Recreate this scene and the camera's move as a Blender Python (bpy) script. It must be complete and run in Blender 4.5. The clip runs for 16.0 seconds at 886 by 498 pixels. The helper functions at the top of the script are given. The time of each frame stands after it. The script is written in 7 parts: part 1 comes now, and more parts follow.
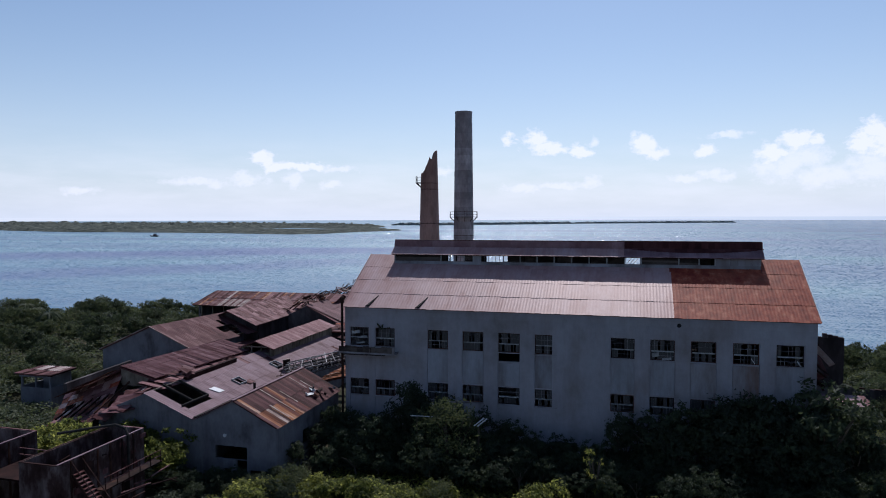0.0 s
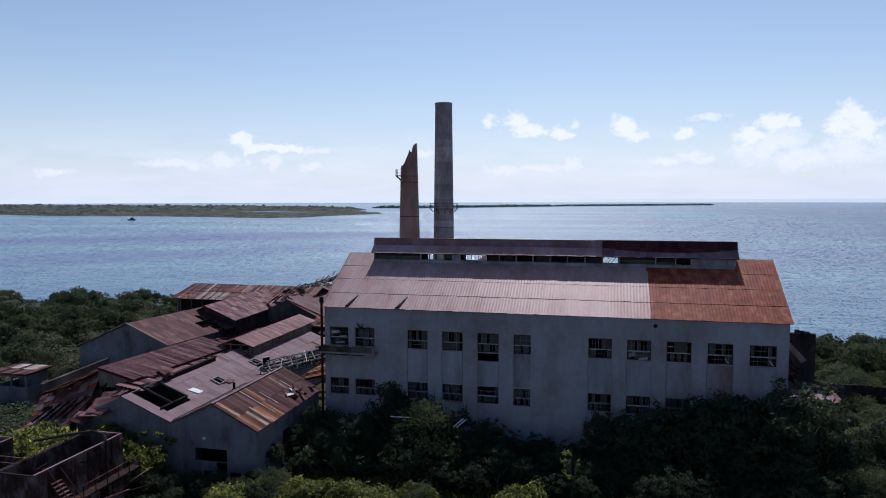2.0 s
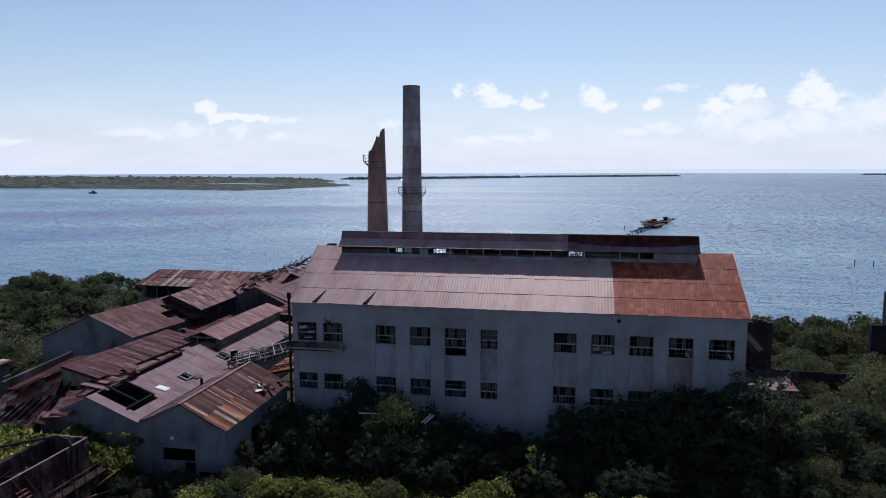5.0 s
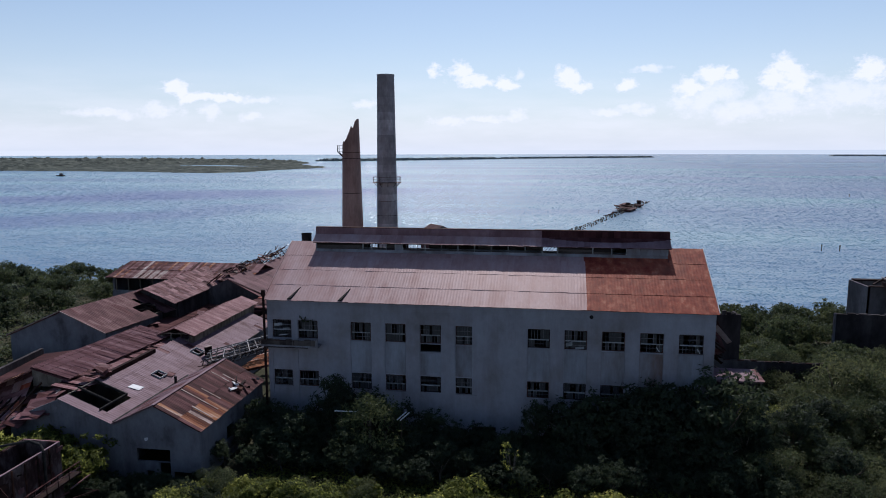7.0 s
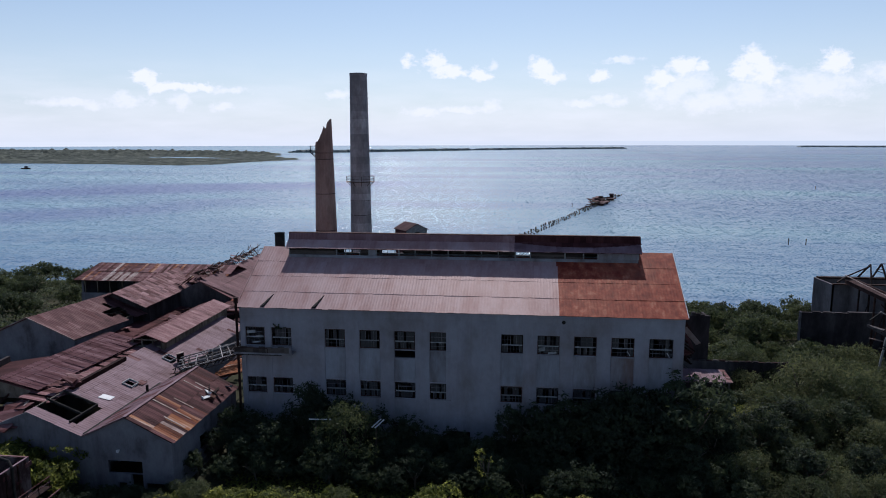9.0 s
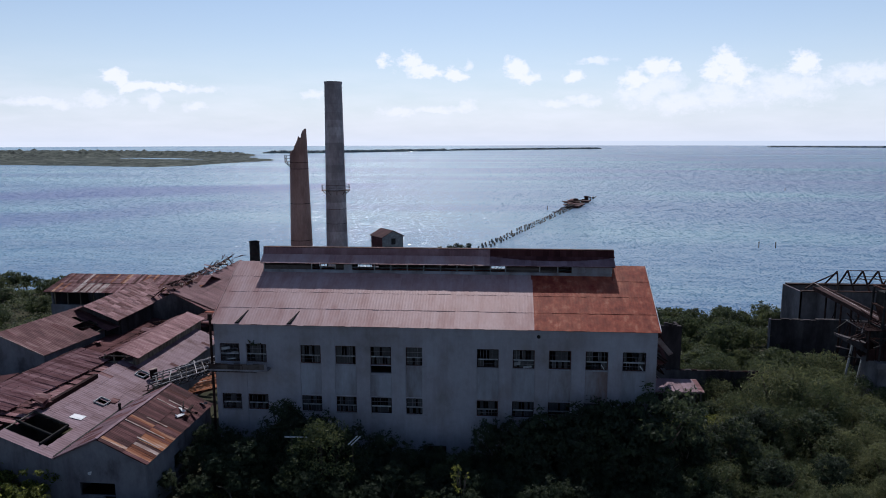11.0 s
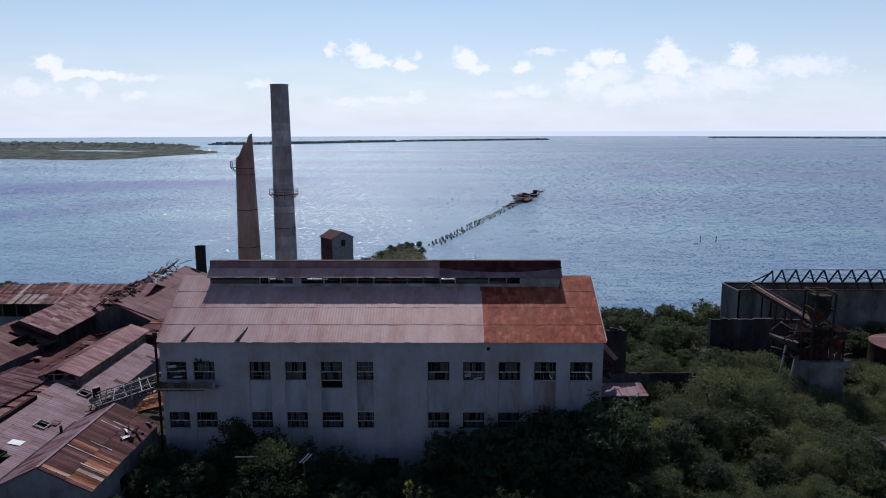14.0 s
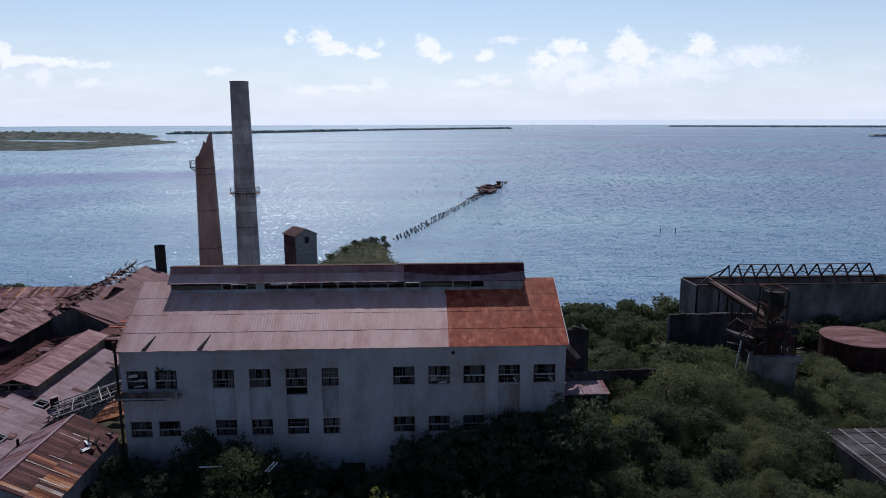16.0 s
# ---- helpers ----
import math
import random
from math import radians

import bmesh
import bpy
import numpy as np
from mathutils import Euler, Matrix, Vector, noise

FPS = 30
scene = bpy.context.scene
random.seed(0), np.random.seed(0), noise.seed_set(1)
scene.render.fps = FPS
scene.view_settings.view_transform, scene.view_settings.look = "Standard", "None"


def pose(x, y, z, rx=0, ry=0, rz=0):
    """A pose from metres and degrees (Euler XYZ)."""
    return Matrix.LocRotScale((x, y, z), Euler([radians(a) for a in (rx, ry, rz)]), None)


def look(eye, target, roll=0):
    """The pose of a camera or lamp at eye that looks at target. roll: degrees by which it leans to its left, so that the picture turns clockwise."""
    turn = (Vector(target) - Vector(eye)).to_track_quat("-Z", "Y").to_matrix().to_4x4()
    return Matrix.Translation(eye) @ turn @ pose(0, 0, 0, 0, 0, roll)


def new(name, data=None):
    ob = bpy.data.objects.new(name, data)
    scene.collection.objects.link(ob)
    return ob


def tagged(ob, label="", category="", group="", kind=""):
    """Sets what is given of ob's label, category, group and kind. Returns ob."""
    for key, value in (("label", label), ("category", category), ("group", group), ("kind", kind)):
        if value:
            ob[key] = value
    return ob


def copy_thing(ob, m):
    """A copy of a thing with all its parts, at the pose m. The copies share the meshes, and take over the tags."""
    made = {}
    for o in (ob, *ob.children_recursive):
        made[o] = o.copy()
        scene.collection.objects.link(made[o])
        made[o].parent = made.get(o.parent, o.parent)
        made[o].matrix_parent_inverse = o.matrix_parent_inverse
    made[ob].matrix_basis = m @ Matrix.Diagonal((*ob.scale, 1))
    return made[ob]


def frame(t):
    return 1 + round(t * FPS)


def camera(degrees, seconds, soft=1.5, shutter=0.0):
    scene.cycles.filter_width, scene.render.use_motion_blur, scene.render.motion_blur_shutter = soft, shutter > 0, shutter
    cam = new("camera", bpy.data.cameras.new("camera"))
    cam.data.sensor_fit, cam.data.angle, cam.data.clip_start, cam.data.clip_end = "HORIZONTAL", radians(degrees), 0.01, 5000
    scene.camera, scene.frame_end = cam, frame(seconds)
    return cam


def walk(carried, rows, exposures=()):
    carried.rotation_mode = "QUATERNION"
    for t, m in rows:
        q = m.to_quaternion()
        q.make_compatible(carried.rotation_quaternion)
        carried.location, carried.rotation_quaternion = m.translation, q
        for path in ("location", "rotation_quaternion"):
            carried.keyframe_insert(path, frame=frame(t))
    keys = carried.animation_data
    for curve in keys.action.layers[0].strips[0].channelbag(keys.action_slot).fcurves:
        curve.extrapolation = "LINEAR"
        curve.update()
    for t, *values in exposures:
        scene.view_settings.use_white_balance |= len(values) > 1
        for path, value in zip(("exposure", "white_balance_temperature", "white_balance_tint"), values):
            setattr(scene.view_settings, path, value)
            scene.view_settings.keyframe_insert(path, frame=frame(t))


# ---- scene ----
cam = camera(66.27, 16.0, 1.0)

PATH = [
    (0, (27.835, -64.586, 21.120), (14.858, -16.358, 18.741), -0.10),
    (0.5, (27.878, -64.578, 21.579), (15.229, -16.280, 18.873), -0.10),
    (1, (27.921, -64.569, 22.031), (15.600, -16.206, 19.004), -0.10),
    (1.5, (27.963, -64.560, 22.475), (15.986, -16.132, 19.129), -0.10),
    (2, (28.004, -64.552, 22.913), (16.394, -16.058, 19.229), -0.10),
    (2.5, (28.045, -64.543, 23.343), (16.808, -15.990, 19.302), -0.10),
    (3, (28.084, -64.534, 23.767), (17.212, -15.930, 19.365), -0.10),
    (3.5, (28.123, -64.526, 24.185), (17.604, -15.877, 19.425), -0.10),
    (4, (28.161, -64.517, 24.598), (17.994, -15.830, 19.482), -0.10),
    (6.5, (28.338, -64.474, 26.596), (20.250, -15.614, 19.715), -0.10),
    (7, (28.371, -64.465, 26.985), (20.745, -15.579, 19.775), -0.10),
    (7.5, (28.403, -64.456, 27.372), (21.248, -15.547, 19.844), -0.10),
    (8, (28.435, -64.448, 27.757), (21.745, -15.509, 19.993), -0.10),
    (8.5, (28.465, -64.439, 28.140), (22.232, -15.456, 20.280), -0.10),
    (9, (28.495, -64.430, 28.523), (22.719, -15.392, 20.658), -0.10),
    (11.5, (28.631, -64.387, 30.432), (25.077, -15.139, 22.558), -0.10),
    (12, (28.656, -64.378, 30.817), (25.675, -15.094, 22.929), -0.10),
    (12.5, (28.679, -64.370, 31.203), (26.313, -15.066, 23.231), -0.10),
    (13, (28.703, -64.361, 31.592), (26.972, -15.059, 23.449), -0.10),
    (13.5, (28.725, -64.352, 31.984), (27.632, -15.067, 23.632), -0.10),
    (14, (28.746, -64.344, 32.379), (28.294, -15.083, 23.824), -0.10),
    (14.5, (28.767, -64.335, 32.777), (28.960, -15.107, 24.024), -0.10),
    (15, (28.787, -64.326, 33.180), (29.626, -15.142, 24.223), -0.10),
    (15.5, (28.806, -64.318, 33.587), (30.293, -15.186, 24.425), -0.10),
    (16, (28.824, -64.309, 33.999), (30.963, -15.240, 24.633), -0.10),
]
walk(cam, [(t, look(eye, target, roll)) for t, eye, target, roll in PATH], [(0.0, 0.0, 5800, 14), (8.0, 0.03, 5910, 14), (16.0, 0.03, 5900, 14)])

# ---- world, sun, exposure ----
SEA, GROUND = -4.0, -2.0
SUN_EL, SUN_AZ = 50.0, -3.0          # degrees; azimuth from +y towards +x

world = bpy.data.worlds.new("sky")
scene.world = world
world.use_nodes = True


def link(nt, a, b):
    nt.links.new(a, b)


def math_node(nt, op, a, b=None, clamp=False):
    n = nt.nodes.new("ShaderNodeMath")
    n.operation, n.use_clamp = op, clamp
    for k, v in enumerate((a, b)):
        if v is None:
            continue
        if isinstance(v, (int, float)):
            n.inputs[k].default_value = v
        else:
            link(nt, v, n.inputs[k])
    return n.outputs[0]


def noise_node(nt, vec, scale, detail=4.0, rough=0.55):
    n = nt.nodes.new("ShaderNodeTexNoise")
    n.inputs["Scale"].default_value, n.inputs["Detail"].default_value, n.inputs["Roughness"].default_value = scale, detail, rough
    link(nt, vec, n.inputs["Vector"])
    return n.outputs["Fac"]


def mapped(nt, vec, scale):
    n = nt.nodes.new("ShaderNodeMapping")
    n.inputs["Scale"].default_value = scale
    link(nt, vec, n.inputs["Vector"])
    return n.outputs["Vector"]


def ramp_node(nt, fac, stops):
    n = nt.nodes.new("ShaderNodeValToRGB")
    el = n.color_ramp.elements
    while len(el) < len(stops):
        el.new(0.5)
    for e, (p, c) in zip(el, stops):
        e.position, e.color = p, (*c, 1.0)
    link(nt, fac, n.inputs["Fac"])
    return n.outputs["Color"]


def mix_node(nt, fac, a, b, mode="MIX"):
    n = nt.nodes.new("ShaderNodeMix")
    n.data_type, n.blend_type = "RGBA", mode
    for sock, v in ((n.inputs[0], fac), (n.inputs[6], a), (n.inputs[7], b)):
        if isinstance(v, (int, float)):
            sock.default_value = v
        elif isinstance(v, tuple):
            sock.default_value = (*v, 1.0)
        else:
            link(nt, v, sock)
    return n.outputs[2]


# clouds near the horizon: azimuth, elevation, half width, half height (degrees)
CUMULUS = [
    (-9.63, 6.38, 0.6, 0.55), (-7.45, 6.3, 0.95, 0.85), (-6.0, 5.6, 2.1, 0.5), (-3.6, 5.35, 0.9, 0.36), (1.2, 5.9, 1.1, 0.78), (2.2, 5.15, 1.0, 0.45),
    (5.8, 5.2, 0.8, 0.5), (12.3, 5.7, 1.1, 0.7), (13.5, 5.6, 0.55, 0.5), (10.5, 4.7, 1.05, 0.75), (17.5, 6.0, 0.9, 0.9), (16.6, 5.2, 1.0, 0.8),
    (18.1, 4.9, 1.25, 0.85), (22.6, 5.5, 1.0, 0.9), (-29.8, 4.7, 0.8, 0.66), (-28.9, 4.15, 1.2, 0.4), (-26.7, 4.1, 2.3, 0.34),
]
BANKS = [
    (11.2, 3.6, 2.0, 1.1), (12.9, 4.3, 1.6, 1.2), (14.2, 2.9, 2.8, 1.0), (17.2, 3.4, 2.3, 1.2), (21.5, 3.9, 3.4, 1.3), (26.5, 4.6, 3.0, 0.8), (-2.44, 6.1, 0.45, 0.4),
    (7.6, 6.3, 1.6, 0.24), (-2.6, 2.85, 0.9, 0.6), (-5.2, 2.5, 2.2, 0.38), (-8.6, 2.4, 2.2, 0.4), (4.3, 3.0, 1.4, 0.34), (6.7, 3.2, 1.4, 0.42), (-24.1, 3.95, 2.0, 0.32),
    (-34.8, 2.75, 2.8, 0.45), (-31.0, 3.1, 1.7, 0.6), (-27.5, 3.0, 1.0, 0.7), (-24.3, 2.65, 1.0, 0.45), (-43.2, 1.95, 1.6, 0.32), (-15.2, 3.7, 1.0, 0.45),
]
nt = world.node_tree
nt.nodes.clear()
out = nt.nodes.new("ShaderNodeOutputWorld")
bg = nt.nodes.new("ShaderNodeBackground")
sky = nt.nodes.new("ShaderNodeTexSky")
sky.sky_type, sky.sun_disc = "NISHITA", False
sky.sun_elevation, sky.sun_rotation = radians(SUN_EL), radians(SUN_AZ)
sky.altitude, sky.air_density, sky.dust_density, sky.ozone_density = 0.0, 1.0, 0.6, 1.1
co = nt.nodes.new("ShaderNodeTexCoord").outputs["Generated"]
sep = nt.nodes.new("ShaderNodeSeparateXYZ")
link(nt, co, sep.inputs[0])
az = math_node(nt, "MULTIPLY", math_node(nt, "ARCTAN2", sep.outputs["X"], sep.outputs["Y"]), 57.2958)
el = math_node(nt, "MULTIPLY", math_node(nt, "ARCSINE", sep.outputs["Z"]), 57.2958)
warp = nt.nodes.new("ShaderNodeTexNoise")
warp.inputs["Scale"].default_value, warp.inputs["Detail"].default_value, warp.inputs["Roughness"].default_value = 34.0, 5.0, 0.6
link(nt, mapped(nt, co, (1, 1, 1.6)), warp.inputs["Vector"])
drift = nt.nodes.new("ShaderNodeSeparateXYZ")
link(nt, warp.outputs["Color"], drift.inputs[0])
waz = math_node(nt, "ADD", az, math_node(nt, "MULTIPLY", math_node(nt, "SUBTRACT", drift.outputs["X"], 0.5), 2.6))
wel = math_node(nt, "ADD", el, math_node(nt, "MULTIPLY", math_node(nt, "SUBTRACT", drift.outputs["Y"], 0.5), 1.3))


def cloud_field(lobes):
    """Highest of soft lobes, 1 at a lobe's middle."""
    total = None
    for a, e, w, h in lobes:
        u = math_node(nt, "DIVIDE", math_node(nt, "SUBTRACT", waz, a), w)
        v = math_node(nt, "DIVIDE", math_node(nt, "SUBTRACT", wel, e), h)
        g = math_node(nt, "EXPONENT", math_node(nt, "MULTIPLY", math_node(nt, "ADD", math_node(nt, "MULTIPLY", u, u), math_node(nt, "MULTIPLY", v, v)), -0.7))
        total = g if total is None else math_node(nt, "MAXIMUM", total, g)
    return total


puff = math_node(nt, "SUBTRACT", noise_node(nt, mapped(nt, co, (1, 1, 1.4)), 62.0, 8.0, 0.68), 0.5)
heap = math_node(nt, "ADD", cloud_field(CUMULUS), math_node(nt, "MULTIPLY", puff, 1.5))
cumulus = math_node(nt, "MULTIPLY", math_node(nt, "MULTIPLY", math_node(nt, "SUBTRACT", heap, 0.36), 2.4, True), 0.95)
bank = math_node(nt, "ADD", cloud_field(BANKS), math_node(nt, "MULTIPLY", puff, 1.6))
bank = math_node(nt, "MULTIPLY", math_node(nt, "MULTIPLY", math_node(nt, "SUBTRACT", bank, 0.34), 1.7, True), 0.7)
veil = noise_node(nt, mapped(nt, co, (1, 1, 5)), 9.0, 6.0, 0.55)
low = math_node(nt, "EXPONENT", math_node(nt, "MULTIPLY", math_node(nt, "POWER", math_node(nt, "DIVIDE", math_node(nt, "SUBTRACT", el, 2.0), 3.0), 2.0), -1.0))
veil = math_node(nt, "MULTIPLY", math_node(nt, "MULTIPLY", math_node(nt, "SUBTRACT", veil, 0.36), 2.2, True), math_node(nt, "MULTIPLY", low, 0.5))
cover = math_node(nt, "MAXIMUM", math_node(nt, "MAXIMUM", cumulus, bank), veil, True)
haze = math_node(nt, "EXPONENT", math_node(nt, "DIVIDE", math_node(nt, "ABSOLUTE", el), -7.0))
azure = mix_node(nt, 1.0, sky.outputs["Color"], (0.94, 1.0, 1.01), "MULTIPLY")
hazy = mix_node(nt, math_node(nt, "MULTIPLY", haze, 0.9), azure, (8.9, 9.45, 10.4))
cloudy = mix_node(nt, math_node(nt, "MULTIPLY", cover, 0.85), hazy, (11.6, 11.4, 11.8))
# distant sea under the horizon, with pale haze put into its colour
far_sea = mix_node(nt, math_node(nt, "MULTIPLY", math_node(nt, "ADD", el, 0.02), -40.0, True), cloudy, mix_node(nt, math_node(nt, "DIVIDE", math_node(nt, "ADD", az, 8.0), 26.0, True), (9.1, 9.5, 10.2), (7.5, 8.3, 9.4)))
link(nt, far_sea, bg.inputs["Color"])
bg.inputs["Strength"].default_value = 0.085
link(nt, bg.outputs[0], out.inputs["Surface"])

sun = new("sun", bpy.data.lights.new("sun", "SUN"))
sun.data.energy, sun.data.angle, sun.data.color = 4.6, radians(0.55), (1.0, 0.935, 0.845)
_s = Vector((math.sin(radians(SUN_AZ)) * math.cos(radians(SUN_EL)), math.cos(radians(SUN_AZ)) * math.cos(radians(SUN_EL)), math.sin(radians(SUN_EL))))
sun.matrix_basis = look(_s * 200, (0, 0, 0))


# ---- materials ----
def surface(name, stops, scale=0.5, stretch=(1, 1, 1), rough=0.85, metal=0.0, bump=0.15, fine=9.0, vary=0.2, contrast=0.35, spec=0.3, streak=0.0, streak_tone=(0.05, 0.035, 0.03), tint=(1.0, 1.0, 1.0)):
    """Weathered surface: large stains through a colour ramp, fine grain, a tone of its own for each piece, relief."""
    m = bpy.data.materials.new(name)
    m.use_nodes = True
    nt = m.node_tree
    b = nt.nodes["Principled BSDF"]
    pos = nt.nodes.new("ShaderNodeNewGeometry").outputs["Position"]
    info = nt.nodes.new("ShaderNodeObjectInfo").outputs["Random"]
    big = noise_node(nt, mapped(nt, pos, stretch), scale, 6.0, 0.62)
    shift = math_node(nt, "ADD", big, math_node(nt, "MULTIPLY", math_node(nt, "SUBTRACT", info, 0.5), vary))
    col = ramp_node(nt, math_node(nt, "ADD", math_node(nt, "MULTIPLY", shift, 1.5), -0.25), stops)
    grain = noise_node(nt, mapped(nt, pos, stretch), fine, 5.0, 0.65)
    tone = math_node(nt, "ADD", 1.0 - contrast * 0.5, math_node(nt, "MULTIPLY", grain, contrast))
    tone = math_node(nt, "MULTIPLY", tone, math_node(nt, "ADD", 1.0 - vary * 0.5, math_node(nt, "MULTIPLY", info, vary)))
    hsv = nt.nodes.new("ShaderNodeHueSaturation")
    link(nt, tone, hsv.inputs["Value"])
    link(nt, col, hsv.inputs["Color"])
    final = hsv.outputs["Color"]
    if streak:
        runs = noise_node(nt, mapped(nt, pos, (0.8, 0.8, 0.1)), 1.0, 6.0, 0.7)
        blot = noise_node(nt, pos, 0.16, 4.0, 0.6)
        wet = math_node(nt, "MULTIPLY", math_node(nt, "SUBTRACT", math_node(nt, "ADD", math_node(nt, "MULTIPLY", runs, 0.6), math_node(nt, "MULTIPLY", blot, 0.6)), 0.56), 5.0, True)
        final = mix_node(nt, math_node(nt, "MULTIPLY", wet, streak), final, streak_tone)
    link(nt, final, b.inputs["Base Color"])
    b.inputs["Roughness"].default_value, b.inputs["Metallic"].default_value = rough, metal
    b.inputs["Specular IOR Level"].default_value = spec * 0.3
    b.inputs["Specular Tint"].default_value = (*tint, 1.0)
    if bump:
        bp = nt.nodes.new("ShaderNodeBump")
        bp.inputs["Strength"].default_value, bp.inputs["Distance"].default_value = bump, 0.05
        link(nt, grain, bp.inputs["Height"])
        link(nt, bp.outputs["Normal"], b.inputs["Normal"])
    return m


def leafy(name, c1, c2, c3, glow=0.35):
    m = bpy.data.materials.new(name)
    m.use_nodes = True
    nt = m.node_tree
    b = nt.nodes["Principled BSDF"]
    geo = nt.nodes.new("ShaderNodeNewGeometry")
    info = nt.nodes.new("ShaderNodeObjectInfo").outputs["Random"]
    patch = noise_node(nt, geo.outputs["Position"], 0.35, 3.0)
    k = math_node(nt, "ADD", math_node(nt, "MULTIPLY", geo.outputs["Random Per Island"], 0.4), math_node(nt, "SUBTRACT", math_node(nt, "MULTIPLY", patch, 1.0), 0.2))
    k = math_node(nt, "ADD", k, math_node(nt, "MULTIPLY", math_node(nt, "SUBTRACT", info, 0.5), 0.35))
    col = ramp_node(nt, k, [(0.2, c1), (0.5, c2), (0.85, c3)])
    link(nt, col, b.inputs["Base Color"])
    b.inputs["Roughness"].default_value, b.inputs["Specular IOR Level"].default_value = 0.7, 0.25 * min(1.0, glow * 2.5)
    tr = nt.nodes.new("ShaderNodeBsdfTranslucent")
    hs = nt.nodes.new("ShaderNodeHueSaturation")
    hs.inputs["Value"].default_value, hs.inputs["Hue"].default_value = 1.6, 0.485
    link(nt, col, hs.inputs["Color"])
    link(nt, hs.outputs["Color"], tr.inputs["Color"])
    mx = nt.nodes.new("ShaderNodeMixShader")
    mx.inputs[0].default_value = glow
    link(nt, b.outputs[0], mx.inputs[1])
    link(nt, tr.outputs[0], mx.inputs[2])
    link(nt, mx.outputs[0], nt.nodes["Material Output"].inputs["Surface"])
    return m


TIN_PINK = surface("weathered_tin", [(0.25, (0.24, 0.132, 0.128)), (0.5, (0.31, 0.205, 0.202)), (0.8, (0.355, 0.26, 0.26))], 0.5, (1, 0.4, 0.4), 0.5, 0.0, 0.12, 5.0, 0.07, 0.4, 1.1, 0.3, (0.22, 0.105, 0.09), (1.0, 0.72, 0.66))
TIN_RUST = surface("rusted_tin", [(0.22, (0.12, 0.021, 0.016)), (0.45, (0.19, 0.038, 0.024)), (0.6, (0.245, 0.060, 0.036)), (0.8, (0.33, 0.13, 0.085))], 1.3, (1, 0.7, 0.7), 0.62, 0.0, 0.15, 4.0, 0.05, 0.9, 0.4, 0.3, (0.29, 0.14, 0.09), (1.0, 0.62, 0.42))
TIN_PALE = surface("pale_tin", [(0.2, (0.086, 0.044, 0.050)), (0.42, (0.152, 0.098, 0.114)), (0.8, (0.195, 0.135, 0.157))], 0.5, (0.4, 1, 0.4), 0.7, 0.0, 0.1, 7.0, 0.12, 0.4, 0.4, 0.4, (0.108, 0.058, 0.058))
TIN_BROWN = surface("brown_tin", [(0.25, (0.037, 0.012, 0.013)), (0.42, (0.075, 0.028, 0.028)), (0.55, (0.114, 0.053, 0.055)), (0.72, (0.176, 0.104, 0.104))], 0.9, (0.22, 1.5, 0.3), 0.75, 0.0, 0.12, 3.5, 0.12, 0.9, 0.3)
TIN_PATCH = surface("patchy_tin", [(0.2, (0.05, 0.018, 0.017)), (0.45, (0.095, 0.034, 0.028)), (0.62, (0.17, 0.06, 0.028)), (0.88, (0.28, 0.17, 0.12))], 1.0, (0.12, 1.5, 0.2), 0.75, 0.0, 0.12, 6.0, 0.45, 0.5, 0.3)
TIN_DARK = surface("dark_red_tin", [(0.2, (0.032, 0.011, 0.012)), (0.5, (0.060, 0.023, 0.025)), (0.8, (0.101, 0.046, 0.047))], 0.6, (0.5, 1, 0.5), 0.75, 0.0, 0.1, 6.0, 0.3, 0.5, 0.3)
TIN_MAROON = surface("maroon_tin", [(0.2, (0.028, 0.009, 0.010)), (0.5, (0.056, 0.019, 0.020)), (0.8, (0.09, 0.04, 0.04))], 0.5, (0.6, 1, 0.5), 0.8, 0.0, 0.1, 5.0, 0.2, 0.5, 0.25)
TIN_BAND = surface("faded_red_tin", [(0.2, (0.13, 0.068, 0.072)), (0.5, (0.19, 0.105, 0.112)), (0.8, (0.25, 0.16, 0.168))], 0.6, (0.6, 1, 0.6), 0.75, 0.0, 0.1, 5.0, 0.1, 0.5, 0.3)
TIN_MAUVE = surface("mauve_tin", [(0.2, (0.061, 0.026, 0.030)), (0.5, (0.101, 0.047, 0.053)), (0.8, (0.149, 0.078, 0.085))], 0.5, (0.4, 1.2, 0.5), 0.7, 0.0, 0.1, 5.0, 0.1, 0.5, 0.3)
WALL_BLUE = surface("painted_concrete", [(0.2, (0.155, 0.138, 0.139)), (0.36, (0.225, 0.212, 0.228)), (0.5, (0.256, 0.25, 0.280)), (0.8, (0.31, 0.312, 0.352))], 0.22, (0.75, 1, 0.55), 0.9, 0.0, 0.15, 2.2, 0.03, 0.4, 0.2, 0.32, (0.145, 0.10, 0.092))
WALL_PANEL = surface("painted_infill", [(0.24, (0.14, 0.128, 0.135)), (0.45, (0.222, 0.222, 0.246)), (0.8, (0.295, 0.31, 0.352))], 0.4, (1.2, 1, 0.4), 0.9, 0.0, 0.12, 3.0, 0.08, 0.35, 0.2, 0.35, (0.11, 0.075, 0.068))
WALL_RUSTY = surface("rust_stained_infill", [(0.24, (0.13, 0.105, 0.10)), (0.45, (0.205, 0.19, 0.20)), (0.8, (0.285, 0.29, 0.322))], 0.5, (1.2, 1, 0.35), 0.9, 0.0, 0.12, 3.0, 0.08, 0.4, 0.2, 0.8, (0.15, 0.075, 0.05))
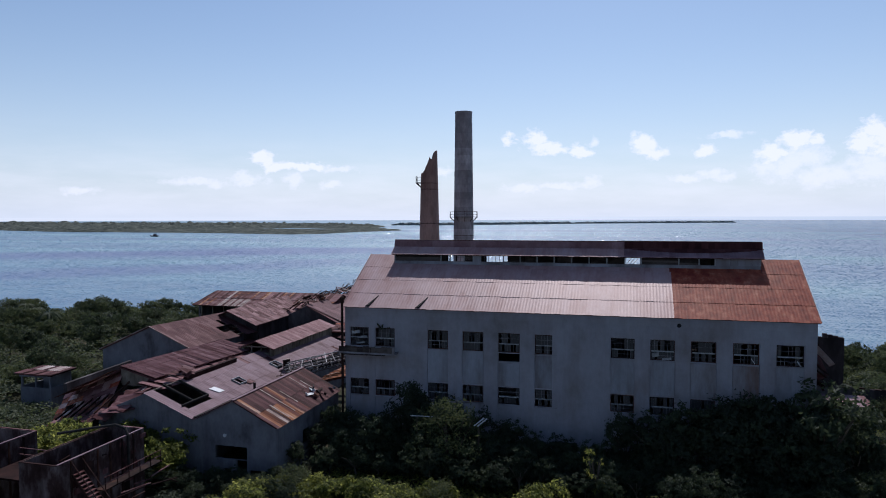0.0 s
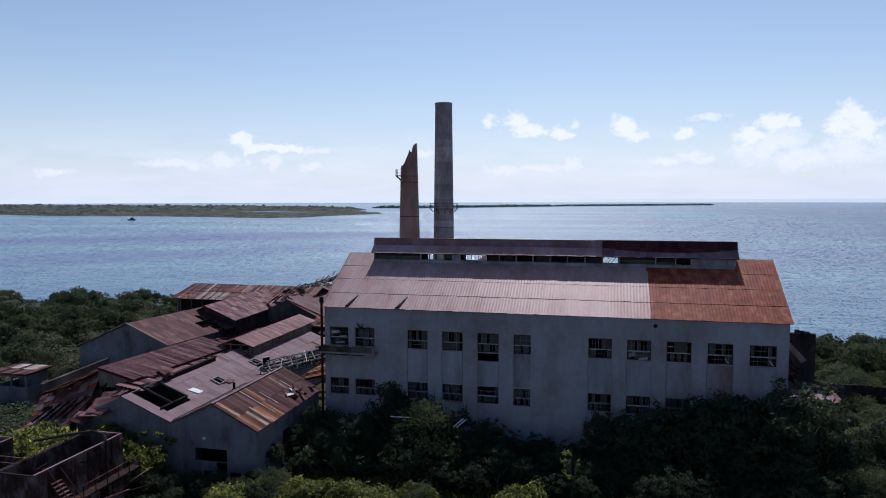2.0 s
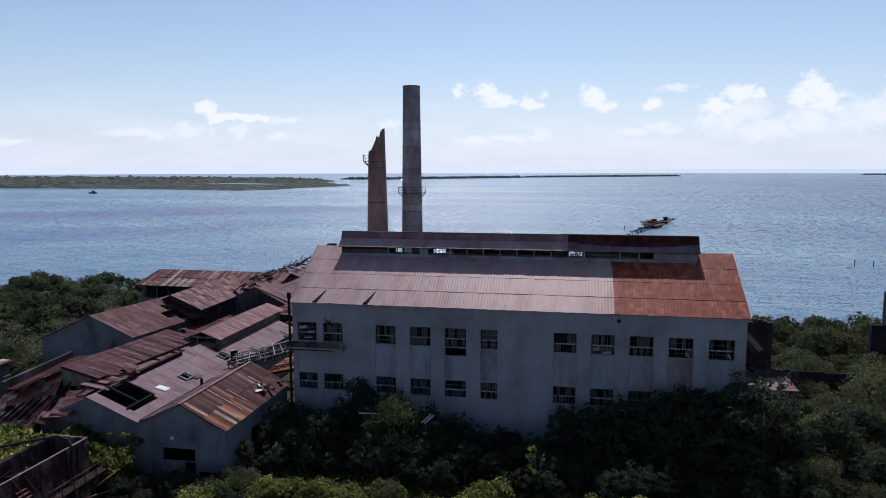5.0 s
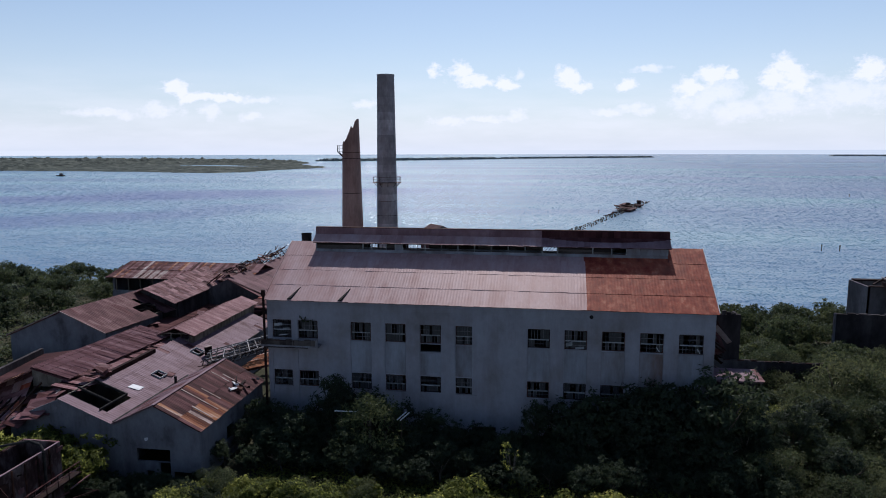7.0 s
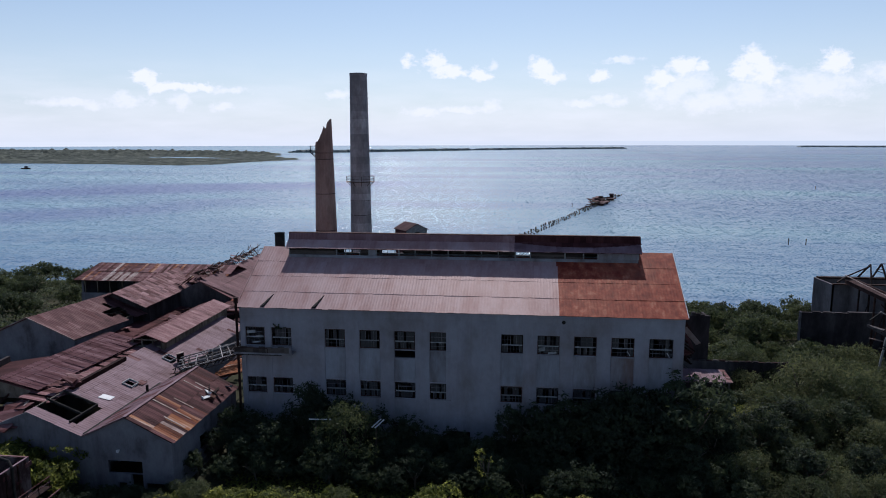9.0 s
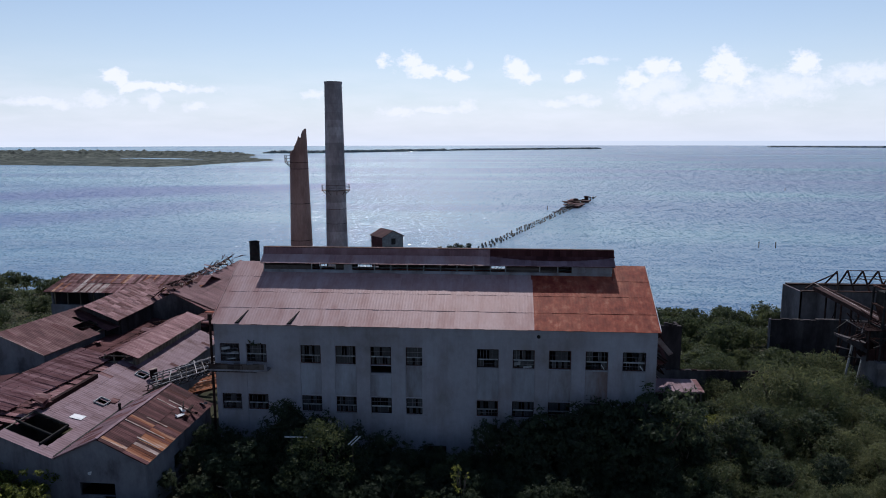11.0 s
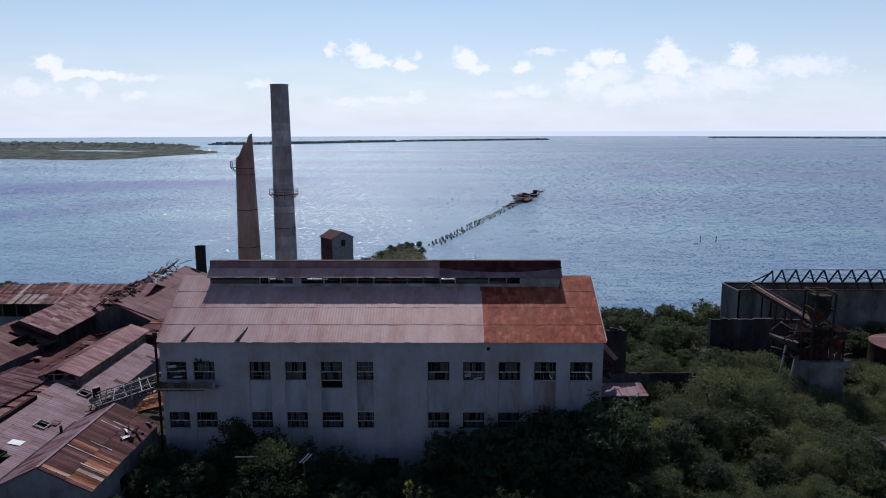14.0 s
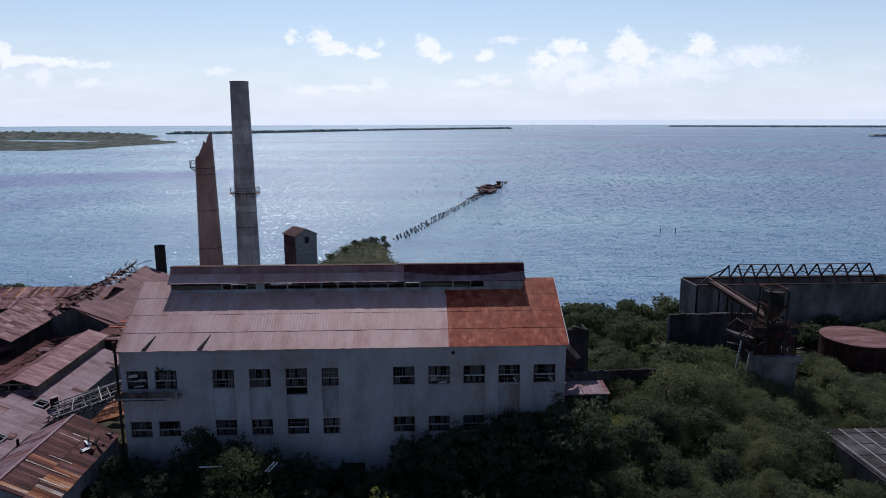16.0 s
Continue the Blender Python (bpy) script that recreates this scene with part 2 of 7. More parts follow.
WALL_SHED = surface("limewashed_wall", [(0.2, (0.075, 0.069, 0.074)), (0.42, (0.145, 0.143, 0.161)), (0.8, (0.198, 0.198, 0.220))], 0.4, (1, 1, 0.6), 0.92, 0.0, 0.15, 4.0, 0.08, 0.45, 0.2, 0.6, (0.055, 0.045, 0.045))
TIN_OXBLOOD = surface("oxblood_tin", [(0.25, (0.055, 0.022, 0.023)), (0.45, (0.085, 0.038, 0.040)), (0.6, (0.115, 0.057, 0.058)), (0.8, (0.17, 0.10, 0.098))], 0.8, (0.3, 1.2, 0.3), 0.75, 0.0, 0.12, 3.5, 0.08, 0.8, 0.3)
TIN_SLAT = surface("pinkish_brown_tin", [(0.25, (0.088, 0.036, 0.038)), (0.45, (0.143, 0.066, 0.071)), (0.6, (0.187, 0.098, 0.103)), (0.8, (0.251, 0.148, 0.152))], 1.1, (0.25, 1.2, 0.3), 0.72, 0.0, 0.12, 4.0, 0.12, 0.7, 0.4)
CONCRETE_PALE = surface("bare_concrete", [(0.2, (0.06, 0.054, 0.056)), (0.5, (0.125, 0.116, 0.12)), (0.8, (0.19, 0.18, 0.185))], 0.35, (1, 1, 0.5), 0.95, 0.0, 0.25, 3.5, 0.1, 0.6, 0.2, 0.7, (0.04, 0.034, 0.034))
CONCRETE = surface("old_concrete", [(0.2, (0.016, 0.013, 0.014)), (0.5, (0.048, 0.042, 0.044)), (0.8, (0.10, 0.09, 0.092))], 0.3, (1, 1, 0.5), 0.95, 0.0, 0.25, 3.5, 0.15, 0.6, 0.2, 0.8, (0.014, 0.011, 0.012))
STACK_GREY = surface("grey_brick", [(0.25, (0.195, 0.175, 0.179)), (0.5, (0.299, 0.269, 0.273)), (0.8, (0.494, 0.450, 0.455))], 0.4, (1, 1, 0.4), 0.95, 0.0, 0.3, 3.0, 0.16, 0.7, 0.2, 0.3, (0.085, 0.075, 0.075))
STACK_RED = surface("red_brick", [(0.25, (0.13, 0.078, 0.066)), (0.5, (0.23, 0.142, 0.118)), (0.8, (0.29, 0.195, 0.165))], 0.25, (1, 1, 0.35), 0.95, 0.0, 0.25, 4.0, 0.2, 0.5, 0.2, 0.5, (0.06, 0.033, 0.03))
IRON = surface("rusted_iron", [(0.25, (0.014, 0.009, 0.009)), (0.55, (0.038, 0.020, 0.017)), (0.85, (0.085, 0.038, 0.027))], 1.2, (1, 1, 1), 0.8, 0.1, 0.15, 9.0, 0.3, 0.4, 0.25)
IRON_RED = surface("red_oxide_iron", [(0.25, (0.012, 0.006, 0.006)), (0.55, (0.027, 0.012, 0.011)), (0.85, (0.052, 0.030, 0.028))], 0.7, (1, 1, 0.6), 0.85, 0.0, 0.15, 6.0, 0.2, 0.5, 0.25)
# black of sooted iron; also paints the shade of gaps and openings
BLACK = surface("soot_and_shade_black", [(0.3, (0.012, 0.012, 0.013)), (0.7, (0.035, 0.032, 0.03))], 0.8, (1, 1, 1), 0.8, 0.0, 0.1, 7.0, 0.1, 0.3, 0.25)
SASH = surface("flaking_sash_paint", [(0.3, (0.180, 0.186, 0.192)), (0.7, (0.300, 0.312, 0.318))], 2.0, (1, 1, 1), 0.8, 0.0, 0.1, 12.0, 0.2, 0.4, 0.25)
TIMBER = surface("grey_timber", [(0.3, (0.08, 0.065, 0.05)), (0.7, (0.20, 0.17, 0.14))], 1.5, (1, 1, 0.4), 0.9, 0.0, 0.2, 9.0, 0.3, 0.4, 0.2)
WHITE_TIN = surface("pale_panel", [(0.3, (0.375, 0.383, 0.405)), (0.7, (0.540, 0.547, 0.562))], 1.0, (1, 1, 1), 0.5, 0.0, 0.1, 8.0, 0.15, 0.2, 0.4)
SOIL = surface("scrub_soil", [(0.25, (0.025, 0.026, 0.018)), (0.5, (0.042, 0.042, 0.026)), (0.8, (0.075, 0.066, 0.045))], 0.12, (1, 1, 1), 0.95, 0.0, 0.4, 1.5, 0.0, 0.5, 0.15)
BAR = surface("bare_window_iron", [(0.3, (0.06, 0.056, 0.062)), (0.7, (0.13, 0.128, 0.14))], 2.0, (1, 1, 1), 0.8, 0.0, 0.1, 12.0, 0.5, 0.4, 0.25)
PIPE_GREY = surface("weathered_grey_pipe", [(0.3, (0.10, 0.094, 0.096)), (0.7, (0.22, 0.21, 0.215))], 1.5, (1, 1, 1), 0.6, 0.1, 0.1, 9.0, 0.4, 0.4, 0.4)
DARK_TIMBER = surface("dark_boarding", [(0.3, (0.035, 0.028, 0.026)), (0.7, (0.085, 0.072, 0.066))], 1.5, (0.4, 1, 1), 0.9, 0.0, 0.2, 9.0, 0.4, 0.4, 0.2)
GIRDER = surface("grey_rusted_steel", [(0.3, (0.022, 0.018, 0.019)), (0.7, (0.066, 0.060, 0.064))], 1.5, (1, 1, 1), 0.7, 0.1, 0.1, 9.0, 0.6, 0.4, 0.3)
MANGROVE = surface("mangrove", [(0.25, (0.026, 0.031, 0.029)), (0.45, (0.050, 0.057, 0.050)), (0.62, (0.082, 0.090, 0.076)), (0.85, (0.125, 0.132, 0.112))], 0.055, (1, 0.5, 1), 0.95, 0.0, 0.6, 0.35, 0.0, 0.9, 0.1)
# woods of the far islands, paled in colour to give aerial haze
HAZED_WOOD = surface("hazed_wood", [(0.3, (0.12, 0.138, 0.138)), (0.7, (0.17, 0.188, 0.182))], 0.03, (1, 1, 1), 0.95, 0.0, 0.3, 0.3, 0.0, 0.5, 0.1)
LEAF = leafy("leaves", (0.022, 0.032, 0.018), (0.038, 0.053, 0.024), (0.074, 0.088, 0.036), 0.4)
# yellow-green leaves whose colours are raised to carry sunlit highlights
LEAF_SUN_YELLOW = leafy("sunlit_yellow_leaves", (0.040, 0.056, 0.016), (0.110, 0.131, 0.030), (0.255, 0.261, 0.070), 0.66)
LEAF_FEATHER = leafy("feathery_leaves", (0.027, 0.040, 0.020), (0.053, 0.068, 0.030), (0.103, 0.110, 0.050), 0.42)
# green darkened in the colour itself to deepen the hall's shade
LEAF_SHADE_DARK = leafy("shade_darkened_leaves", (0.017, 0.025, 0.015), (0.028, 0.040, 0.022), (0.048, 0.062, 0.030))
VAT_IRON = surface("flaking_vat_iron", [(0.25, (0.022, 0.011, 0.011)), (0.42, (0.052, 0.030, 0.029)), (0.55, (0.115, 0.085, 0.083)), (0.75, (0.18, 0.145, 0.142))], 0.9, (1, 1, 0.5), 0.85, 0.0, 0.15, 5.0, 0.2, 0.7, 0.25, 0.6, (0.026, 0.012, 0.011))
BARK = surface("bark", [(0.3, (0.05, 0.04, 0.03)), (0.7, (0.13, 0.11, 0.09))], 2.0, (1, 1, 0.3), 0.95, 0.0, 0.3, 12.0, 0.2, 0.4, 0.15)

glass = bpy.data.materials.new("dusty_pane")
glass.use_nodes = True
_b = glass.node_tree.nodes["Principled BSDF"]
_b.inputs["Base Color"].default_value = (0.022, 0.023, 0.027, 1)
_b.inputs["Roughness"].default_value = 0.45

water = bpy.data.materials.new("sea_water")
water.use_nodes = True
nt = water.node_tree
b = nt.nodes["Principled BSDF"]
pos = nt.nodes.new("ShaderNodeNewGeometry").outputs["Position"]
patch = noise_node(nt, mapped(nt, pos, (0.22, 1.0, 1)), 0.0075, 4.0, 0.6)
axes = nt.nodes.new("ShaderNodeSeparateXYZ")
link(nt, pos, axes.inputs[0])


def band_weight(x, y, rx, ry, slope):
    """Soft weight of a dark blue band of water: middle, half sizes, lean."""
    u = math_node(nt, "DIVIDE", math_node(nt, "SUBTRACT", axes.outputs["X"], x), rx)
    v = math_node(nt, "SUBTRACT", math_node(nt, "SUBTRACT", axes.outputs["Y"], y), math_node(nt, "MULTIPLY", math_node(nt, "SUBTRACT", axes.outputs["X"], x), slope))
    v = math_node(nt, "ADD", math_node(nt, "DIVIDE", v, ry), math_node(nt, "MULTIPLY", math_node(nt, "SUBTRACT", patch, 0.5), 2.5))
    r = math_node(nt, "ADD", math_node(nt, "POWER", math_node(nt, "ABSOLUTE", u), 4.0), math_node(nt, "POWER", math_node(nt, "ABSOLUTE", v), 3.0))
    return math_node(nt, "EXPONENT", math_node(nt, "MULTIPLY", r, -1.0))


dark_band = math_node(nt, "MAXIMUM", band_weight(-240, 365, 190, 62, 0.6), math_node(nt, "MULTIPLY", band_weight(-190, 210, 75, 45, 1.0), 0.75))
# water colour runs from lighter in the west to darker in the east
west_sea = ramp_node(nt, patch, [(0.38, (0.052, 0.113, 0.20)), (0.5, (0.087, 0.172, 0.25)), (0.62, (0.135, 0.238, 0.295))])
east_sea = ramp_node(nt, patch, [(0.38, (0.017, 0.041, 0.122)), (0.5, (0.025, 0.066, 0.141)), (0.62, (0.040, 0.112, 0.168))])
col = mix_node(nt, math_node(nt, "DIVIDE", math_node(nt, "ADD", axes.outputs["X"], 150.0), 500.0, True), west_sea, east_sea)
col = mix_node(nt, math_node(nt, "MULTIPLY", dark_band, 0.95), col, (0.024, 0.045, 0.165))
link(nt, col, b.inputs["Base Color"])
b.inputs["IOR"].default_value = 1.33
link(nt, math_node(nt, "ADD", 0.3, math_node(nt, "MULTIPLY", patch, 0.4)), b.inputs["Roughness"])
glint = nt.nodes.new("ShaderNodeBsdfPrincipled")
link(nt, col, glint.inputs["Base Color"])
glint.inputs["IOR"].default_value, glint.inputs["Roughness"].default_value = 1.33, 0.17
both = nt.nodes.new("ShaderNodeMixShader")
both.inputs[0].default_value = 0.6
link(nt, b.outputs[0], both.inputs[1])
link(nt, glint.outputs[0], both.inputs[2])
link(nt, both.outputs[0], nt.nodes["Material Output"].inputs["Surface"])


def facets(scale, stretch, detail):
    n = nt.nodes.new("ShaderNodeTexNoise")
    n.inputs["Scale"].default_value, n.inputs["Detail"].default_value, n.inputs["Roughness"].default_value = scale, detail, 0.6
    link(nt, mapped(nt, pos, stretch), n.inputs["Vector"])
    return n.outputs["Color"]


def vec_node(op, a, b):
    n = nt.nodes.new("ShaderNodeVectorMath")
    n.operation = op
    for k, v in enumerate((a, b)):
        if isinstance(v, tuple):
            n.inputs[k].default_value = v
        elif v is not None:
            link(nt, v, n.inputs[k])
    return n.outputs[0]


def centred(node):
    return vec_node("SUBTRACT", node, (0.5, 0.5, 0.5))


def tails(v, k):
    """Makes the rare steep wavelets steeper and leaves the many flat ones flat."""
    n = nt.nodes.new("ShaderNodeVectorMath")
    n.operation = "LENGTH"
    link(nt, v, n.inputs[0])
    m = nt.nodes.new("ShaderNodeVectorMath")
    m.operation = "SCALE"
    link(nt, v, m.inputs[0])
    link(nt, math_node(nt, "MULTIPLY", n.outputs["Value"], k), m.inputs["Scale"])
    return m.outputs[0]


swell = vec_node("MULTIPLY", centred(facets(0.5, (0.3, 1.0, 1), 3.0)), (0.4, 1.0, 0.0))
small = vec_node("MULTIPLY", centred(facets(2.4, (0.5, 1.0, 1), 2.0)), (0.55, 0.75, 0.0))
crest = vec_node("MULTIPLY", tails(centred(facets(2.3, (0.8, 0.42, 1), 2.0)), 10.0), (0.6, 1.3, 0.0))


def growing(v, y0, span):
    """Lets wavelets grow from y0 outwards."""
    n = nt.nodes.new("ShaderNodeVectorMath")
    n.operation = "SCALE"
    link(nt, v, n.inputs[0])
    link(nt, math_node(nt, "DIVIDE", math_node(nt, "SUBTRACT", axes.outputs["Y"], y0), span, True), n.inputs["Scale"])
    return n.outputs[0]


long_crest = vec_node("MULTIPLY", tails(centred(facets(1.0, (1.0, 0.3, 1), 1.0)), 10.0), (0.6, 1.3, 0.0))
far_crest = vec_node("MULTIPLY", tails(centred(facets(0.42, (1.0, 0.2, 1), 1.0)), 10.0), (0.5, 1.15, 0.0))
wave = vec_node("ADD", vec_node("ADD", swell, small), vec_node("ADD", vec_node("ADD", crest, growing(long_crest, 110.0, 200.0)), growing(far_crest, 350.0, 400.0)))
wind = nt.nodes.new("ShaderNodeVectorRotate")
wind.rotation_type = "Z_AXIS"
wind.inputs["Angle"].default_value = radians(30)
link(nt, wave, wind.inputs["Vector"])
wave = wind.outputs["Vector"]
gust = math_node(nt, "ADD", 0.6, math_node(nt, "MULTIPLY", math_node(nt, "MULTIPLY", math_node(nt, "SUBTRACT", patch, 0.34), 3.2, True), 0.75))
scaled = nt.nodes.new("ShaderNodeVectorMath")
scaled.operation = "SCALE"
link(nt, wave, scaled.inputs[0])
calm = math_node(nt, "SUBTRACT", 1.0, math_node(nt, "MULTIPLY", math_node(nt, "DIVIDE", math_node(nt, "SUBTRACT", axes.outputs["Y"], 500.0), 2200.0, True), 0.75))
sheltered = math_node(nt, "SUBTRACT", 1.0, math_node(nt, "MULTIPLY", dark_band, 0.45))
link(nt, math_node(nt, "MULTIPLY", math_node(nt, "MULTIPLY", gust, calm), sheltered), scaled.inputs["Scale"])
ripple = vec_node("NORMALIZE", vec_node("ADD", scaled.outputs[0], (0.0, 0.0, 1.0)), None)
link(nt, ripple, b.inputs["Normal"])
link(nt, ripple, glint.inputs["Normal"])


# ---- mesh helpers ----
class Shape:
    """Collects vertices and faces of one mesh."""

    def __init__(self):
        self.v, self.f = [], []

    def face(self, *pts):
        k = len(self.v)
        self.v += [tuple(p) for p in pts]
        self.f.append(tuple(range(k, k + len(pts))))
        return self

    def hexa(self, p):
        """Eight corners: four below, four above, both turning the same way."""
        k = len(self.v)
        self.v += [tuple(q) for q in p]
        self.f += [(k + 3, k + 2, k + 1, k), (k + 4, k + 5, k + 6, k + 7)]
        self.f += [(k + a, k + (a + 1) % 4, k + 4 + (a + 1) % 4, k + 4 + a) for a in range(4)]
        return self

    def box(self, x0, x1, y0, y1, z0, z1):
        return self.hexa([(x0, y0, z0), (x1, y0, z0), (x1, y1, z0), (x0, y1, z0), (x0, y0, z1), (x1, y0, z1), (x1, y1, z1), (x0, y1, z1)])

    def beam(self, p, q, w=0.1, h=0.1):
        p, q = Vector(p), Vector(q)
        d = (q - p).normalized()
        side = d.cross(Vector((0, 0, 1)))
        side = side.normalized() if side.length > 1e-3 else Vector((1, 0, 0))
        up = side.cross(d).normalized()
        s, u = side * w / 2, up * h / 2
        return self.hexa([p - s - u, p + s - u, p + s + u, p - s + u, q - s - u, q + s - u, q + s + u, q - s + u])

    def tube(self, p, q, r0, r1, n=8, caps=True):
        p, q = Vector(p), Vector(q)
        d = (q - p).normalized()
        side = d.cross(Vector((0, 0, 1)))
        side = side.normalized() if side.length > 1e-3 else Vector((1, 0, 0))
        up = side.cross(d)
        k = len(self.v)
        for c, r in ((p, r0), (q, r1)):
            self.v += [tuple(c + (side * math.cos(2 * math.pi * a / n) + up * math.sin(2 * math.pi * a / n)) * r) for a in range(n)]
        self.f += [(k + a, k + n + a, k + n + (a + 1) % n, k + (a + 1) % n) for a in range(n)]
        if caps:
            self.f += [tuple(range(k, k + n)), tuple(range(k + 2 * n - 1, k + n - 1, -1))]
        return self

    def mesh(self, name, mat):
        if len(self.v) < 3000:              # weld touching corners
            seen, to, keep = {}, [], []
            for p in self.v:
                key = (round(p[0], 4), round(p[1], 4), round(p[2], 4))
                if key not in seen:
                    seen[key] = len(keep)
                    keep.append(p)
                to.append(seen[key])
            self.v, self.f = keep, [tuple(to[k] for k in f) for f in self.f]
        me = bpy.data.meshes.new(name)
        me.from_pydata(self.v, [], self.f)
        me.materials.append(mat)
        me.update()
        return me


INVERSE = {}


def thing(name, at=(0, 0, 0), label="", category="", group="", kind=""):
    """A top-level Empty at the thing's base; its parts are given in world places."""
    ob = new(name)
    ob.empty_display_size = 0.5
    ob.matrix_basis = Matrix.Translation(at)
    INVERSE[ob] = Matrix.Translation(at).inverted()
    return tagged(ob, label, category, group, kind)


def part(name, shape, mat, parent, label="", kind=""):
    me = shape.mesh(name, mat) if isinstance(shape, Shape) else shape
    ob = new(name, me)
    ob.parent = parent
    ob.matrix_parent_inverse = INVERSE.get(parent, Matrix())
    return tagged(ob, label, kind=kind)


def single(name, shape, mat, label, category, kind="", group=""):
    return tagged(new(name, shape.mesh(name, mat)), label, category, group, kind)


def slab(a, b, c, d, t=0.1):
    """A sloping plate through four corners, t thick below them."""
    return Shape().hexa([Vector(p) - Vector((0, 0, t)) for p in (a, b, c, d)] + [Vector(p) for p in (a, b, c, d)])


def sheet_mesh(width, length, mat, waves=2, amp=0.013):
    """A corrugated sheet: x across, -y down the slope, thin turned-down lower edge."""
    s, n = Shape(), waves * 4
    for row, y in enumerate((0.0, -length, -length)):
        for a in range(n + 1):
            x = width * (a / n - 0.5)
            s.v.append((x, y, amp * math.cos(2 * math.pi * waves * a / n) - (0.014 if row == 2 else 0)))
    for row in range(2):
        for a in range(n):
            k = row * (n + 1) + a
            s.f.append((k, k + n + 1, k + n + 2, k + 1))
    return s.mesh("roof_sheet", mat)


def sheet_field(parent, corner, along, down, pick, rows, width=0.6, gone=0.0, seed=1, skew=0.4, lift=0.5, skip=None, name="roof_sheet", waves=2, amp=0.013):
    """Covers a slope with separate overlapping sheets. corner: upper start; along and down: vectors over the whole slope;
    pick(column, row, rng) names the material; skip(u, v) leaves holes (0..1 each way)."""
    rng = random.Random(seed)
    corner, along, down = Vector(corner), Vector(along), Vector(down)
    ex, ey = along.normalized(), -down.normalized()
    ez = ex.cross(ey).normalized()
    if ez.z < 0:
        ex = -ex
        ez = ex.cross(ey).normalized()
    cols, step = max(1, round(along.length / width)), down.length / rows
    w = along.length / cols
    meshes, made = {}, []
    turn = Matrix((ex, ey, ez)).transposed().to_4x4()
    for r in range(rows):
        for c in range(cols):
            u, v = (c + 0.5) / cols, (r + 0.5) / rows
            if (skip and skip(u, v)) or rng.random() < gone:
                continue
            mat = pick(c, r, rng)
            key = (mat.name, r)
            if key not in meshes:
                meshes[key] = sheet_mesh(w * 1.06, step * 1.05, mat, waves, amp)
            place = corner + along * u + down * (r / rows) + ez * (0.035 - 0.004 * (r % 2))
            ob = new(name, meshes[key])
            ob.parent = parent
            ob.matrix_parent_inverse = INVERSE.get(parent, Matrix())
            ob.matrix_basis = Matrix.Translation(place) @ turn @ pose(0, rng.uniform(-0.03, 0.03), 0.012 * rng.random(), -lift * rng.random() - min(0.5, lift), rng.uniform(-lift, lift), rng.uniform(-skew, skew))
            made.append(ob)
    return made


# ---- land, sea, islands ----
def shore(x):
    """How far the land reaches at x."""
    y = 84 - 12 * max(0.0, (-x - 55) / 60) if x < 0 else 84 - 24 * min(1.0, max(0.0, (x - 28) / 24))
    y += 62 * math.exp(-((x - 14) / 11) ** 4)
    return y + 2.0 * math.sin(x * 0.13) + 1.2 * math.sin(x * 0.41 + 1)


def land(x, y):
    d = shore(x) - y
    base = GROUND + 0.25 * noise.noise((x * 0.07, y * 0.07, 3.0)) + 0.15 * noise.noise((x * 0.3, y * 0.3, 9.0))
    k = max(0.0, min(1.0, d / 30))
    z = SEA + 0.25 + (base - SEA - 0.25) * k
    return z if d > 0 else max(SEA - 3.0, SEA + 0.25 + d * 0.25)


def grid_shape(xs, ys, height):
    s = Shape()
    s.v = [(x, y, height(x, y)) for y in ys for x in xs]
    n = len(xs)
    s.f = [(r * n + c, r * n + c + 1, (r + 1) * n + c + 1, (r + 1) * n + c) for r in range(len(ys) - 1) for c in range(n - 1)]
    return s


_xs = [-4000, -1500, -600] + [-300 + 4 * k for k in range(151)] + [600, 1500, 4000]
_ys = [-4000, -1500, -500, -200] + [-120 + 4 * k for k in range(80)]
single("ground", grid_shape(_xs, _ys, land), SOIL, "dark scrubby soil along the shore", "ground", "structure")
_sea = Shape()
_sea.v = [(0, 0, SEA)] + [(4950 * math.cos(math.tau * k / 96), 4950 * math.sin(math.tau * k / 96), SEA) for k in range(96)]
_sea.f = [(0, k + 1, (k + 1) % 96 + 1) for k in range(96)]
single("water", _sea, water, "rippled blue sea with sun glitter", "sea", "structure")


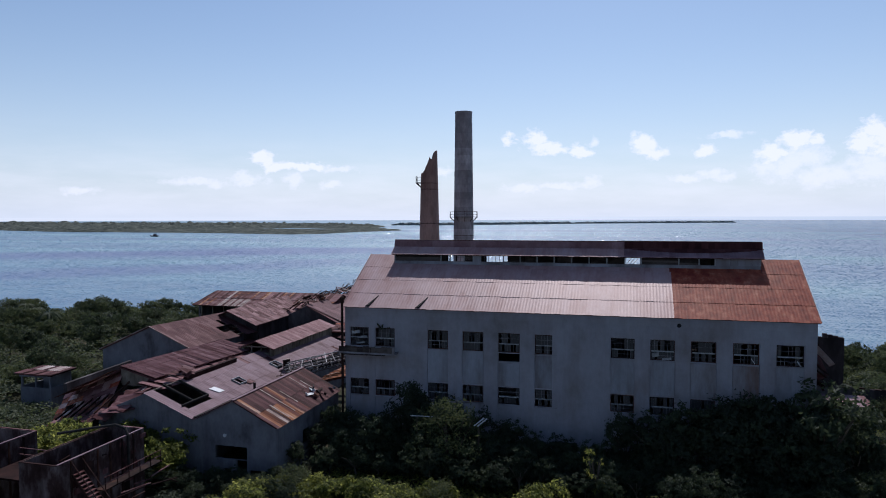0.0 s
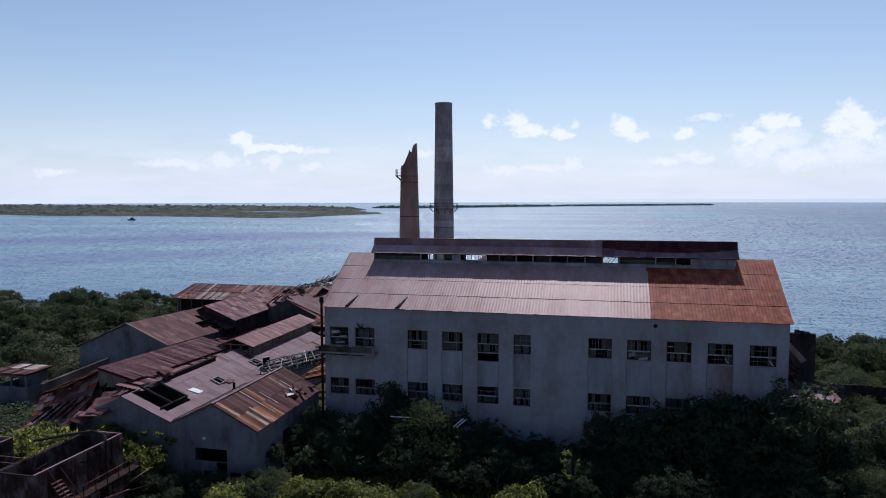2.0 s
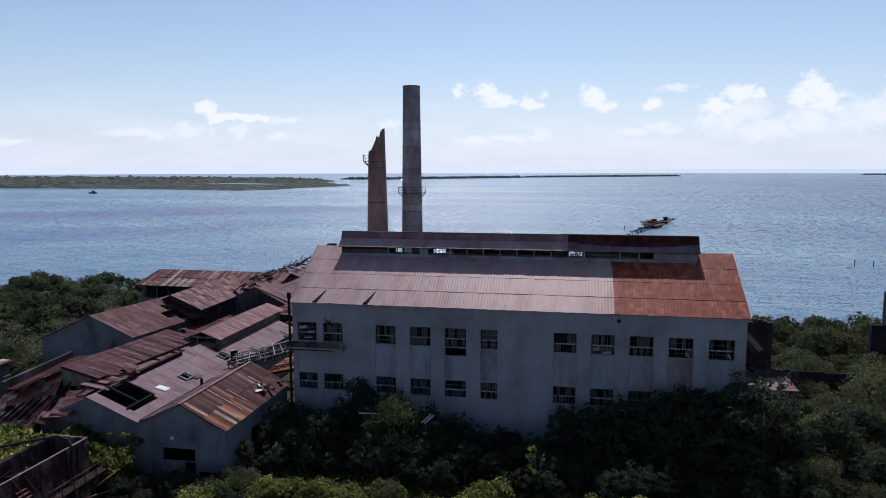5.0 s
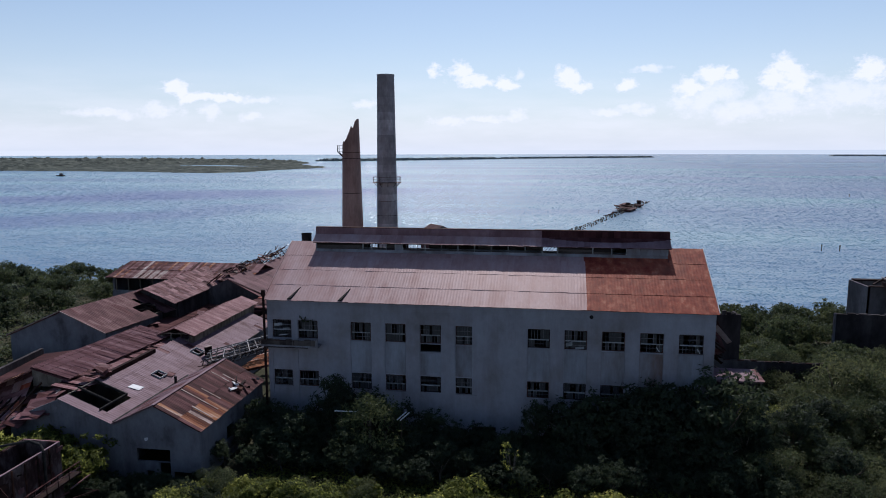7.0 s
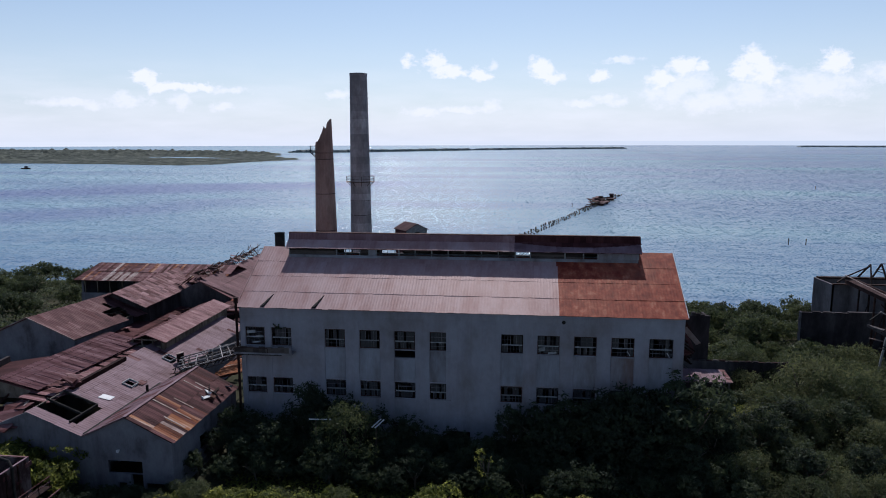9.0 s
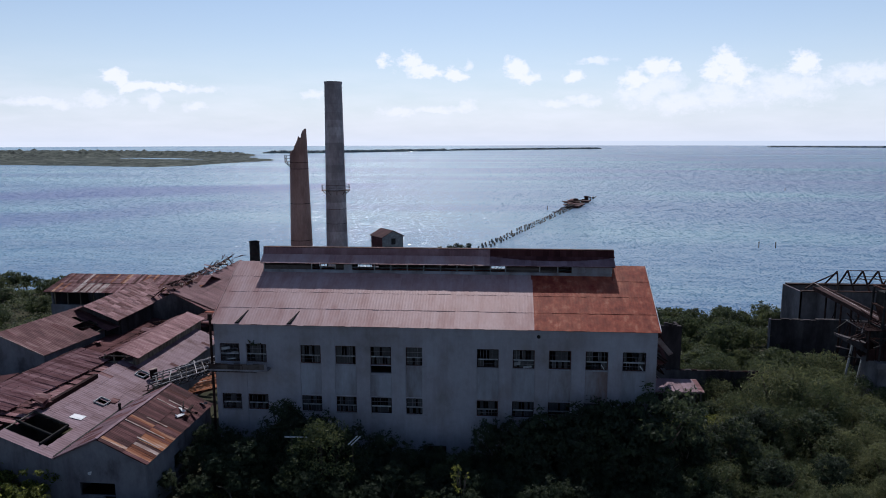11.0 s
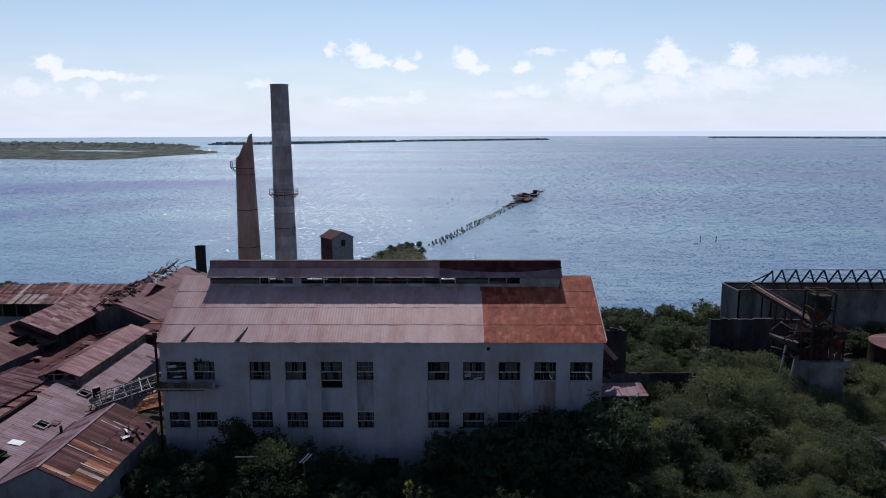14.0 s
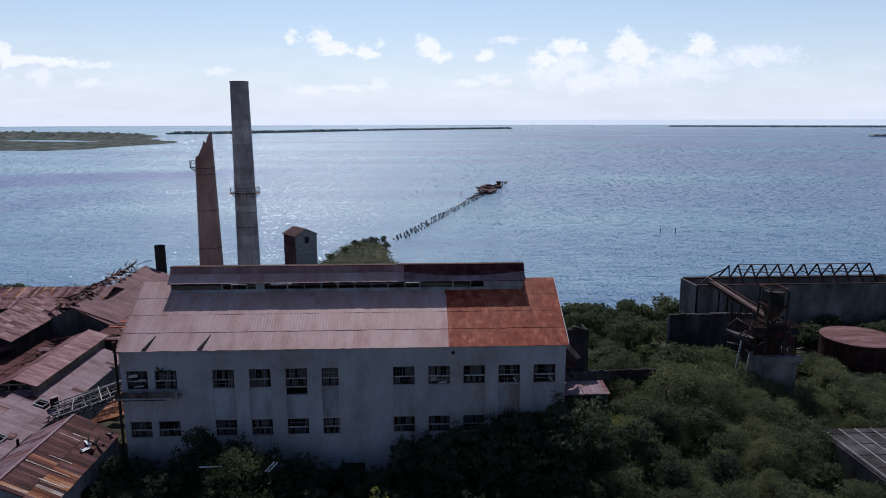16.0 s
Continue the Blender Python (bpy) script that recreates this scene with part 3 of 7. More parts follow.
def island(name, pts, depth, height, seed, label, taper=8, lagoon=None, rows=13):
    """A low wooded island: a shore along pts, running back by depth, with an uneven canopy; lagoon: centre, half sizes."""
    rng = random.Random(seed)
    s = Shape()
    line = []
    for (ax, ay), (bx, by) in zip(pts, pts[1:]):
        n = max(2, int(math.hypot(bx - ax, by - ay) / 4.5))
        line += [(ax + (bx - ax) * k / n, ay + (by - ay) * k / n) for k in range(n)]
    line.append(pts[-1])
    n = len(line)
    for r in range(rows):
        q = (r / (rows - 1)) ** 1.8
        for k, (x, y) in enumerate(line):
            edge = min(1.0, (k + 0.5) / 8, (n - 0.5 - k) / taper)
            h = height * min(1.0, 0.4 + edge) * (0.45 + 0.75 * rng.random() ** 2 + 0.3 * noise.noise((x * 0.03, y * 0.03, seed + r)))
            yy = y + (3.0 * r if r < 2 else 0) + depth * edge * q + rng.uniform(-2, 2)
            if lagoon:
                d = ((x - lagoon[0]) / lagoon[2]) ** 2 + ((yy - lagoon[1] - 0.18 * (lagoon[0] - x)) / lagoon[3]) ** 2 + 0.35 * noise.noise((x * 0.012, yy * 0.012, 2.0))
                h = -1.5 if d < 1 else h * min(1.0, 0.25 + (d - 1) * 0.35)
            if r in (0, rows - 1):
                h = -0.4
            s.v.append((x + rng.uniform(-1.6, 1.6), yy, SEA + h))
    s.f = [(r * n + c, r * n + c + 1, (r + 1) * n + c + 1, (r + 1) * n + c) for r in range(rows - 1) for c in range(n - 1)]
    return single(name, s, HAZED_WOOD, label, "island", "stuff")




def inside(x, y, ring):
    """Signed distance to a ring of corners, positive inside."""
    best, odd = 1e9, False
    for (ax, ay), (bx, by) in zip(ring, ring[1:] + ring[:1]):
        k = max(0.0, min(1.0, ((x - ax) * (bx - ax) + (y - ay) * (by - ay)) / ((bx - ax) ** 2 + (by - ay) ** 2)))
        best = min(best, math.hypot(x - ax - k * (bx - ax), y - ay - k * (by - ay)))
        if (ay > y) != (by > y) and x < ax + (y - ay) * (bx - ax) / (by - ay):
            odd = not odd
    return best if odd else -best


ISLE = [(-2500, 1560), (-1700, 1190), (-1100, 965), (-900, 892), (-680, 880), (-516, 850), (-436, 815), (-405, 855), (-400, 985), (-372, 1120), (-400, 1190), (-497, 1340), (-600, 1640), (-900, 1960), (-1300, 2080), (-2500, 2300)]
POOLS = [[(-735, 1235), (-756, 1330), (-635, 1300), (-476, 1150), (-569, 1172)], [(-640, 1395), (-600, 1385), (-540, 1330), (-590, 1345)]]


def mangrove_island():
    """Low wooded island with lagoons: an uneven canopy over its outline."""
    rng = random.Random(3)
    s, rows, n = Shape(), 110, 190
    at = {}
    for r in range(rows):
        for c in range(n):
            y = 800 + 1500 * (r / rows) ** 1.5 + rng.uniform(-2.5, 2.5)
            x = -330 - 2150 * (c / n) ** 1.35 + rng.uniform(-3, 3)
            wob = 14 * noise.noise((x * 0.011, y * 0.011, 4.0)) + 5 * noise.noise((x * 0.05, y * 0.05, 7.0))
            d = inside(x, y, ISLE) + wob
            d = min(d, *[-inside(x, y, q) + 6 + wob * 0.6 for q in POOLS])
            if d < -26:
                continue
            h = -0.6 if d < 0 else min(1.0, 0.35 + d / 40) * (((0.9 + 1.3 * rng.random() ** 2) if x > -820 and y < 1440 else (2.4 + 4.4 * rng.random() ** 2)) + 2.0 * max(0.0, noise.noise((x * 0.012, y * 0.012, 1.0))) * (y > 1440) + (5.0 if rng.random() < 0.05 and y > 1440 else 0.0))
            at[r, c] = len(s.v)
            s.v.append((x, y, SEA + h))
    for r in range(rows - 1):
        for c in range(n - 1):
            q = [(r, c), (r, c + 1), (r + 1, c + 1), (r + 1, c)]
            if all(k in at for k in q):
                s.f.append(tuple(at[k] for k in q))
    return single("mangrove_island", s, MANGROVE, "long low mangrove island with a lagoon across the bay", "island", "stuff")


mangrove_island()
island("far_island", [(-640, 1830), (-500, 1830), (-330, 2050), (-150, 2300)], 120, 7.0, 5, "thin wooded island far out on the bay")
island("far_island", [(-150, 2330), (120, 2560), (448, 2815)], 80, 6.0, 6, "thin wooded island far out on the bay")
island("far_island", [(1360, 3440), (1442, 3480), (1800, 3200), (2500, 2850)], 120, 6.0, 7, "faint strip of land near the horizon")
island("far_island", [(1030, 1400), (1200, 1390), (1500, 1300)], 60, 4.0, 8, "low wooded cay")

# ---- mill hall ----
hall = thing("mill_hall", (22, 8.3, GROUND), "long concrete mill hall with rusting tin gable roof and roof monitor", "building")
EAVE, RIDGE_Y, RIDGE_Z, BACK = 12.0, 8.3, 16.8, 16.6
UP_Z = (7.95, 9.82)
LOW_Z = (2.88, 4.52)
COLS = [(0.55, 2.55), (3.3, 5.35), (8.88, 10.93), (12.44, 14.5), (16.0, 18.08), (19.56, 21.65), (26.63, 28.75), (30.15, 32.27), (33.67, 35.8), (37.2, 39.35), (40.75, 42.95)]
LOW = [0, 1, 2, 3, 4, 5, 6, 7, 8, 9, 10]


def front_openings():
    """x0, x1, z0, z1 of every hole in the front wall."""
    holes = []
    for k, (a, b) in enumerate(COLS):
        holes.append((a, b, 7.05 if k == 4 else UP_Z[0], UP_Z[1]))
        if k in LOW:
            holes.append((a, b, *LOW_Z))
    holes.append((21.2, 23.6, GROUND, -0.4))
    return holes


def pierced(x0, x1, z0, z1, y0, y1, holes):
    """A wall in the xz plane with holes through it, out of blocks."""
    s = Shape()
    xs = sorted({x0, x1, *[h[0] for h in holes], *[h[1] for h in holes]})
    for a, b in zip(xs, xs[1:]):
        cuts = sorted((h[2], h[3]) for h in holes if h[0] <= a + 1e-6 and h[1] >= b - 1e-6)
        z = z0
        for c, d in cuts:
            if c > z:
                s.box(a, b, y0, y1, z, c)
            z = d
        if z < z1:
            s.box(a, b, y0, y1, z, z1)
    return s


HOLES = front_openings()
# wall with deeper bays between the two window rows
_bays = [(a - 0.06, b + 0.06, LOW_Z[1] + 0.0, UP_Z[0]) for a, b in COLS[2:]]
_cut = [0.0] + [(COLS[k][1] + COLS[k + 1][0]) / 2 for k in range(10)] + [43.95]
for k, (a, b) in enumerate(zip(_cut, _cut[1:])):
    part("wall_bay", pierced(a, b, GROUND - 1.0, EAVE - 0.02, 0.05, 0.36, [h for h in HOLES if h[0] < b - 0.02 and h[1] > a + 0.02 and h[2] > GROUND] + [(max(a, h[0]), min(b, h[1]), h[2], h[3]) for h in HOLES if h[2] == GROUND and h[0] < b and h[1] > a]), WALL_BLUE, hall, "grey-blue limewashed concrete wall with stains")
_proud = [(a - 0.06, b + 0.06, LOW_Z[0] if k in LOW else LOW_Z[1], UP_Z[1]) for k, (a, b) in enumerate(COLS) if k >= 2] + [(21.2, 23.6, GROUND, -0.4)] + [(0.55, 2.55, LOW_Z[0], UP_Z[1]), (3.3, 5.35, LOW_Z[0], UP_Z[1])]
_edge = [-0.003] + sorted(v for a, b in COLS for v in (a - 0.06, b + 0.06)) + [43.953]
for a, b in zip(_edge[::2], _edge[1::2]):
    part("pilaster", pierced(a, b, GROUND - 1.0, EAVE - 0.9, -0.02, 0.048, [h for h in _proud if h[0] == 21.2 and a < 22 < b]), WALL_BLUE, hall)
part("cornice", Shape().box(-0.003, 43.953, -0.022, 0.048, EAVE - 0.895, EAVE - 0.03), WALL_BLUE, hall)
part("lintel_band", Shape().box(-0.002, 43.952, -0.006, 0.047, UP_Z[1] + 0.12, EAVE - 0.9), WALL_BLUE, hall)
for x in (0.0, 43.61):
    _ends = Shape().box(x, x + 0.34, 0.362, BACK, GROUND - 1, EAVE - 0.02)
    _ends.hexa([(x, 0.3, EAVE - 0.02), (x + 0.34, 0.3, EAVE - 0.02), (x + 0.34, BACK, EAVE - 0.02), (x, BACK, EAVE - 0.02), (x, RIDGE_Y - 0.1, RIDGE_Z - 0.25), (x + 0.34, RIDGE_Y - 0.1, RIDGE_Z - 0.25), (x + 0.34, RIDGE_Y + 0.1, RIDGE_Z - 0.25), (x, RIDGE_Y + 0.1, RIDGE_Z - 0.25)])
    part("gable_wall", _ends, WALL_BLUE, hall)
part("wall_north", pierced(0.342, 43.608, GROUND - 1, EAVE - 0.02, BACK - 0.34, BACK - 0.002, [(0.8, 2.6, 7.0, 9.6), (33.5, 35.4, 8.9, 9.7), (20.2, 21.0, 2.9, 3.6)]), WALL_BLUE, hall)
part("floor_slab", Shape().box(0.36, 43.6, 0.37, BACK - 0.36, 6.2, 6.45), CONCRETE, hall)
part("ground_slab", Shape().box(0.36, 43.6, 0.37, BACK - 0.36, GROUND, GROUND + 0.1), CONCRETE, hall)


def window(parent, a, b, z0, z1, rng, broken=0.3):
    """Steel factory window: frame, transom, glazing bars, panes (some lost)."""
    f = Shape()
    y0, y1 = 0.10, 0.18
    for x in (a, b - 0.07):
        f.box(x, x + 0.07, y0, y1, z0, z1)
    f.box(a + 0.072, b - 0.072, y0, y1, z0, z0 + 0.08).box(a + 0.072, b - 0.072, y0, y1, z1 - 0.07, z1)
    win = part("window", f, IRON, parent, "steel sash window with missing panes")
    mid = z0 + (z1 - z0) * 0.44
    part("transom", Shape().box(a + 0.073, b - 0.073, y0 - 0.04, y1, mid - 0.05, mid + 0.05), SASH, win)
    n = 7
    w = (b - a - 0.146) / n
    for z in (mid - (mid - z0) * 0.5, mid + (z1 - mid) * 0.5):
        if rng.random() < 0.85:
            part("middle_bar", Shape().box(a + 0.073, b - 0.073, y0 + 0.014, y1 - 0.014, z - 0.02, z + 0.02), BAR, win)
    for k in range(1, n):
        x = a + 0.073 + w * k
        if rng.random() < 0.95:
            part("glazing_bar", Shape().box(x - 0.018, x + 0.018, y0 + 0.012, y1 - 0.012, z0 + 0.081, mid - 0.051), BAR, win)
        if rng.random() < 0.95:
            part("glazing_bar", Shape().box(x - 0.018, x + 0.018, y0 + 0.012, y1 - 0.012, mid + 0.051, z1 - 0.071), BAR, win)
    for k in range(n):
        for lo, hi in ((z0 + 0.081, mid - 0.051), (mid + 0.051, z1 - 0.071)):
            if rng.random() > broken:
                x = a + 0.073 + w * k
                part("pane", Shape().box(x + 0.024, x + w - 0.024, 0.135, 0.143, lo, hi), glass, win)
    part("sill", Shape().box(a - 0.04, b + 0.04, -0.035, 0.098, z0 - 0.08, z0 - 0.003), WALL_PANEL, win)
    return win


_r = random.Random(4)
for k, (a, b) in enumerate(COLS):
    window(hall, a, b, UP_Z[0], UP_Z[1], _r, 0.9 if k == 0 else (0.6 if k in (8, 9, 10) else 0.4))
    if k in LOW:
        window(hall, a, b, *LOW_Z, _r, 0.45)
    if k >= 2:
        part("infill_panel", Shape().box(a, b, 0.012, 0.047, LOW_Z[1] + 0.15, (7.0 if k == 4 else UP_Z[0]) - 0.14), WALL_RUSTY if k in (8, 9) else WALL_PANEL, hall)
# the hole's dark inside is painted: a black disc on the wall
part("vent_hole", Shape().tube((32.62, -0.03, 11.22), (32.62, -0.06, 11.22), 0.19, 0.19, 12), BLACK, hall)
# ledge under the first two windows
_l = Shape().box(-0.3, 5.75, -1.1, -0.022, 7.28, 7.45)
part("balcony", _l, WALL_PANEL, hall, "broken concrete balcony slab")
# added dark boards stand in for the shade inside the balcony
for k in range(9):
    part("balcony_board", Shape().box(-0.28 + 0.655 * k, 0.36 + 0.655 * k, -1.07, -1.0, 7.452, 7.98 + 0.05 * ((k * 5) % 3)), DARK_TIMBER, hall, "dark boards standing in for the balcony's shaded inside")
# black plate makes the slab's underside dark
part("balcony_soffit", Shape().hexa([(0.0, -1.0, 7.12), (4.6, -1.0, 7.16), (4.6, -0.1, 7.16), (0.0, -0.1, 7.12), (0.0, -1.0, 7.2), (4.6, -1.0, 7.22), (4.6, -0.1, 7.22), (0.0, -0.1, 7.2)]), BLACK, hall)
# pale pieces added for the daylight that shows through broken windows
for x, z, w, h in ((0.66, 9.1, 0.9, 0.4), (1.65, 8.75, 0.7, 0.25), (1.2, 8.1, 0.9, 0.22), (30.3, 8.2, 0.6, 0.5), (31.2, 7.95, 0.8, 0.3)):
    part("loose_panel", Shape().hexa([(x, 0.07, z), (x + w, 0.07, z + 0.1), (x + w, 0.1, z + 0.1), (x, 0.1, z), (x, 0.07, z + h * 0.7), (x + w, 0.07, z + h), (x + w, 0.1, z + h), (x, 0.1, z + h * 0.7)]), SASH, hall, "pale panel standing in for daylight seen through a window")
for x, z in ((39.0, 8.05), (42.7, 8.02)):
    part("loose_panel", Shape().beam((x, 0.06, z), (x - 0.3, 0.06, z + 0.45), 0.05, 0.07), WHITE_TIN, hall, "pale slat standing in for a streak of daylight")
part("balcony_end", Shape().box(5.45, 5.7, -1.09, -0.97, 7.452, 8.1), WALL_PANEL, hall)
part("balcony_rail", Shape().beam((-0.25, -1.05, 7.95), (3.2, -1.05, 7.9), 0.06, 0.06).beam((3.2, -1.05, 7.45), (3.2, -1.05, 7.9), 0.06, 0.06).beam((-0.2, -1.05, 7.45), (-0.2, -1.05, 8.0), 0.06, 0.06), IRON, hall)
part("downpipe", Shape().tube((-0.28, -0.15, GROUND), (-0.28, -0.15, 12.3), 0.13, 0.13, 10).tube((-0.28, -0.15, 12.3), (-0.28, -0.15, 12.9), 0.24, 0.2, 10), IRON, hall)

# roof: deck, trusses, sheets
SL = (RIDGE_Z - EAVE) / RIDGE_Y
def rise(y):
    """Height of the roof plane at y."""
    return RIDGE_Z - abs(y - RIDGE_Y) * SL


def deck_strip(x0, x1, ya, yb):
    return [(x, y, rise(y) + dz) for dz in (-0.14, -0.03) for x, y in ((x0, ya), (x1, ya), (x1, yb), (x0, yb))]


MX0, MX1, MY, MYB = 3.1, 40.5, 6.8, 9.8
deck, back = Shape(), Shape()
for x0, x1, ya, yb in ((-0.25, MX0, RIDGE_Y, -0.05), (MX0, MX1, MY, -0.05), (MX1, 44.2, RIDGE_Y, -0.05)):
    deck.hexa(deck_strip(x0, x1, ya, yb))
for x0, x1, ya, yb in ((-0.25, MX0, RIDGE_Y, BACK + 0.3), (MX0, MX1, MYB, BACK + 0.3), (MX1, 44.2, RIDGE_Y, BACK + 0.3)):
    back.hexa(deck_strip(x0, x1, ya, yb))
roof = part("roof", deck, TIN_DARK, hall, "tin roof, pale pink with a rust-red end bay")
part("back_slope", back, TIN_RUST, roof)


def main_pick(c, r, rng):
    return TIN_RUST if c >= 54 else TIN_PINK


SHEETS = sheet_field(roof, (-0.25, RIDGE_Y, RIDGE_Z), (44.45, 0, 0), (0, -RIDGE_Y - 0.12, -(RIDGE_Y + 0.12) * SL), main_pick, 4, 0.6, 0, 11, 0.25, 0.3, lambda u, v: v < 0.25 and MX0 < -0.25 + 44.45 * u < MX1, amp=0.005)
sheet_field(roof, (MX0, MY, rise(MY)), (MX1 - MX0, 0, 0), (0, -0.62, -0.62 * SL), lambda c, r, g: TIN_RUST if c >= 48 else TIN_PINK, 1, 0.6, 0, 14, 0.15, 0.2, amp=0.005)
# tears in the eave: black plates paint the dark of the gaps
for x in (2.75, 8.1):
    part("torn_flap", Shape().hexa([(x - 0.5, -0.14, EAVE - 0.02), (x - 0.1, -0.14, EAVE - 0.02), (x + 0.4, 1.5, EAVE + 1.5 * SL + 0.04), (x + 0.34, 1.5, EAVE + 1.5 * SL + 0.04), (x - 0.5, -0.14, EAVE + 0.05), (x - 0.1, -0.14, EAVE + 0.16), (x + 0.4, 1.5, EAVE + 1.5 * SL + 0.1), (x + 0.34, 1.5, EAVE + 1.5 * SL + 0.09)]), BLACK, roof, "torn sheet edge, its dark gap drawn as a black plate")
part("barge_board", Shape().beam((44.22, -0.12, EAVE), (44.22, RIDGE_Y, RIDGE_Z + 0.05), 0.06, 0.16), WHITE_TIN, roof)
part("barge_board", Shape().beam((-0.27, -0.12, EAVE), (-0.27, RIDGE_Y, RIDGE_Z + 0.05), 0.06, 0.16), TIN_PINK, roof)

# monitor along the ridge
MB, ME = EAVE + MY * SL, 17.0
mon = part("monitor_sill", Shape().box(MX0, MX1, MY - 0.06, MY + 0.12, MB - 0.05, MB + 0.32), WALL_PANEL, hall, "weathered timber roof monitor with open louvre bays")
part("monitor_sill", Shape().box(MX0, MX1, MYB - 0.12, MYB + 0.06, MB - 0.05, MB + 0.15), WALL_PANEL, hall)
for x in (MX0, MX1 - 0.12):
    part("monitor_end", Shape().box(x, x + 0.12, MY + 0.122, MYB - 0.122, MB - 0.3, ME + 0.3), WALL_PANEL, mon)
# bays along the monitor: start, end, kind
BAYS = [(MX0, 8.4, "louvre"), (8.4, 9.4, "open"), (9.4, 11.0, "open"), (11.0, 12.0, "louvre"), (12.0, 12.8, "board"), (12.8, 15.3, "open")]
BAYS += [(15.3 + 1.786 * k, 15.3 + 1.786 * (k + 1), "dark") for k in range(7)]
BAYS += [(27.8, 29.4, "sticks"), (29.4, 33.0, "louvre"), (33.0, 34.9, "louvre"), (34.9, 36.4, "black"), (36.4, MX1, "board")]
for x in [b[0] for b in BAYS] + [MX1]:
    part("monitor_post", Shape().box(x - 0.06, x + 0.06, MY - 0.02, MY + 0.1, MB + 0.322, ME + 0.12), SASH, mon)
    # the back row is black, the front row pale
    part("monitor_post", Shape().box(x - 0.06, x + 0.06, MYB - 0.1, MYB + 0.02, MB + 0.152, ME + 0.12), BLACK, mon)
for a, b, kind in BAYS:
    x0, x1 = a + 0.062, b - 0.062
    if kind == "open":
        for j in range(1, int((x1 - x0) / 0.45) + 1):
            x = x0 + (x1 - x0) * j / (int((x1 - x0) / 0.45) + 1)
            part("glazing_bar", Shape().box(x - 0.018, x + 0.018, MY + 0.03, MY + 0.06, MB + 0.322, ME + 0.1), BAR, mon)
        continue
    if kind == "sticks":
        for j in range(3):
            part("broken_slat", Shape().beam((x0 + 0.1 + 0.3 * j, MY + 0.05, MB + 0.33), (x0 + 0.7 + 0.35 * j, MY + 0.05, ME + 0.05), 0.04, 0.04), TIMBER, mon)
        continue
    if kind == "board":
        n = max(1, round((x1 - x0) / 0.7))
        for j in range(n):
            part("monitor_board", Shape().box(x0 + (x1 - x0) * j / n + 0.01, x0 + (x1 - x0) * (j + 1) / n - 0.01, MY + 0.004 * (j % 3), MY + 0.06, MB + 0.322, ME + 0.1), WALL_PANEL, mon)
    elif kind == "louvre":
        for j in range(4):
            z = MB + 0.35 + j * 0.205
            part("louvre", Shape().hexa([(x0, MY - 0.01, z), (x1, MY - 0.01, z), (x1, MY + 0.02, z), (x0, MY + 0.02, z), (x0, MY + 0.06, z + 0.19), (x1, MY + 0.06, z + 0.19), (x1, MY + 0.09, z + 0.19), (x0, MY + 0.09, z + 0.19)]), DARK_TIMBER, mon)
    elif kind == "dark":
        part("lower_board", Shape().box(x0, x1, MY + 0.02, MY + 0.06, MB + 0.322, MB + 0.40), DARK_TIMBER, mon)
    # dark colour of these boards gives the bay its unlit inside
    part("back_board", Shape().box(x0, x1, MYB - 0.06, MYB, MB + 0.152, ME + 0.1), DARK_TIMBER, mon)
# eave, foot of the steep band, top of the band
M_EAVE, M_BREAK, M_TOP = (6.5, 17.0), (7.6, 17.76), (7.8, 18.5)
md = Shape()
prof = [M_EAVE, M_BREAK, M_TOP, (8.8, 18.5), (9.0, 17.76), (10.1, 17.0)]
for (ya, za), (yb, zb) in zip(prof, prof[1:]):
    md.hexa([(MX0 - 0.3, ya, za - 0.08), (MX1 + 0.3, ya, za - 0.08), (MX1 + 0.3, yb, zb - 0.08), (MX0 - 0.3, yb, zb - 0.08), (MX0 - 0.3, ya, za), (MX1 + 0.3, ya, za), (MX1 + 0.3, yb, zb), (MX0 - 0.3, yb, zb)])
mroof = part("monitor_roof", md, TIN_DARK, hall, "rusty ridge roof of the monitor")
sheet_field(mroof, (MX0 - 0.3, *M_TOP), (MX1 - MX0 + 0.6, 0, 0), (0, M_BREAK[0] - M_TOP[0], M_BREAK[1] - M_TOP[1]), lambda c, r, g: TIN_MAROON if c > 39 else TIN_BAND, 1, 0.62, 0, 12, 0.3, 0.2)
sheet_field(mroof, (MX0 - 0.3, *M_BREAK), (MX1 - MX0 + 0.6, 0, 0), (0, M_EAVE[0] - M_BREAK[0], M_EAVE[1] - M_BREAK[1]), lambda c, r, g: TIN_PALE if c > 39 else TIN_PINK, 1, 0.62, 0, 13, 0.3, 0.3)
# sagging sheets that slid down over the end bays
for k in range(22):
    x = 27.9 + 0.59 * k
    d = 0.55 * math.sin(math.pi * (k + 0.5) / 22) ** 0.7
    part("slipped_sheet", slab((x, M_BREAK[0] + 0.02, M_BREAK[1] + 0.13), (x + 0.62, M_BREAK[0] + 0.02, M_BREAK[1] + 0.13), (x + 0.62, M_BREAK[0] - d, M_BREAK[1] - d * 0.69 + 0.12), (x, M_BREAK[0] - d, M_BREAK[1] - d * 0.69 + 0.12), 0.03), TIN_MAROON, mroof)
part("ridge_cap", Shape().beam((MX0 - 0.35, 8.0, 18.53), (27.0, 8.0, 18.53), 0.5, 0.06).beam((27.0, 8.0, 18.56), (MX1 + 0.3, 8.0, 18.55), 0.5, 0.08), IRON, mroof)


# ---- chimneys ----
def stack_course(r0, r1, z0, z1, mat, n=28):
    return Shape().tube((0, 0, z0), (0, 0, z1), r0, r1, n, False)


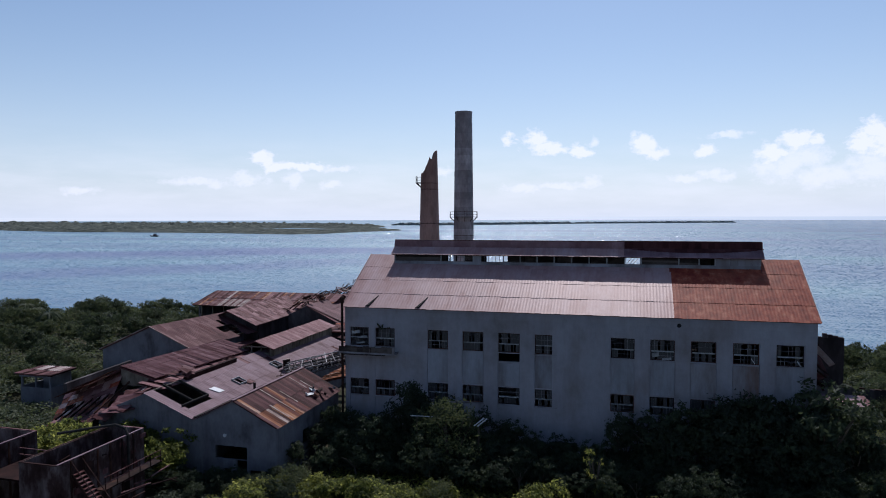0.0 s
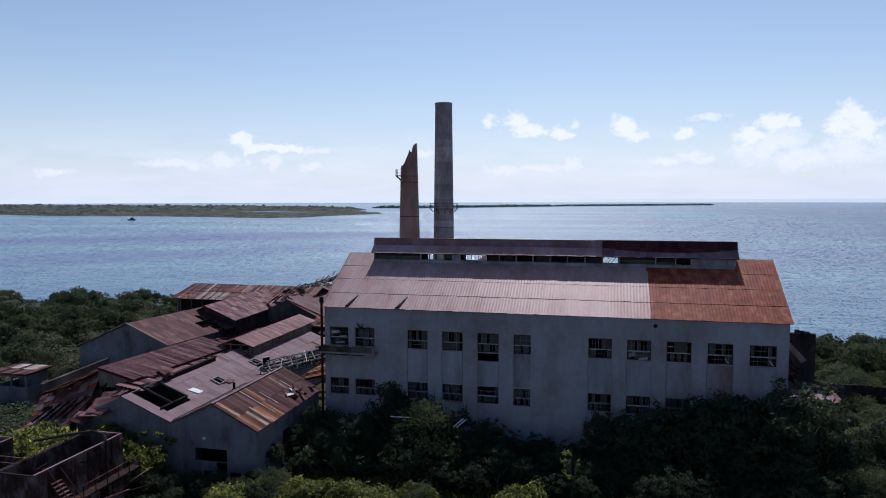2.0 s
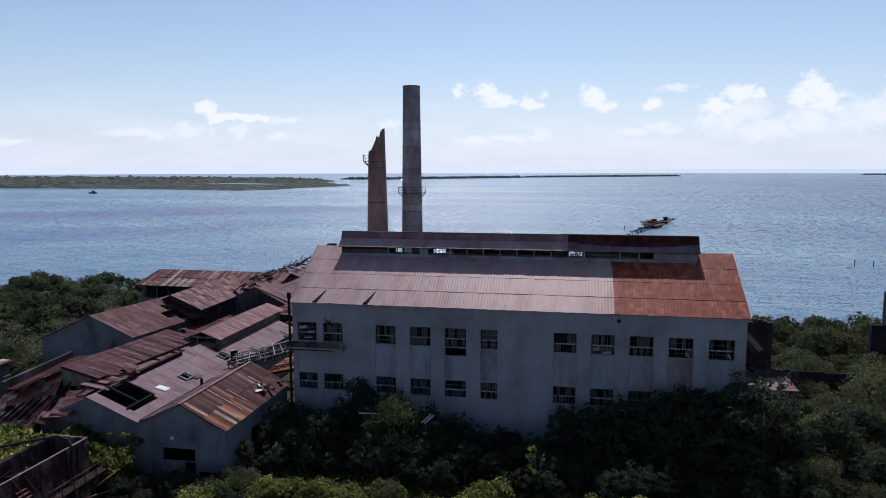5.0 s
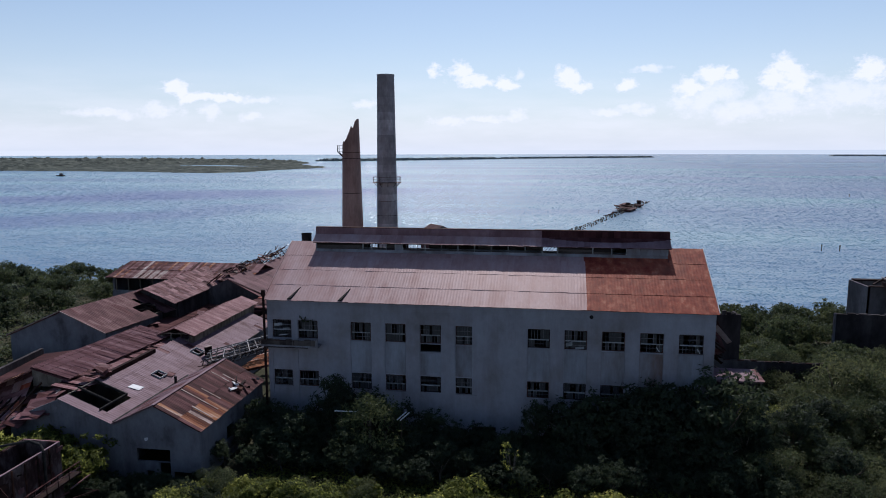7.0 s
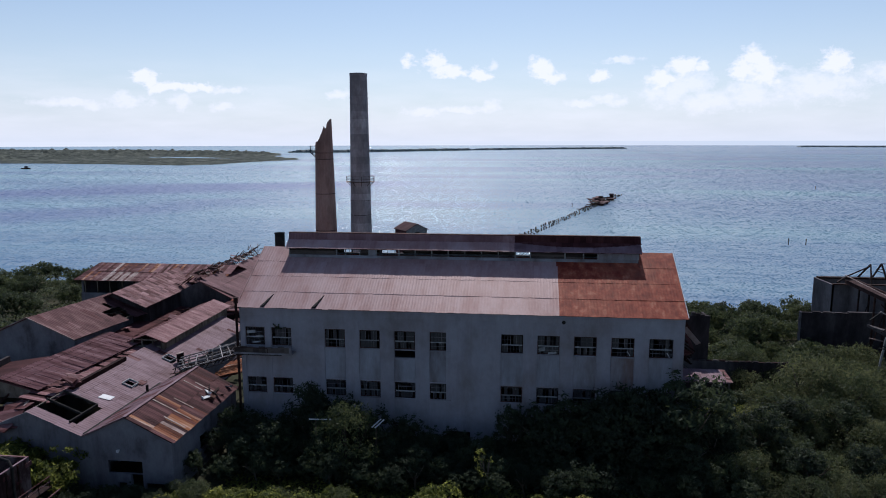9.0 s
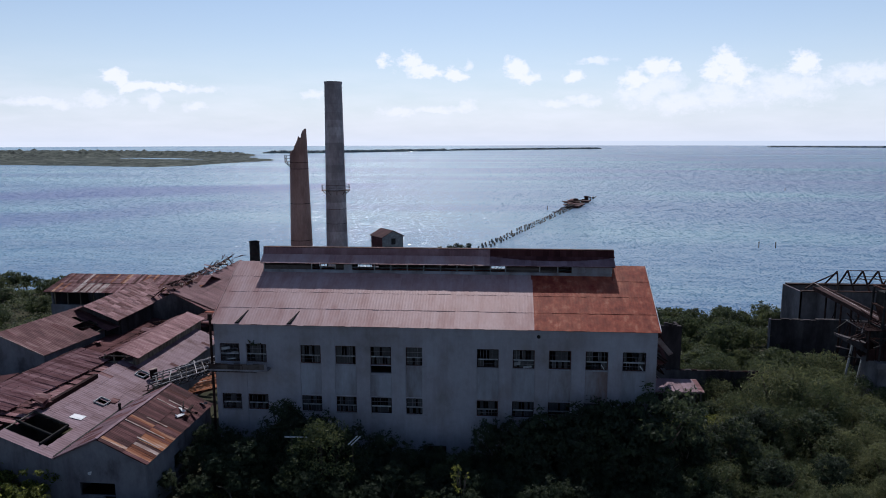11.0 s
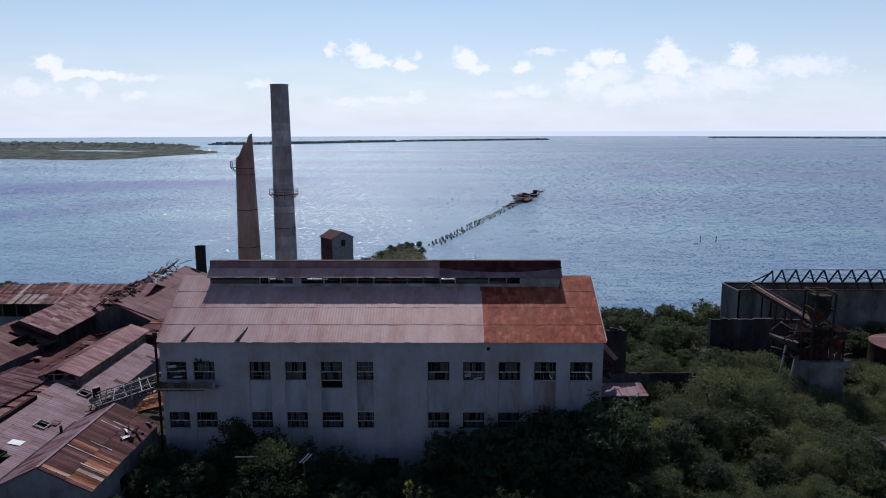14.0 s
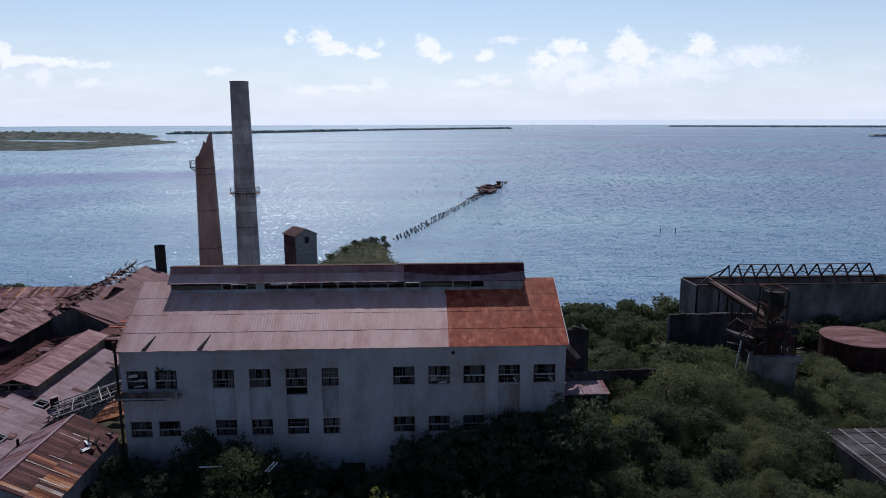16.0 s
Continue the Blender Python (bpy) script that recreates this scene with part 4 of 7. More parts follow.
chim = thing("chimney_stack", (-1.65, 60, -3), "tall tapering grey brick factory chimney with an iron gallery", "chimney")


def chim_r(z):
    return 1.57 + (40.7 - z) * 0.0135


zs = [-3 + k * 1.365 for k in range(33)]
for k, (a, b) in enumerate(zip(zs, zs[1:])):
    s = Shape()
    n = 30
    for z, r in ((a, chim_r(a) - 0.03), (a + 0.04, chim_r(a)), (b - 0.04, chim_r(b)), (b, chim_r(b) - 0.03)):
        s.v += [(-1.65 + r * math.cos(math.tau * j / n), 60 + r * math.sin(math.tau * j / n), z) for j in range(n)]
    s.f = [(q * n + j, q * n + (j + 1) % n, (q + 1) * n + (j + 1) % n, (q + 1) * n + j) for q in range(3) for j in range(n)]
    part("brick_course", s, STACK_GREY, chim)
_top = zs[-1]
part("chimney_cap", Shape().tube((-1.65, 60, _top - 0.5), (-1.65, 60, _top), chim_r(_top) + 0.02, chim_r(_top) + 0.06, 30, False).tube((-1.65, 60, _top), (-1.65, 60, _top - 3), 1.2, 1.2, 24, False), STACK_GREY, chim)
part("flue", Shape().tube((-1.65, 60, _top - 0.2), (-1.65, 60, _top - 0.1), 1.55, 1.55, 24), BLACK, chim)


def gallery(parent, cx, cy, z, r, a0=0.0, a1=math.tau, n=20):
    """Iron walkway round a chimney: platform, brackets, posts, rails."""
    s = Shape()
    for k in range(n):
        a, b = a0 + (a1 - a0) * k / n, a0 + (a1 - a0) * (k + 1) / n
        ring = [(cx + q * math.cos(t), cy + q * math.sin(t)) for q, t in ((r, a), (r + 0.85, a), (r + 0.85, b), (r, b))]
        s.hexa([(x, y, z) for x, y in ring] + [(x, y, z + 0.08) for x, y in ring])
    deck = part("gallery", s, IRON, parent, "rusted iron gallery with railing")
    for k in range(0, n + (a1 - a0 < 6), 2):
        t = a0 + (a1 - a0) * k / n
        o, i = (cx + (r + 0.8) * math.cos(t), cy + (r + 0.8) * math.sin(t)), (cx + r * math.cos(t), cy + r * math.sin(t))
        part("post", Shape().beam((*o, z + 0.08), (*o, z + 1.05), 0.06, 0.06), IRON, deck)
        part("bracket", Shape().beam((*o, z), (*i, z - 0.75), 0.08, 0.08), IRON, deck)
    for h in (0.55, 1.05):
        rail = Shape()
        for k in range(n):
            a, b = a0 + (a1 - a0) * k / n, a0 + (a1 - a0) * (k + 1) / n
            rail.beam((cx + (r + 0.8) * math.cos(a), cy + (r + 0.8) * math.sin(a), z + h), (cx + (r + 0.8) * math.cos(b), cy + (r + 0.8) * math.sin(b), z + h), 0.05, 0.05)
        part("rail", rail, IRON, deck)


gallery(chim, -1.65, 60, 21.0, chim_r(21))
for k in range(10):
    part("iron_band", Shape().tube((-1.65, 60, 17.6 - 0.9 * k - 0.04), (-1.65, 60, 17.6 - 0.9 * k + 0.04), chim_r(17.6 - 0.9 * k) + 0.025, chim_r(17.6 - 0.9 * k) + 0.025, 30, False), IRON, chim) if k in (0, 3) else None
part("ladder", Shape().box(-0.35, -0.3, 59.2, 59.26, -3, 40.5).box(-0.35, -0.3, 59.6, 59.66, -3, 40.5), IRON, chim)

broken = thing("broken_chimney", (-3.9, 44, -3), "broken reddish brick chimney with a jagged top and iron gallery", "chimney")


def brok_r(z):
    return 1.44 + (26.7 - z) * 0.024


s = Shape()
n = 40
rows = [-3 + k * 1.45 for k in range(22)]
_rng = random.Random(8)
tops = []
for j in range(n):
    t = math.tau * j / n
    side = math.cos(t)                      # +1 on the tall side
    k = (side + 1) / 2
    h = 28.3 + 3.1 * max(0.0, min(1.0, (k - 0.2) / 0.55)) ** 1.3 + (0.45 if k > 0.93 else 0) - (0.7 if 0.72 < k < 0.84 else 0) - (0.5 if k < 0.2 and math.sin(t) < 0 else 0) + _rng.uniform(-0.22, 0.22)
    tops.append(h)
for q, z in enumerate(rows):
    for j in range(n):
        t = math.tau * j / n
        zz = min(z, tops[j]) if q < len(rows) - 1 else tops[j]
        r = brok_r(zz)
        s.v.append((-3.7 + r * math.cos(t), 44 + r * math.sin(t), zz))
for j in range(n):
    t = math.tau * j / n
    s.v.append((-3.7 + 1.0 * math.cos(t), 44 + 1.0 * math.sin(t), tops[j] - 0.1))
for j in range(n):
    t = math.tau * j / n
    s.v.append((-3.7 + 1.0 * math.cos(t), 44 + 1.0 * math.sin(t), 24.0))
s.f = [(q * n + j, q * n + (j + 1) % n, (q + 1) * n + (j + 1) % n, (q + 1) * n + j) for q in range(len(rows) + 1) for j in range(n)]
part("shaft", s, STACK_RED, broken)
gallery(broken, -3.7, 44, 26.7, brok_r(26.7), math.radians(120), math.radians(215), 8)
for z in (25.6, 26.6, 20.0, 14.0):
    part("iron_band", Shape().tube((-3.7, 44, z), (-3.7, 44, z + 0.09), brok_r(z) + 0.03, brok_r(z) + 0.03, 30, False), IRON, broken)

SX, SY = -19.7, 65.4
stk = thing("boiler_stack", (SX, SY, -3), "short black sheet-iron boiler stack", "chimney")
part("shaft", Shape().tube((SX, SY, -3), (SX, SY, 10.4), 1.0, 0.97, 22, False).tube((SX, SY, 10.39), (SX, SY, 8.0), 0.88, 0.88, 22, False), BLACK, stk)
part("rim", Shape().tube((SX, SY, 10.25), (SX, SY, 10.45), 1.03, 1.03, 22, False), BLACK, stk)
for z in (2.0, 5.0, 8.0):
    part("seam", Shape().tube((SX, SY, z), (SX, SY, z + 0.1), 1.01, 1.01, 22, False), IRON, stk)


# ---- sheds beside the hall ----
def gable_wall(x0, z0, xr, zr, x1, z1, y, base, holes=(), th=0.25):
    """Gable wall across x with rectangular holes (x0, x1, z0, z1) below the eaves."""
    s = Shape()
    eave = min(z0, z1) - 0.02
    xs = sorted({x0, x1, *[h[0] for h in holes], *[h[1] for h in holes]})
    for a, b in zip(xs, xs[1:]):
        z = base
        for h in sorted(holes, key=lambda q: q[2]):
            if h[0] <= a + 1e-6 and h[1] >= b - 1e-6:
                if h[2] > z:
                    s.box(a, b, y, y + th, z, h[2])
                z = h[3]
        s.box(a, b, y, y + th, z, eave)
    k = len(s.v)
    top = [(x0, eave), (x1, eave), (x1, z1), (xr, zr), (x0, z0)]
    s.v += [(x, y, z) for x, z in top] + [(x, y + th, z) for x, z in top]
    s.f += [tuple(k + i for i in (4, 3, 2, 1, 0)), tuple(k + 5 + i for i in range(5))]
    s.f += [(k + i, k + (i + 1) % 5, k + 5 + (i + 1) % 5, k + 5 + i) for i in range(5)]
    return s


YF, YB1 = -12.0, 24.0
VAL, AP1, LOWL = (-9.65, 2.9), (-14.85, 4.95), (-20.0, 2.8)
AP2, EV2 = (-5.5, 4.9), (-1.3, 2.8)

# pale roofed shed
shed = thing("workshop_shed", (-14, 6, GROUND), "long workshop shed with pale tin roof, holes and a missing bay", "building")
part("wall", gable_wall(-20.0, 2.7, AP1[0], AP1[1] - 0.08, VAL[0], VAL[1] - 0.08, YF, GROUND - 0.6, [(-12.3, -11.6, -1.9, 0.0)]), WALL_SHED, shed, "stained limewashed gable wall")
part("wall", Shape().box(-10.0, -9.7, YF + 0.26, YB1, GROUND - 0.6, 2.7), WALL_SHED, shed)
part("wall", Shape().box(-20.0, -19.75, YF + 0.26, -7, GROUND - 0.6, 2.6).box(-20.0, -19.75, -6.9, YB1, GROUND - 0.6, 2.6), WALL_SHED, shed)
part("wall", gable_wall(-20.0, 2.7, AP1[0], AP1[1] - 0.08, VAL[0], VAL[1] - 0.08, YB1, GROUND - 0.6), WALL_SHED, shed)


def pale_hole(u, v):
    y, x = YF - 0.2 + (YB1 - YF + 0.2) * u, AP1[0] + (VAL[0] - AP1[0]) * v
    holes = ((-11.0, -7.3, -14.6, -11.5), (-1.9, -0.7, -12.0, -11.1), (6.2, 7.4, -12.1, -11.2))
    return any(a < y < b and c < x < d for a, b, c, d in holes)


dk = Shape()
for k in range(19):
    y = YF + 0.3 + k * 1.95
    if -11.2 < y < -7.2:
        continue
    dk.beam((AP1[0], y, AP1[1] - 0.16), (VAL[0], y, VAL[1] - 0.16), 0.09, 0.14)
for k in range(5):
    q = k / 4
    dk.beam((AP1[0] + (VAL[0] - AP1[0]) * q, YF + 0.3 if k in (0, 3, 4) else -7.2, AP1[1] - 0.06 + (VAL[1] - AP1[1]) * q), (AP1[0] + (VAL[0] - AP1[0]) * q, YB1, AP1[1] - 0.06 + (VAL[1] - AP1[1]) * q), 0.08, 0.08)
proof = part("rafter_frame", dk, TIMBER, shed, "roof timbers showing through the holes")


def pale_pick(c, r, rng):
    return TIN_BROWN if rng.random() < 0.03 else TIN_PALE


sheet_field(proof, (AP1[0], YF - 0.2, AP1[1]), (0, YB1 - YF + 0.2, 0), (VAL[0] - AP1[0] - 0.05, 0, VAL[1] - AP1[1] - 0.02), pale_pick, 4, 0.62, 0.004, 21, 0.3, 0.4, pale_hole)
part("loose_sheet", slab((-12.2, -5.9, 3.99), (-11.2, -5.6, 3.6), (-11.2, -4.7, 3.6), (-12.2, -5.0, 3.99), 0.02), WHITE_TIN, shed, "bright translucent roof sheet")
part("loose_sheet", slab((-11.25, -1.0, 3.66), (-10.6, -0.8, 3.4), (-10.6, 0.2, 3.4), (-11.25, 0.0, 3.66), 0.03), TIN_BROWN, shed)
part("parapet", Shape().box(-14.75, -14.35, -6.4, 2.6, 4.6, 5.25), IRON_RED, shed, "red-painted parapet beam")
part("flue", Shape().tube((-9.7, -1.5, 2.7), (-9.7, -1.5, 3.7), 0.14, 0.14, 10), BLACK, shed)
for p, q in (((-14.7, -7.2, 5.0), (-11.4, -7.2, 3.75)), ((-11.45, -11.2, 3.75), (-11.45, -7.1, 3.75)), ((-15.0, -9.2, 5.0), (-11.5, -9.2, 3.6))):
    part('trimmer', Shape().beam(p, q, 0.12, 0.2), BLACK, shed)
for x, y in ((-11.6, -1.35), (-11.75, 6.8)):
    z = AP1[1] + (VAL[1] - AP1[1]) * (x - AP1[0]) / (VAL[0] - AP1[0])
    for p, q in (((-0.5, -0.65), (0.5, -0.65)), ((0.5, -0.65), (0.5, 0.65)), ((0.5, 0.65), (-0.5, 0.65)), ((-0.5, 0.65), (-0.5, -0.65))):
        part('hatch_curb', Shape().beam((x + p[0], y + p[1], z - 0.394 * p[0] + 0.1), (x + q[0], y + q[1], z - 0.394 * q[0] + 0.1), 0.09, 0.16), SASH, shed)
# wreckage on the roof over the missing bay
for k in range(7):
    q = random.Random(30 + k)
    x, y = -15.2 + q.uniform(-0.9, 0.6), -7.0 + q.uniform(-1.0, 1.2)
    part("wrecked_sheet", slab((x, y, 5.3 + q.random()), (x + 1.0, y + 0.2, 5.0 + q.random() * 0.6), (x + 1.1, y + 1.1, 4.9 + q.random()), (x + 0.1, y + 1.2, 5.4 + q.random() * 0.5), 0.03), TIN_BROWN, shed)

# clerestory on the pale roof
cl = thing("roof_clerestory", (-15, 17, 4.3), "long low roof lantern with rusty gabled tin roof", "roof lantern")
part("wall", Shape().box(-13.35, -13.15, 8.2, 25.5, 4.0, 5.35), TIMBER, cl, "dark boarded side")
part("wall", Shape().box(-17.2, -17.0, 8.2, 25.5, 3.8, 5.35), TIMBER, cl)
for x in (-17.0, -15.9, -14.6, -13.5):
    part("post", Shape().box(x, x + 0.14, 8.2, 8.34, 4.0, 5.6), TIMBER, cl)
part("header", Shape().box(-16.9, -13.4, 8.22, 8.32, 5.35, 5.5).box(-16.9, -13.4, 8.22, 8.32, 4.2, 4.75), TIMBER, cl)
c_roof = part("roof", slab((-15.2, 7.9, 6.15), (-15.2, 25.8, 6.15), (-12.9, 25.8, 5.3), (-12.9, 7.9, 5.3)), TIN_DARK, cl)
part("roof", slab((-15.2, 7.9, 6.15), (-15.2, 25.8, 6.15), (-17.5, 25.8, 5.3), (-17.5, 7.9, 5.3)), TIN_BROWN, cl)
sheet_field(c_roof, (-15.2, 7.85, 6.17), (0, 18, 0), (2.4, 0, -0.88), lambda c, r, g: TIN_SLAT, 1, 0.6, 0, 22, 0.5, 0.5)

# rusty shed with the striped gable roof
red = thing("striped_roof_shed", (-5.5, -5, GROUND), "gabled shed with rust-striped patchwork tin roof", "building")
part("wall", gable_wall(VAL[0] + 0.003, VAL[1] - 0.1, AP2[0], AP2[1] - 0.08, EV2[0] - 0.1, EV2[1] - 0.08, YF - 0.02, GROUND - 0.6, [(-7.5, -4.3, -0.45, 0.75), (-5.4, -4.31, -2.0, -0.46), (-4.1, -1.9, -2.3, -1.25), (-6.7, -5.9, -2.1, -1.3)]), WALL_SHED, red, "limewashed gable wall with a broken opening")
part("side_wall", Shape().box(EV2[0] - 0.35, EV2[0] - 0.1, YF + 0.24, -7.0, GROUND - 0.6, 2.68).box(EV2[0] - 0.35, EV2[0] - 0.1, -7.0, -5.6, GROUND - 0.6, -0.4).box(EV2[0] - 0.35, EV2[0] - 0.1, -7.0, -5.6, 1.0, 2.68).box(EV2[0] - 0.35, EV2[0] - 0.1, -5.6, 1.0, GROUND - 0.6, 2.68), WALL_SHED, red)
part("wall", gable_wall(VAL[0] + 0.003, VAL[1] - 0.1, AP2[0], AP2[1] - 0.08, EV2[0] - 0.1, EV2[1] - 0.08, 1.0, GROUND - 0.6), WALL_SHED, red)
part("bracket_lamp", Shape().tube((-6.35, -12.3, 1.75), (-6.35, -12.02, 1.75), 0.16, 0.05, 12), WHITE_TIN, red, "small white bracket lamp")
rr = part("roof", slab((AP2[0], YF - 0.25, AP2[1] - 0.03), (AP2[0], 1.2, AP2[1] - 0.03), (EV2[0], 1.2, EV2[1] - 0.03), (EV2[0], YF - 0.25, EV2[1] - 0.03), 0.06), TIN_DARK, red, "patchwork of rusted and pale roof sheets")
part("roof", slab((AP2[0], YF - 0.25, AP2[1] - 0.03), (AP2[0], 1.2, AP2[1] - 0.03), (VAL[0], 1.2, VAL[1] + 0.02), (VAL[0], YF - 0.25, VAL[1] + 0.02), 0.06), TIN_PALE, red)


def red_pick(c, r, rng):
    q = rng.random()
    if r == 1 and c < 12 or r == 0 and c < 2:
        return RUST_BRIGHT if q < 0.55 else (WHITE_STRIP if q < 0.68 else (TIN_PATCH if q < 0.8 else TIN_DARK))
    return TIN_DARK if q < 0.93 else TIN_PATCH


RUST_BRIGHT = surface("orange_rusted_tin", [(0.25, (0.076, 0.024, 0.015)), (0.5, (0.184, 0.064, 0.027)), (0.75, (0.248, 0.128, 0.076)), (0.9, (0.320, 0.232, 0.196))], 1.4, (0.2, 2.0, 0.3), 0.75, 0.0, 0.1, 7.0, 0.4, 0.5, 0.3)
WHITE_STRIP = surface("bleached_tin", [(0.25, (0.17, 0.11, 0.095)), (0.55, (0.28, 0.22, 0.205)), (0.8, (0.38, 0.33, 0.31))], 0.8, (1, 1, 1), 0.6, 0.0, 0.1, 7.0, 0.2, 0.3, 0.4)
sheet_field(rr, (AP2[0], YF - 0.3, AP2[1]), (0, 13.6, 0), (EV2[0] - AP2[0] + 0.1, 0, EV2[1] - AP2[1] - 0.05), red_pick, 2, 0.42, 0.0, 23, 1.0, 0.8)
sheet_field(rr, (AP2[0], YF - 0.3, AP2[1]), (0, 13.6, 0), (VAL[0] - AP2[0], 0, VAL[1] - AP2[1] + 0.03), lambda c, r, g: TIN_BROWN if g.random() < 0.25 else TIN_PALE, 2, 0.6, 0.0, 24, 0.6, 0.5)
part("ridge_cap", Shape().beam((AP2[0], YF - 0.3, AP2[1] + 0.07), (AP2[0], 1.2, AP2[1] + 0.07), 0.3, 0.05), TIN_PALE, rr)
for k, (y, q0, q1) in enumerate(((-8.0, 0.05, 0.9), (-6.2, 0.3, 0.75), (-2.6, 0.1, 0.55), (-1.9, 0.3, 0.8), (-9.6, 0.5, 0.97))):
    a, c = Vector((AP2[0], y, AP2[1])), Vector((EV2[0], y + 0.1, EV2[1]))
    part("batten", Shape().beam(a.lerp(c, q0) + Vector((0, 0, 0.09)), a.lerp(c, q1) + Vector((0, 0, 0.09)), 0.13, 0.05), WHITE_STRIP, rr)
# shadow line between the two roofs, built as a black beam
part("valley_gutter", Shape().beam((VAL[0] + 0.25, YF + 0.1, VAL[1] + 0.1), (VAL[0] + 0.25, 1.0, VAL[1] + 0.1), 0.75, 0.12), BLACK, rr, "black strip standing in for the shaded open valley")
for k, (x, y, w, l, a) in enumerate(((-2.6, -2.6, 0.32, 1.3, 40), (-2.3, -3.6, 0.3, 0.9, -30), (-1.7, 0.2, 0.4, 0.7, 70), (-2.2, -1.7, 0.2, 1.7, 5), (-1.8, -2.2, 0.3, 1.5, 60), (-2.9, -1.6, 0.12, 2.1, 25), (-1.9, -3.0, 0.4, 1.0, 10))):
    ob = single("debris_sheet", Shape().box(-w / 2, w / 2, -l / 2, l / 2, 0, 0.04).box(-w / 2, w / 2, -l / 2, -l / 2 + 0.04, 0.04, 0.22), WHITE_TIN if k < 2 else (SASH if k == 2 else IRON), "bent pale metal sheet lying on a rusty roof", "debris", "", "roof debris")
    ob.matrix_basis = pose(x, y, AP2[1] - 0.5 * (x - AP2[0]) + 0.22, 0, 26, a)

# brown raised roof of the neighbouring shed
br = thing("collapsed_shed", (-21, 0, GROUND), "half-collapsed shed with raised brown rusted roof", "building")
A, AL, DN = Vector((-21.3, -7.6, 6.1)), Vector((0.6, 17.2, -0.3)), Vector((4.1, -0.2, -0.95))
bdeck = part("roof", slab(A - Vector((0, 0, .05)), A + AL - Vector((0, 0, .05)), A + AL + DN - Vector((0, 0, .05)), A + DN - Vector((0, 0, .05)), 0.12), TIN_DARK, br, "raised brown corrugated roof")
sheet_field(bdeck, A, AL, DN, lambda c, r, g: TIN_SLAT, 1, 0.36, 0.0, 25, 0.5, 0.5, None, 'roof_sheet', 1, 0.05)
for k in range(3):
    part("roof_batten", Shape().beam(A + DN * (0.16 + 0.26 * k) + Vector((0, 0, 0.07)), A + AL + DN * (0.16 + 0.26 * k) + Vector((0, 0, 0.07)), 0.05, 0.03), TIN_BROWN, br)
part("roof_end", Shape().hexa([(-21.2, -7.5, 4.2), (-17.3, -7.5, 4.2), (-17.3, -7.35, 4.2), (-21.2, -7.35, 4.2), (-21.2, -7.5, 5.9), (-17.3, -7.5, 5.05), (-17.3, -7.35, 5.05), (-21.2, -7.35, 5.9)]), TIMBER, br)
l2 = part("roof", slab((-17.9, -9.2, 4.95), (-16.6, 9.6, 4.5), (-14.8, 9.6, 4.3), (-14.9, -9.2, 4.55), 0.08), TIN_DARK, br)
sheet_field(l2, (-17.9, -9.2, 5.0), (1.2, 18.8, -0.4), (2.9, 0, -0.42), lambda c, r, g: TIN_SLAT if g.random() < 0.6 else TIN_BROWN, 1, 0.6, 0.05, 26, 2.0, 1.5)
l3 = part("roof", slab((-21.3, -8.5, 5.7), (-20.7, 9.5, 5.6), (-28.6, 9.5, 2.4), (-28.4, -4.0, 2.2), 0.1), TIN_DARK, br, "sagging rusted lean-to roof")
sheet_field(l3, (-21.4, -9.0, 5.75), (0.6, 18.5, 0.1), (-6.6, 0.0, -3.0), lambda c, r, g: TIN_BROWN if g.random() < 0.6 else TIN_PATCH, 3, 0.65, 0.08, 27, 2.5, 2.0)
part("wall", Shape().hexa([(-31.6, -4.2, GROUND - 0.5), (-31.2, -4.2, GROUND - 0.5), (-32.8, 8.0, GROUND - 0.5), (-33.2, 8.0, GROUND - 0.5), (-31.6, -4.2, 2.9), (-31.2, -4.2, 2.9), (-32.8, 8.0, 2.9), (-33.2, 8.0, 2.9)]), CONCRETE, br, "long grey parapet wall")
l4 = part("roof", slab((-31.2, -4.0, 2.0), (-32.8, 8.0, 2.2), (-28.6, 9.4, 2.6), (-28.2, -4.0, 2.3), 0.08), TIN_DARK, br)
_q = random.Random(51)
for k in range(96):
    x = _q.uniform(-29.5, -17.0)
    y = _q.uniform(-12.6, -7.4) + (x + 17) * -0.12
    z = 4.6 - (-17.5 - x) * 0.42 + _q.uniform(-0.25, 0.25) - max(0, -9 - y) * 0.3
    a = pose(x, y, z - 0.3, _q.uniform(8, 34), _q.uniform(-26, 2), _q.uniform(-30, 30))
    c = [a @ Vector(p) for p in ((-1.3, -0.5, 0), (1.3, -0.5, 0), (1.3, 0.5, 0), (-1.3, 0.5, 0))]
    part("fallen_sheet", slab(*c, 0.03), (TIN_BROWN, TIN_SLAT, TIN_PATCH, TIN_BROWN, TIN_SLAT, TIN_BROWN, WHITE_STRIP)[k % 7 if k % 14 else 0], br)
# torn front of the roof, hanging down to the yard
sheet_field(l3, (-29.6, -6.0, 2.2), (8.4, -1.0, 3.4), (0.5, -2.5, -2.5), lambda c, r, g: (TIN_SLAT, TIN_PINK, TIN_RUST, TIN_SLAT)[g.randrange(4)], 6, 1.4, 0.04, 52, 4.0, 4.0)
# white slab added as the glint on the torn roof
part("loose_sheet", slab((-23.6, -8.1, 3.15), (-22.6, -8.3, 3.3), (-22.5, -7.7, 3.5), (-23.5, -7.5, 3.4), 0.03), WHITE_TIN, br, "fallen sheet coloured white for a glint")
for k in range(6):
    part("roof_beam", Shape().beam((-20.5 - k * 1.2, -12.0 + 0.3 * k, 2.6 - 0.3 * k), (-20.2 - k * 1.3, -6.5, 5.0 - 0.55 * k), 0.12, 0.14), IRON, br)

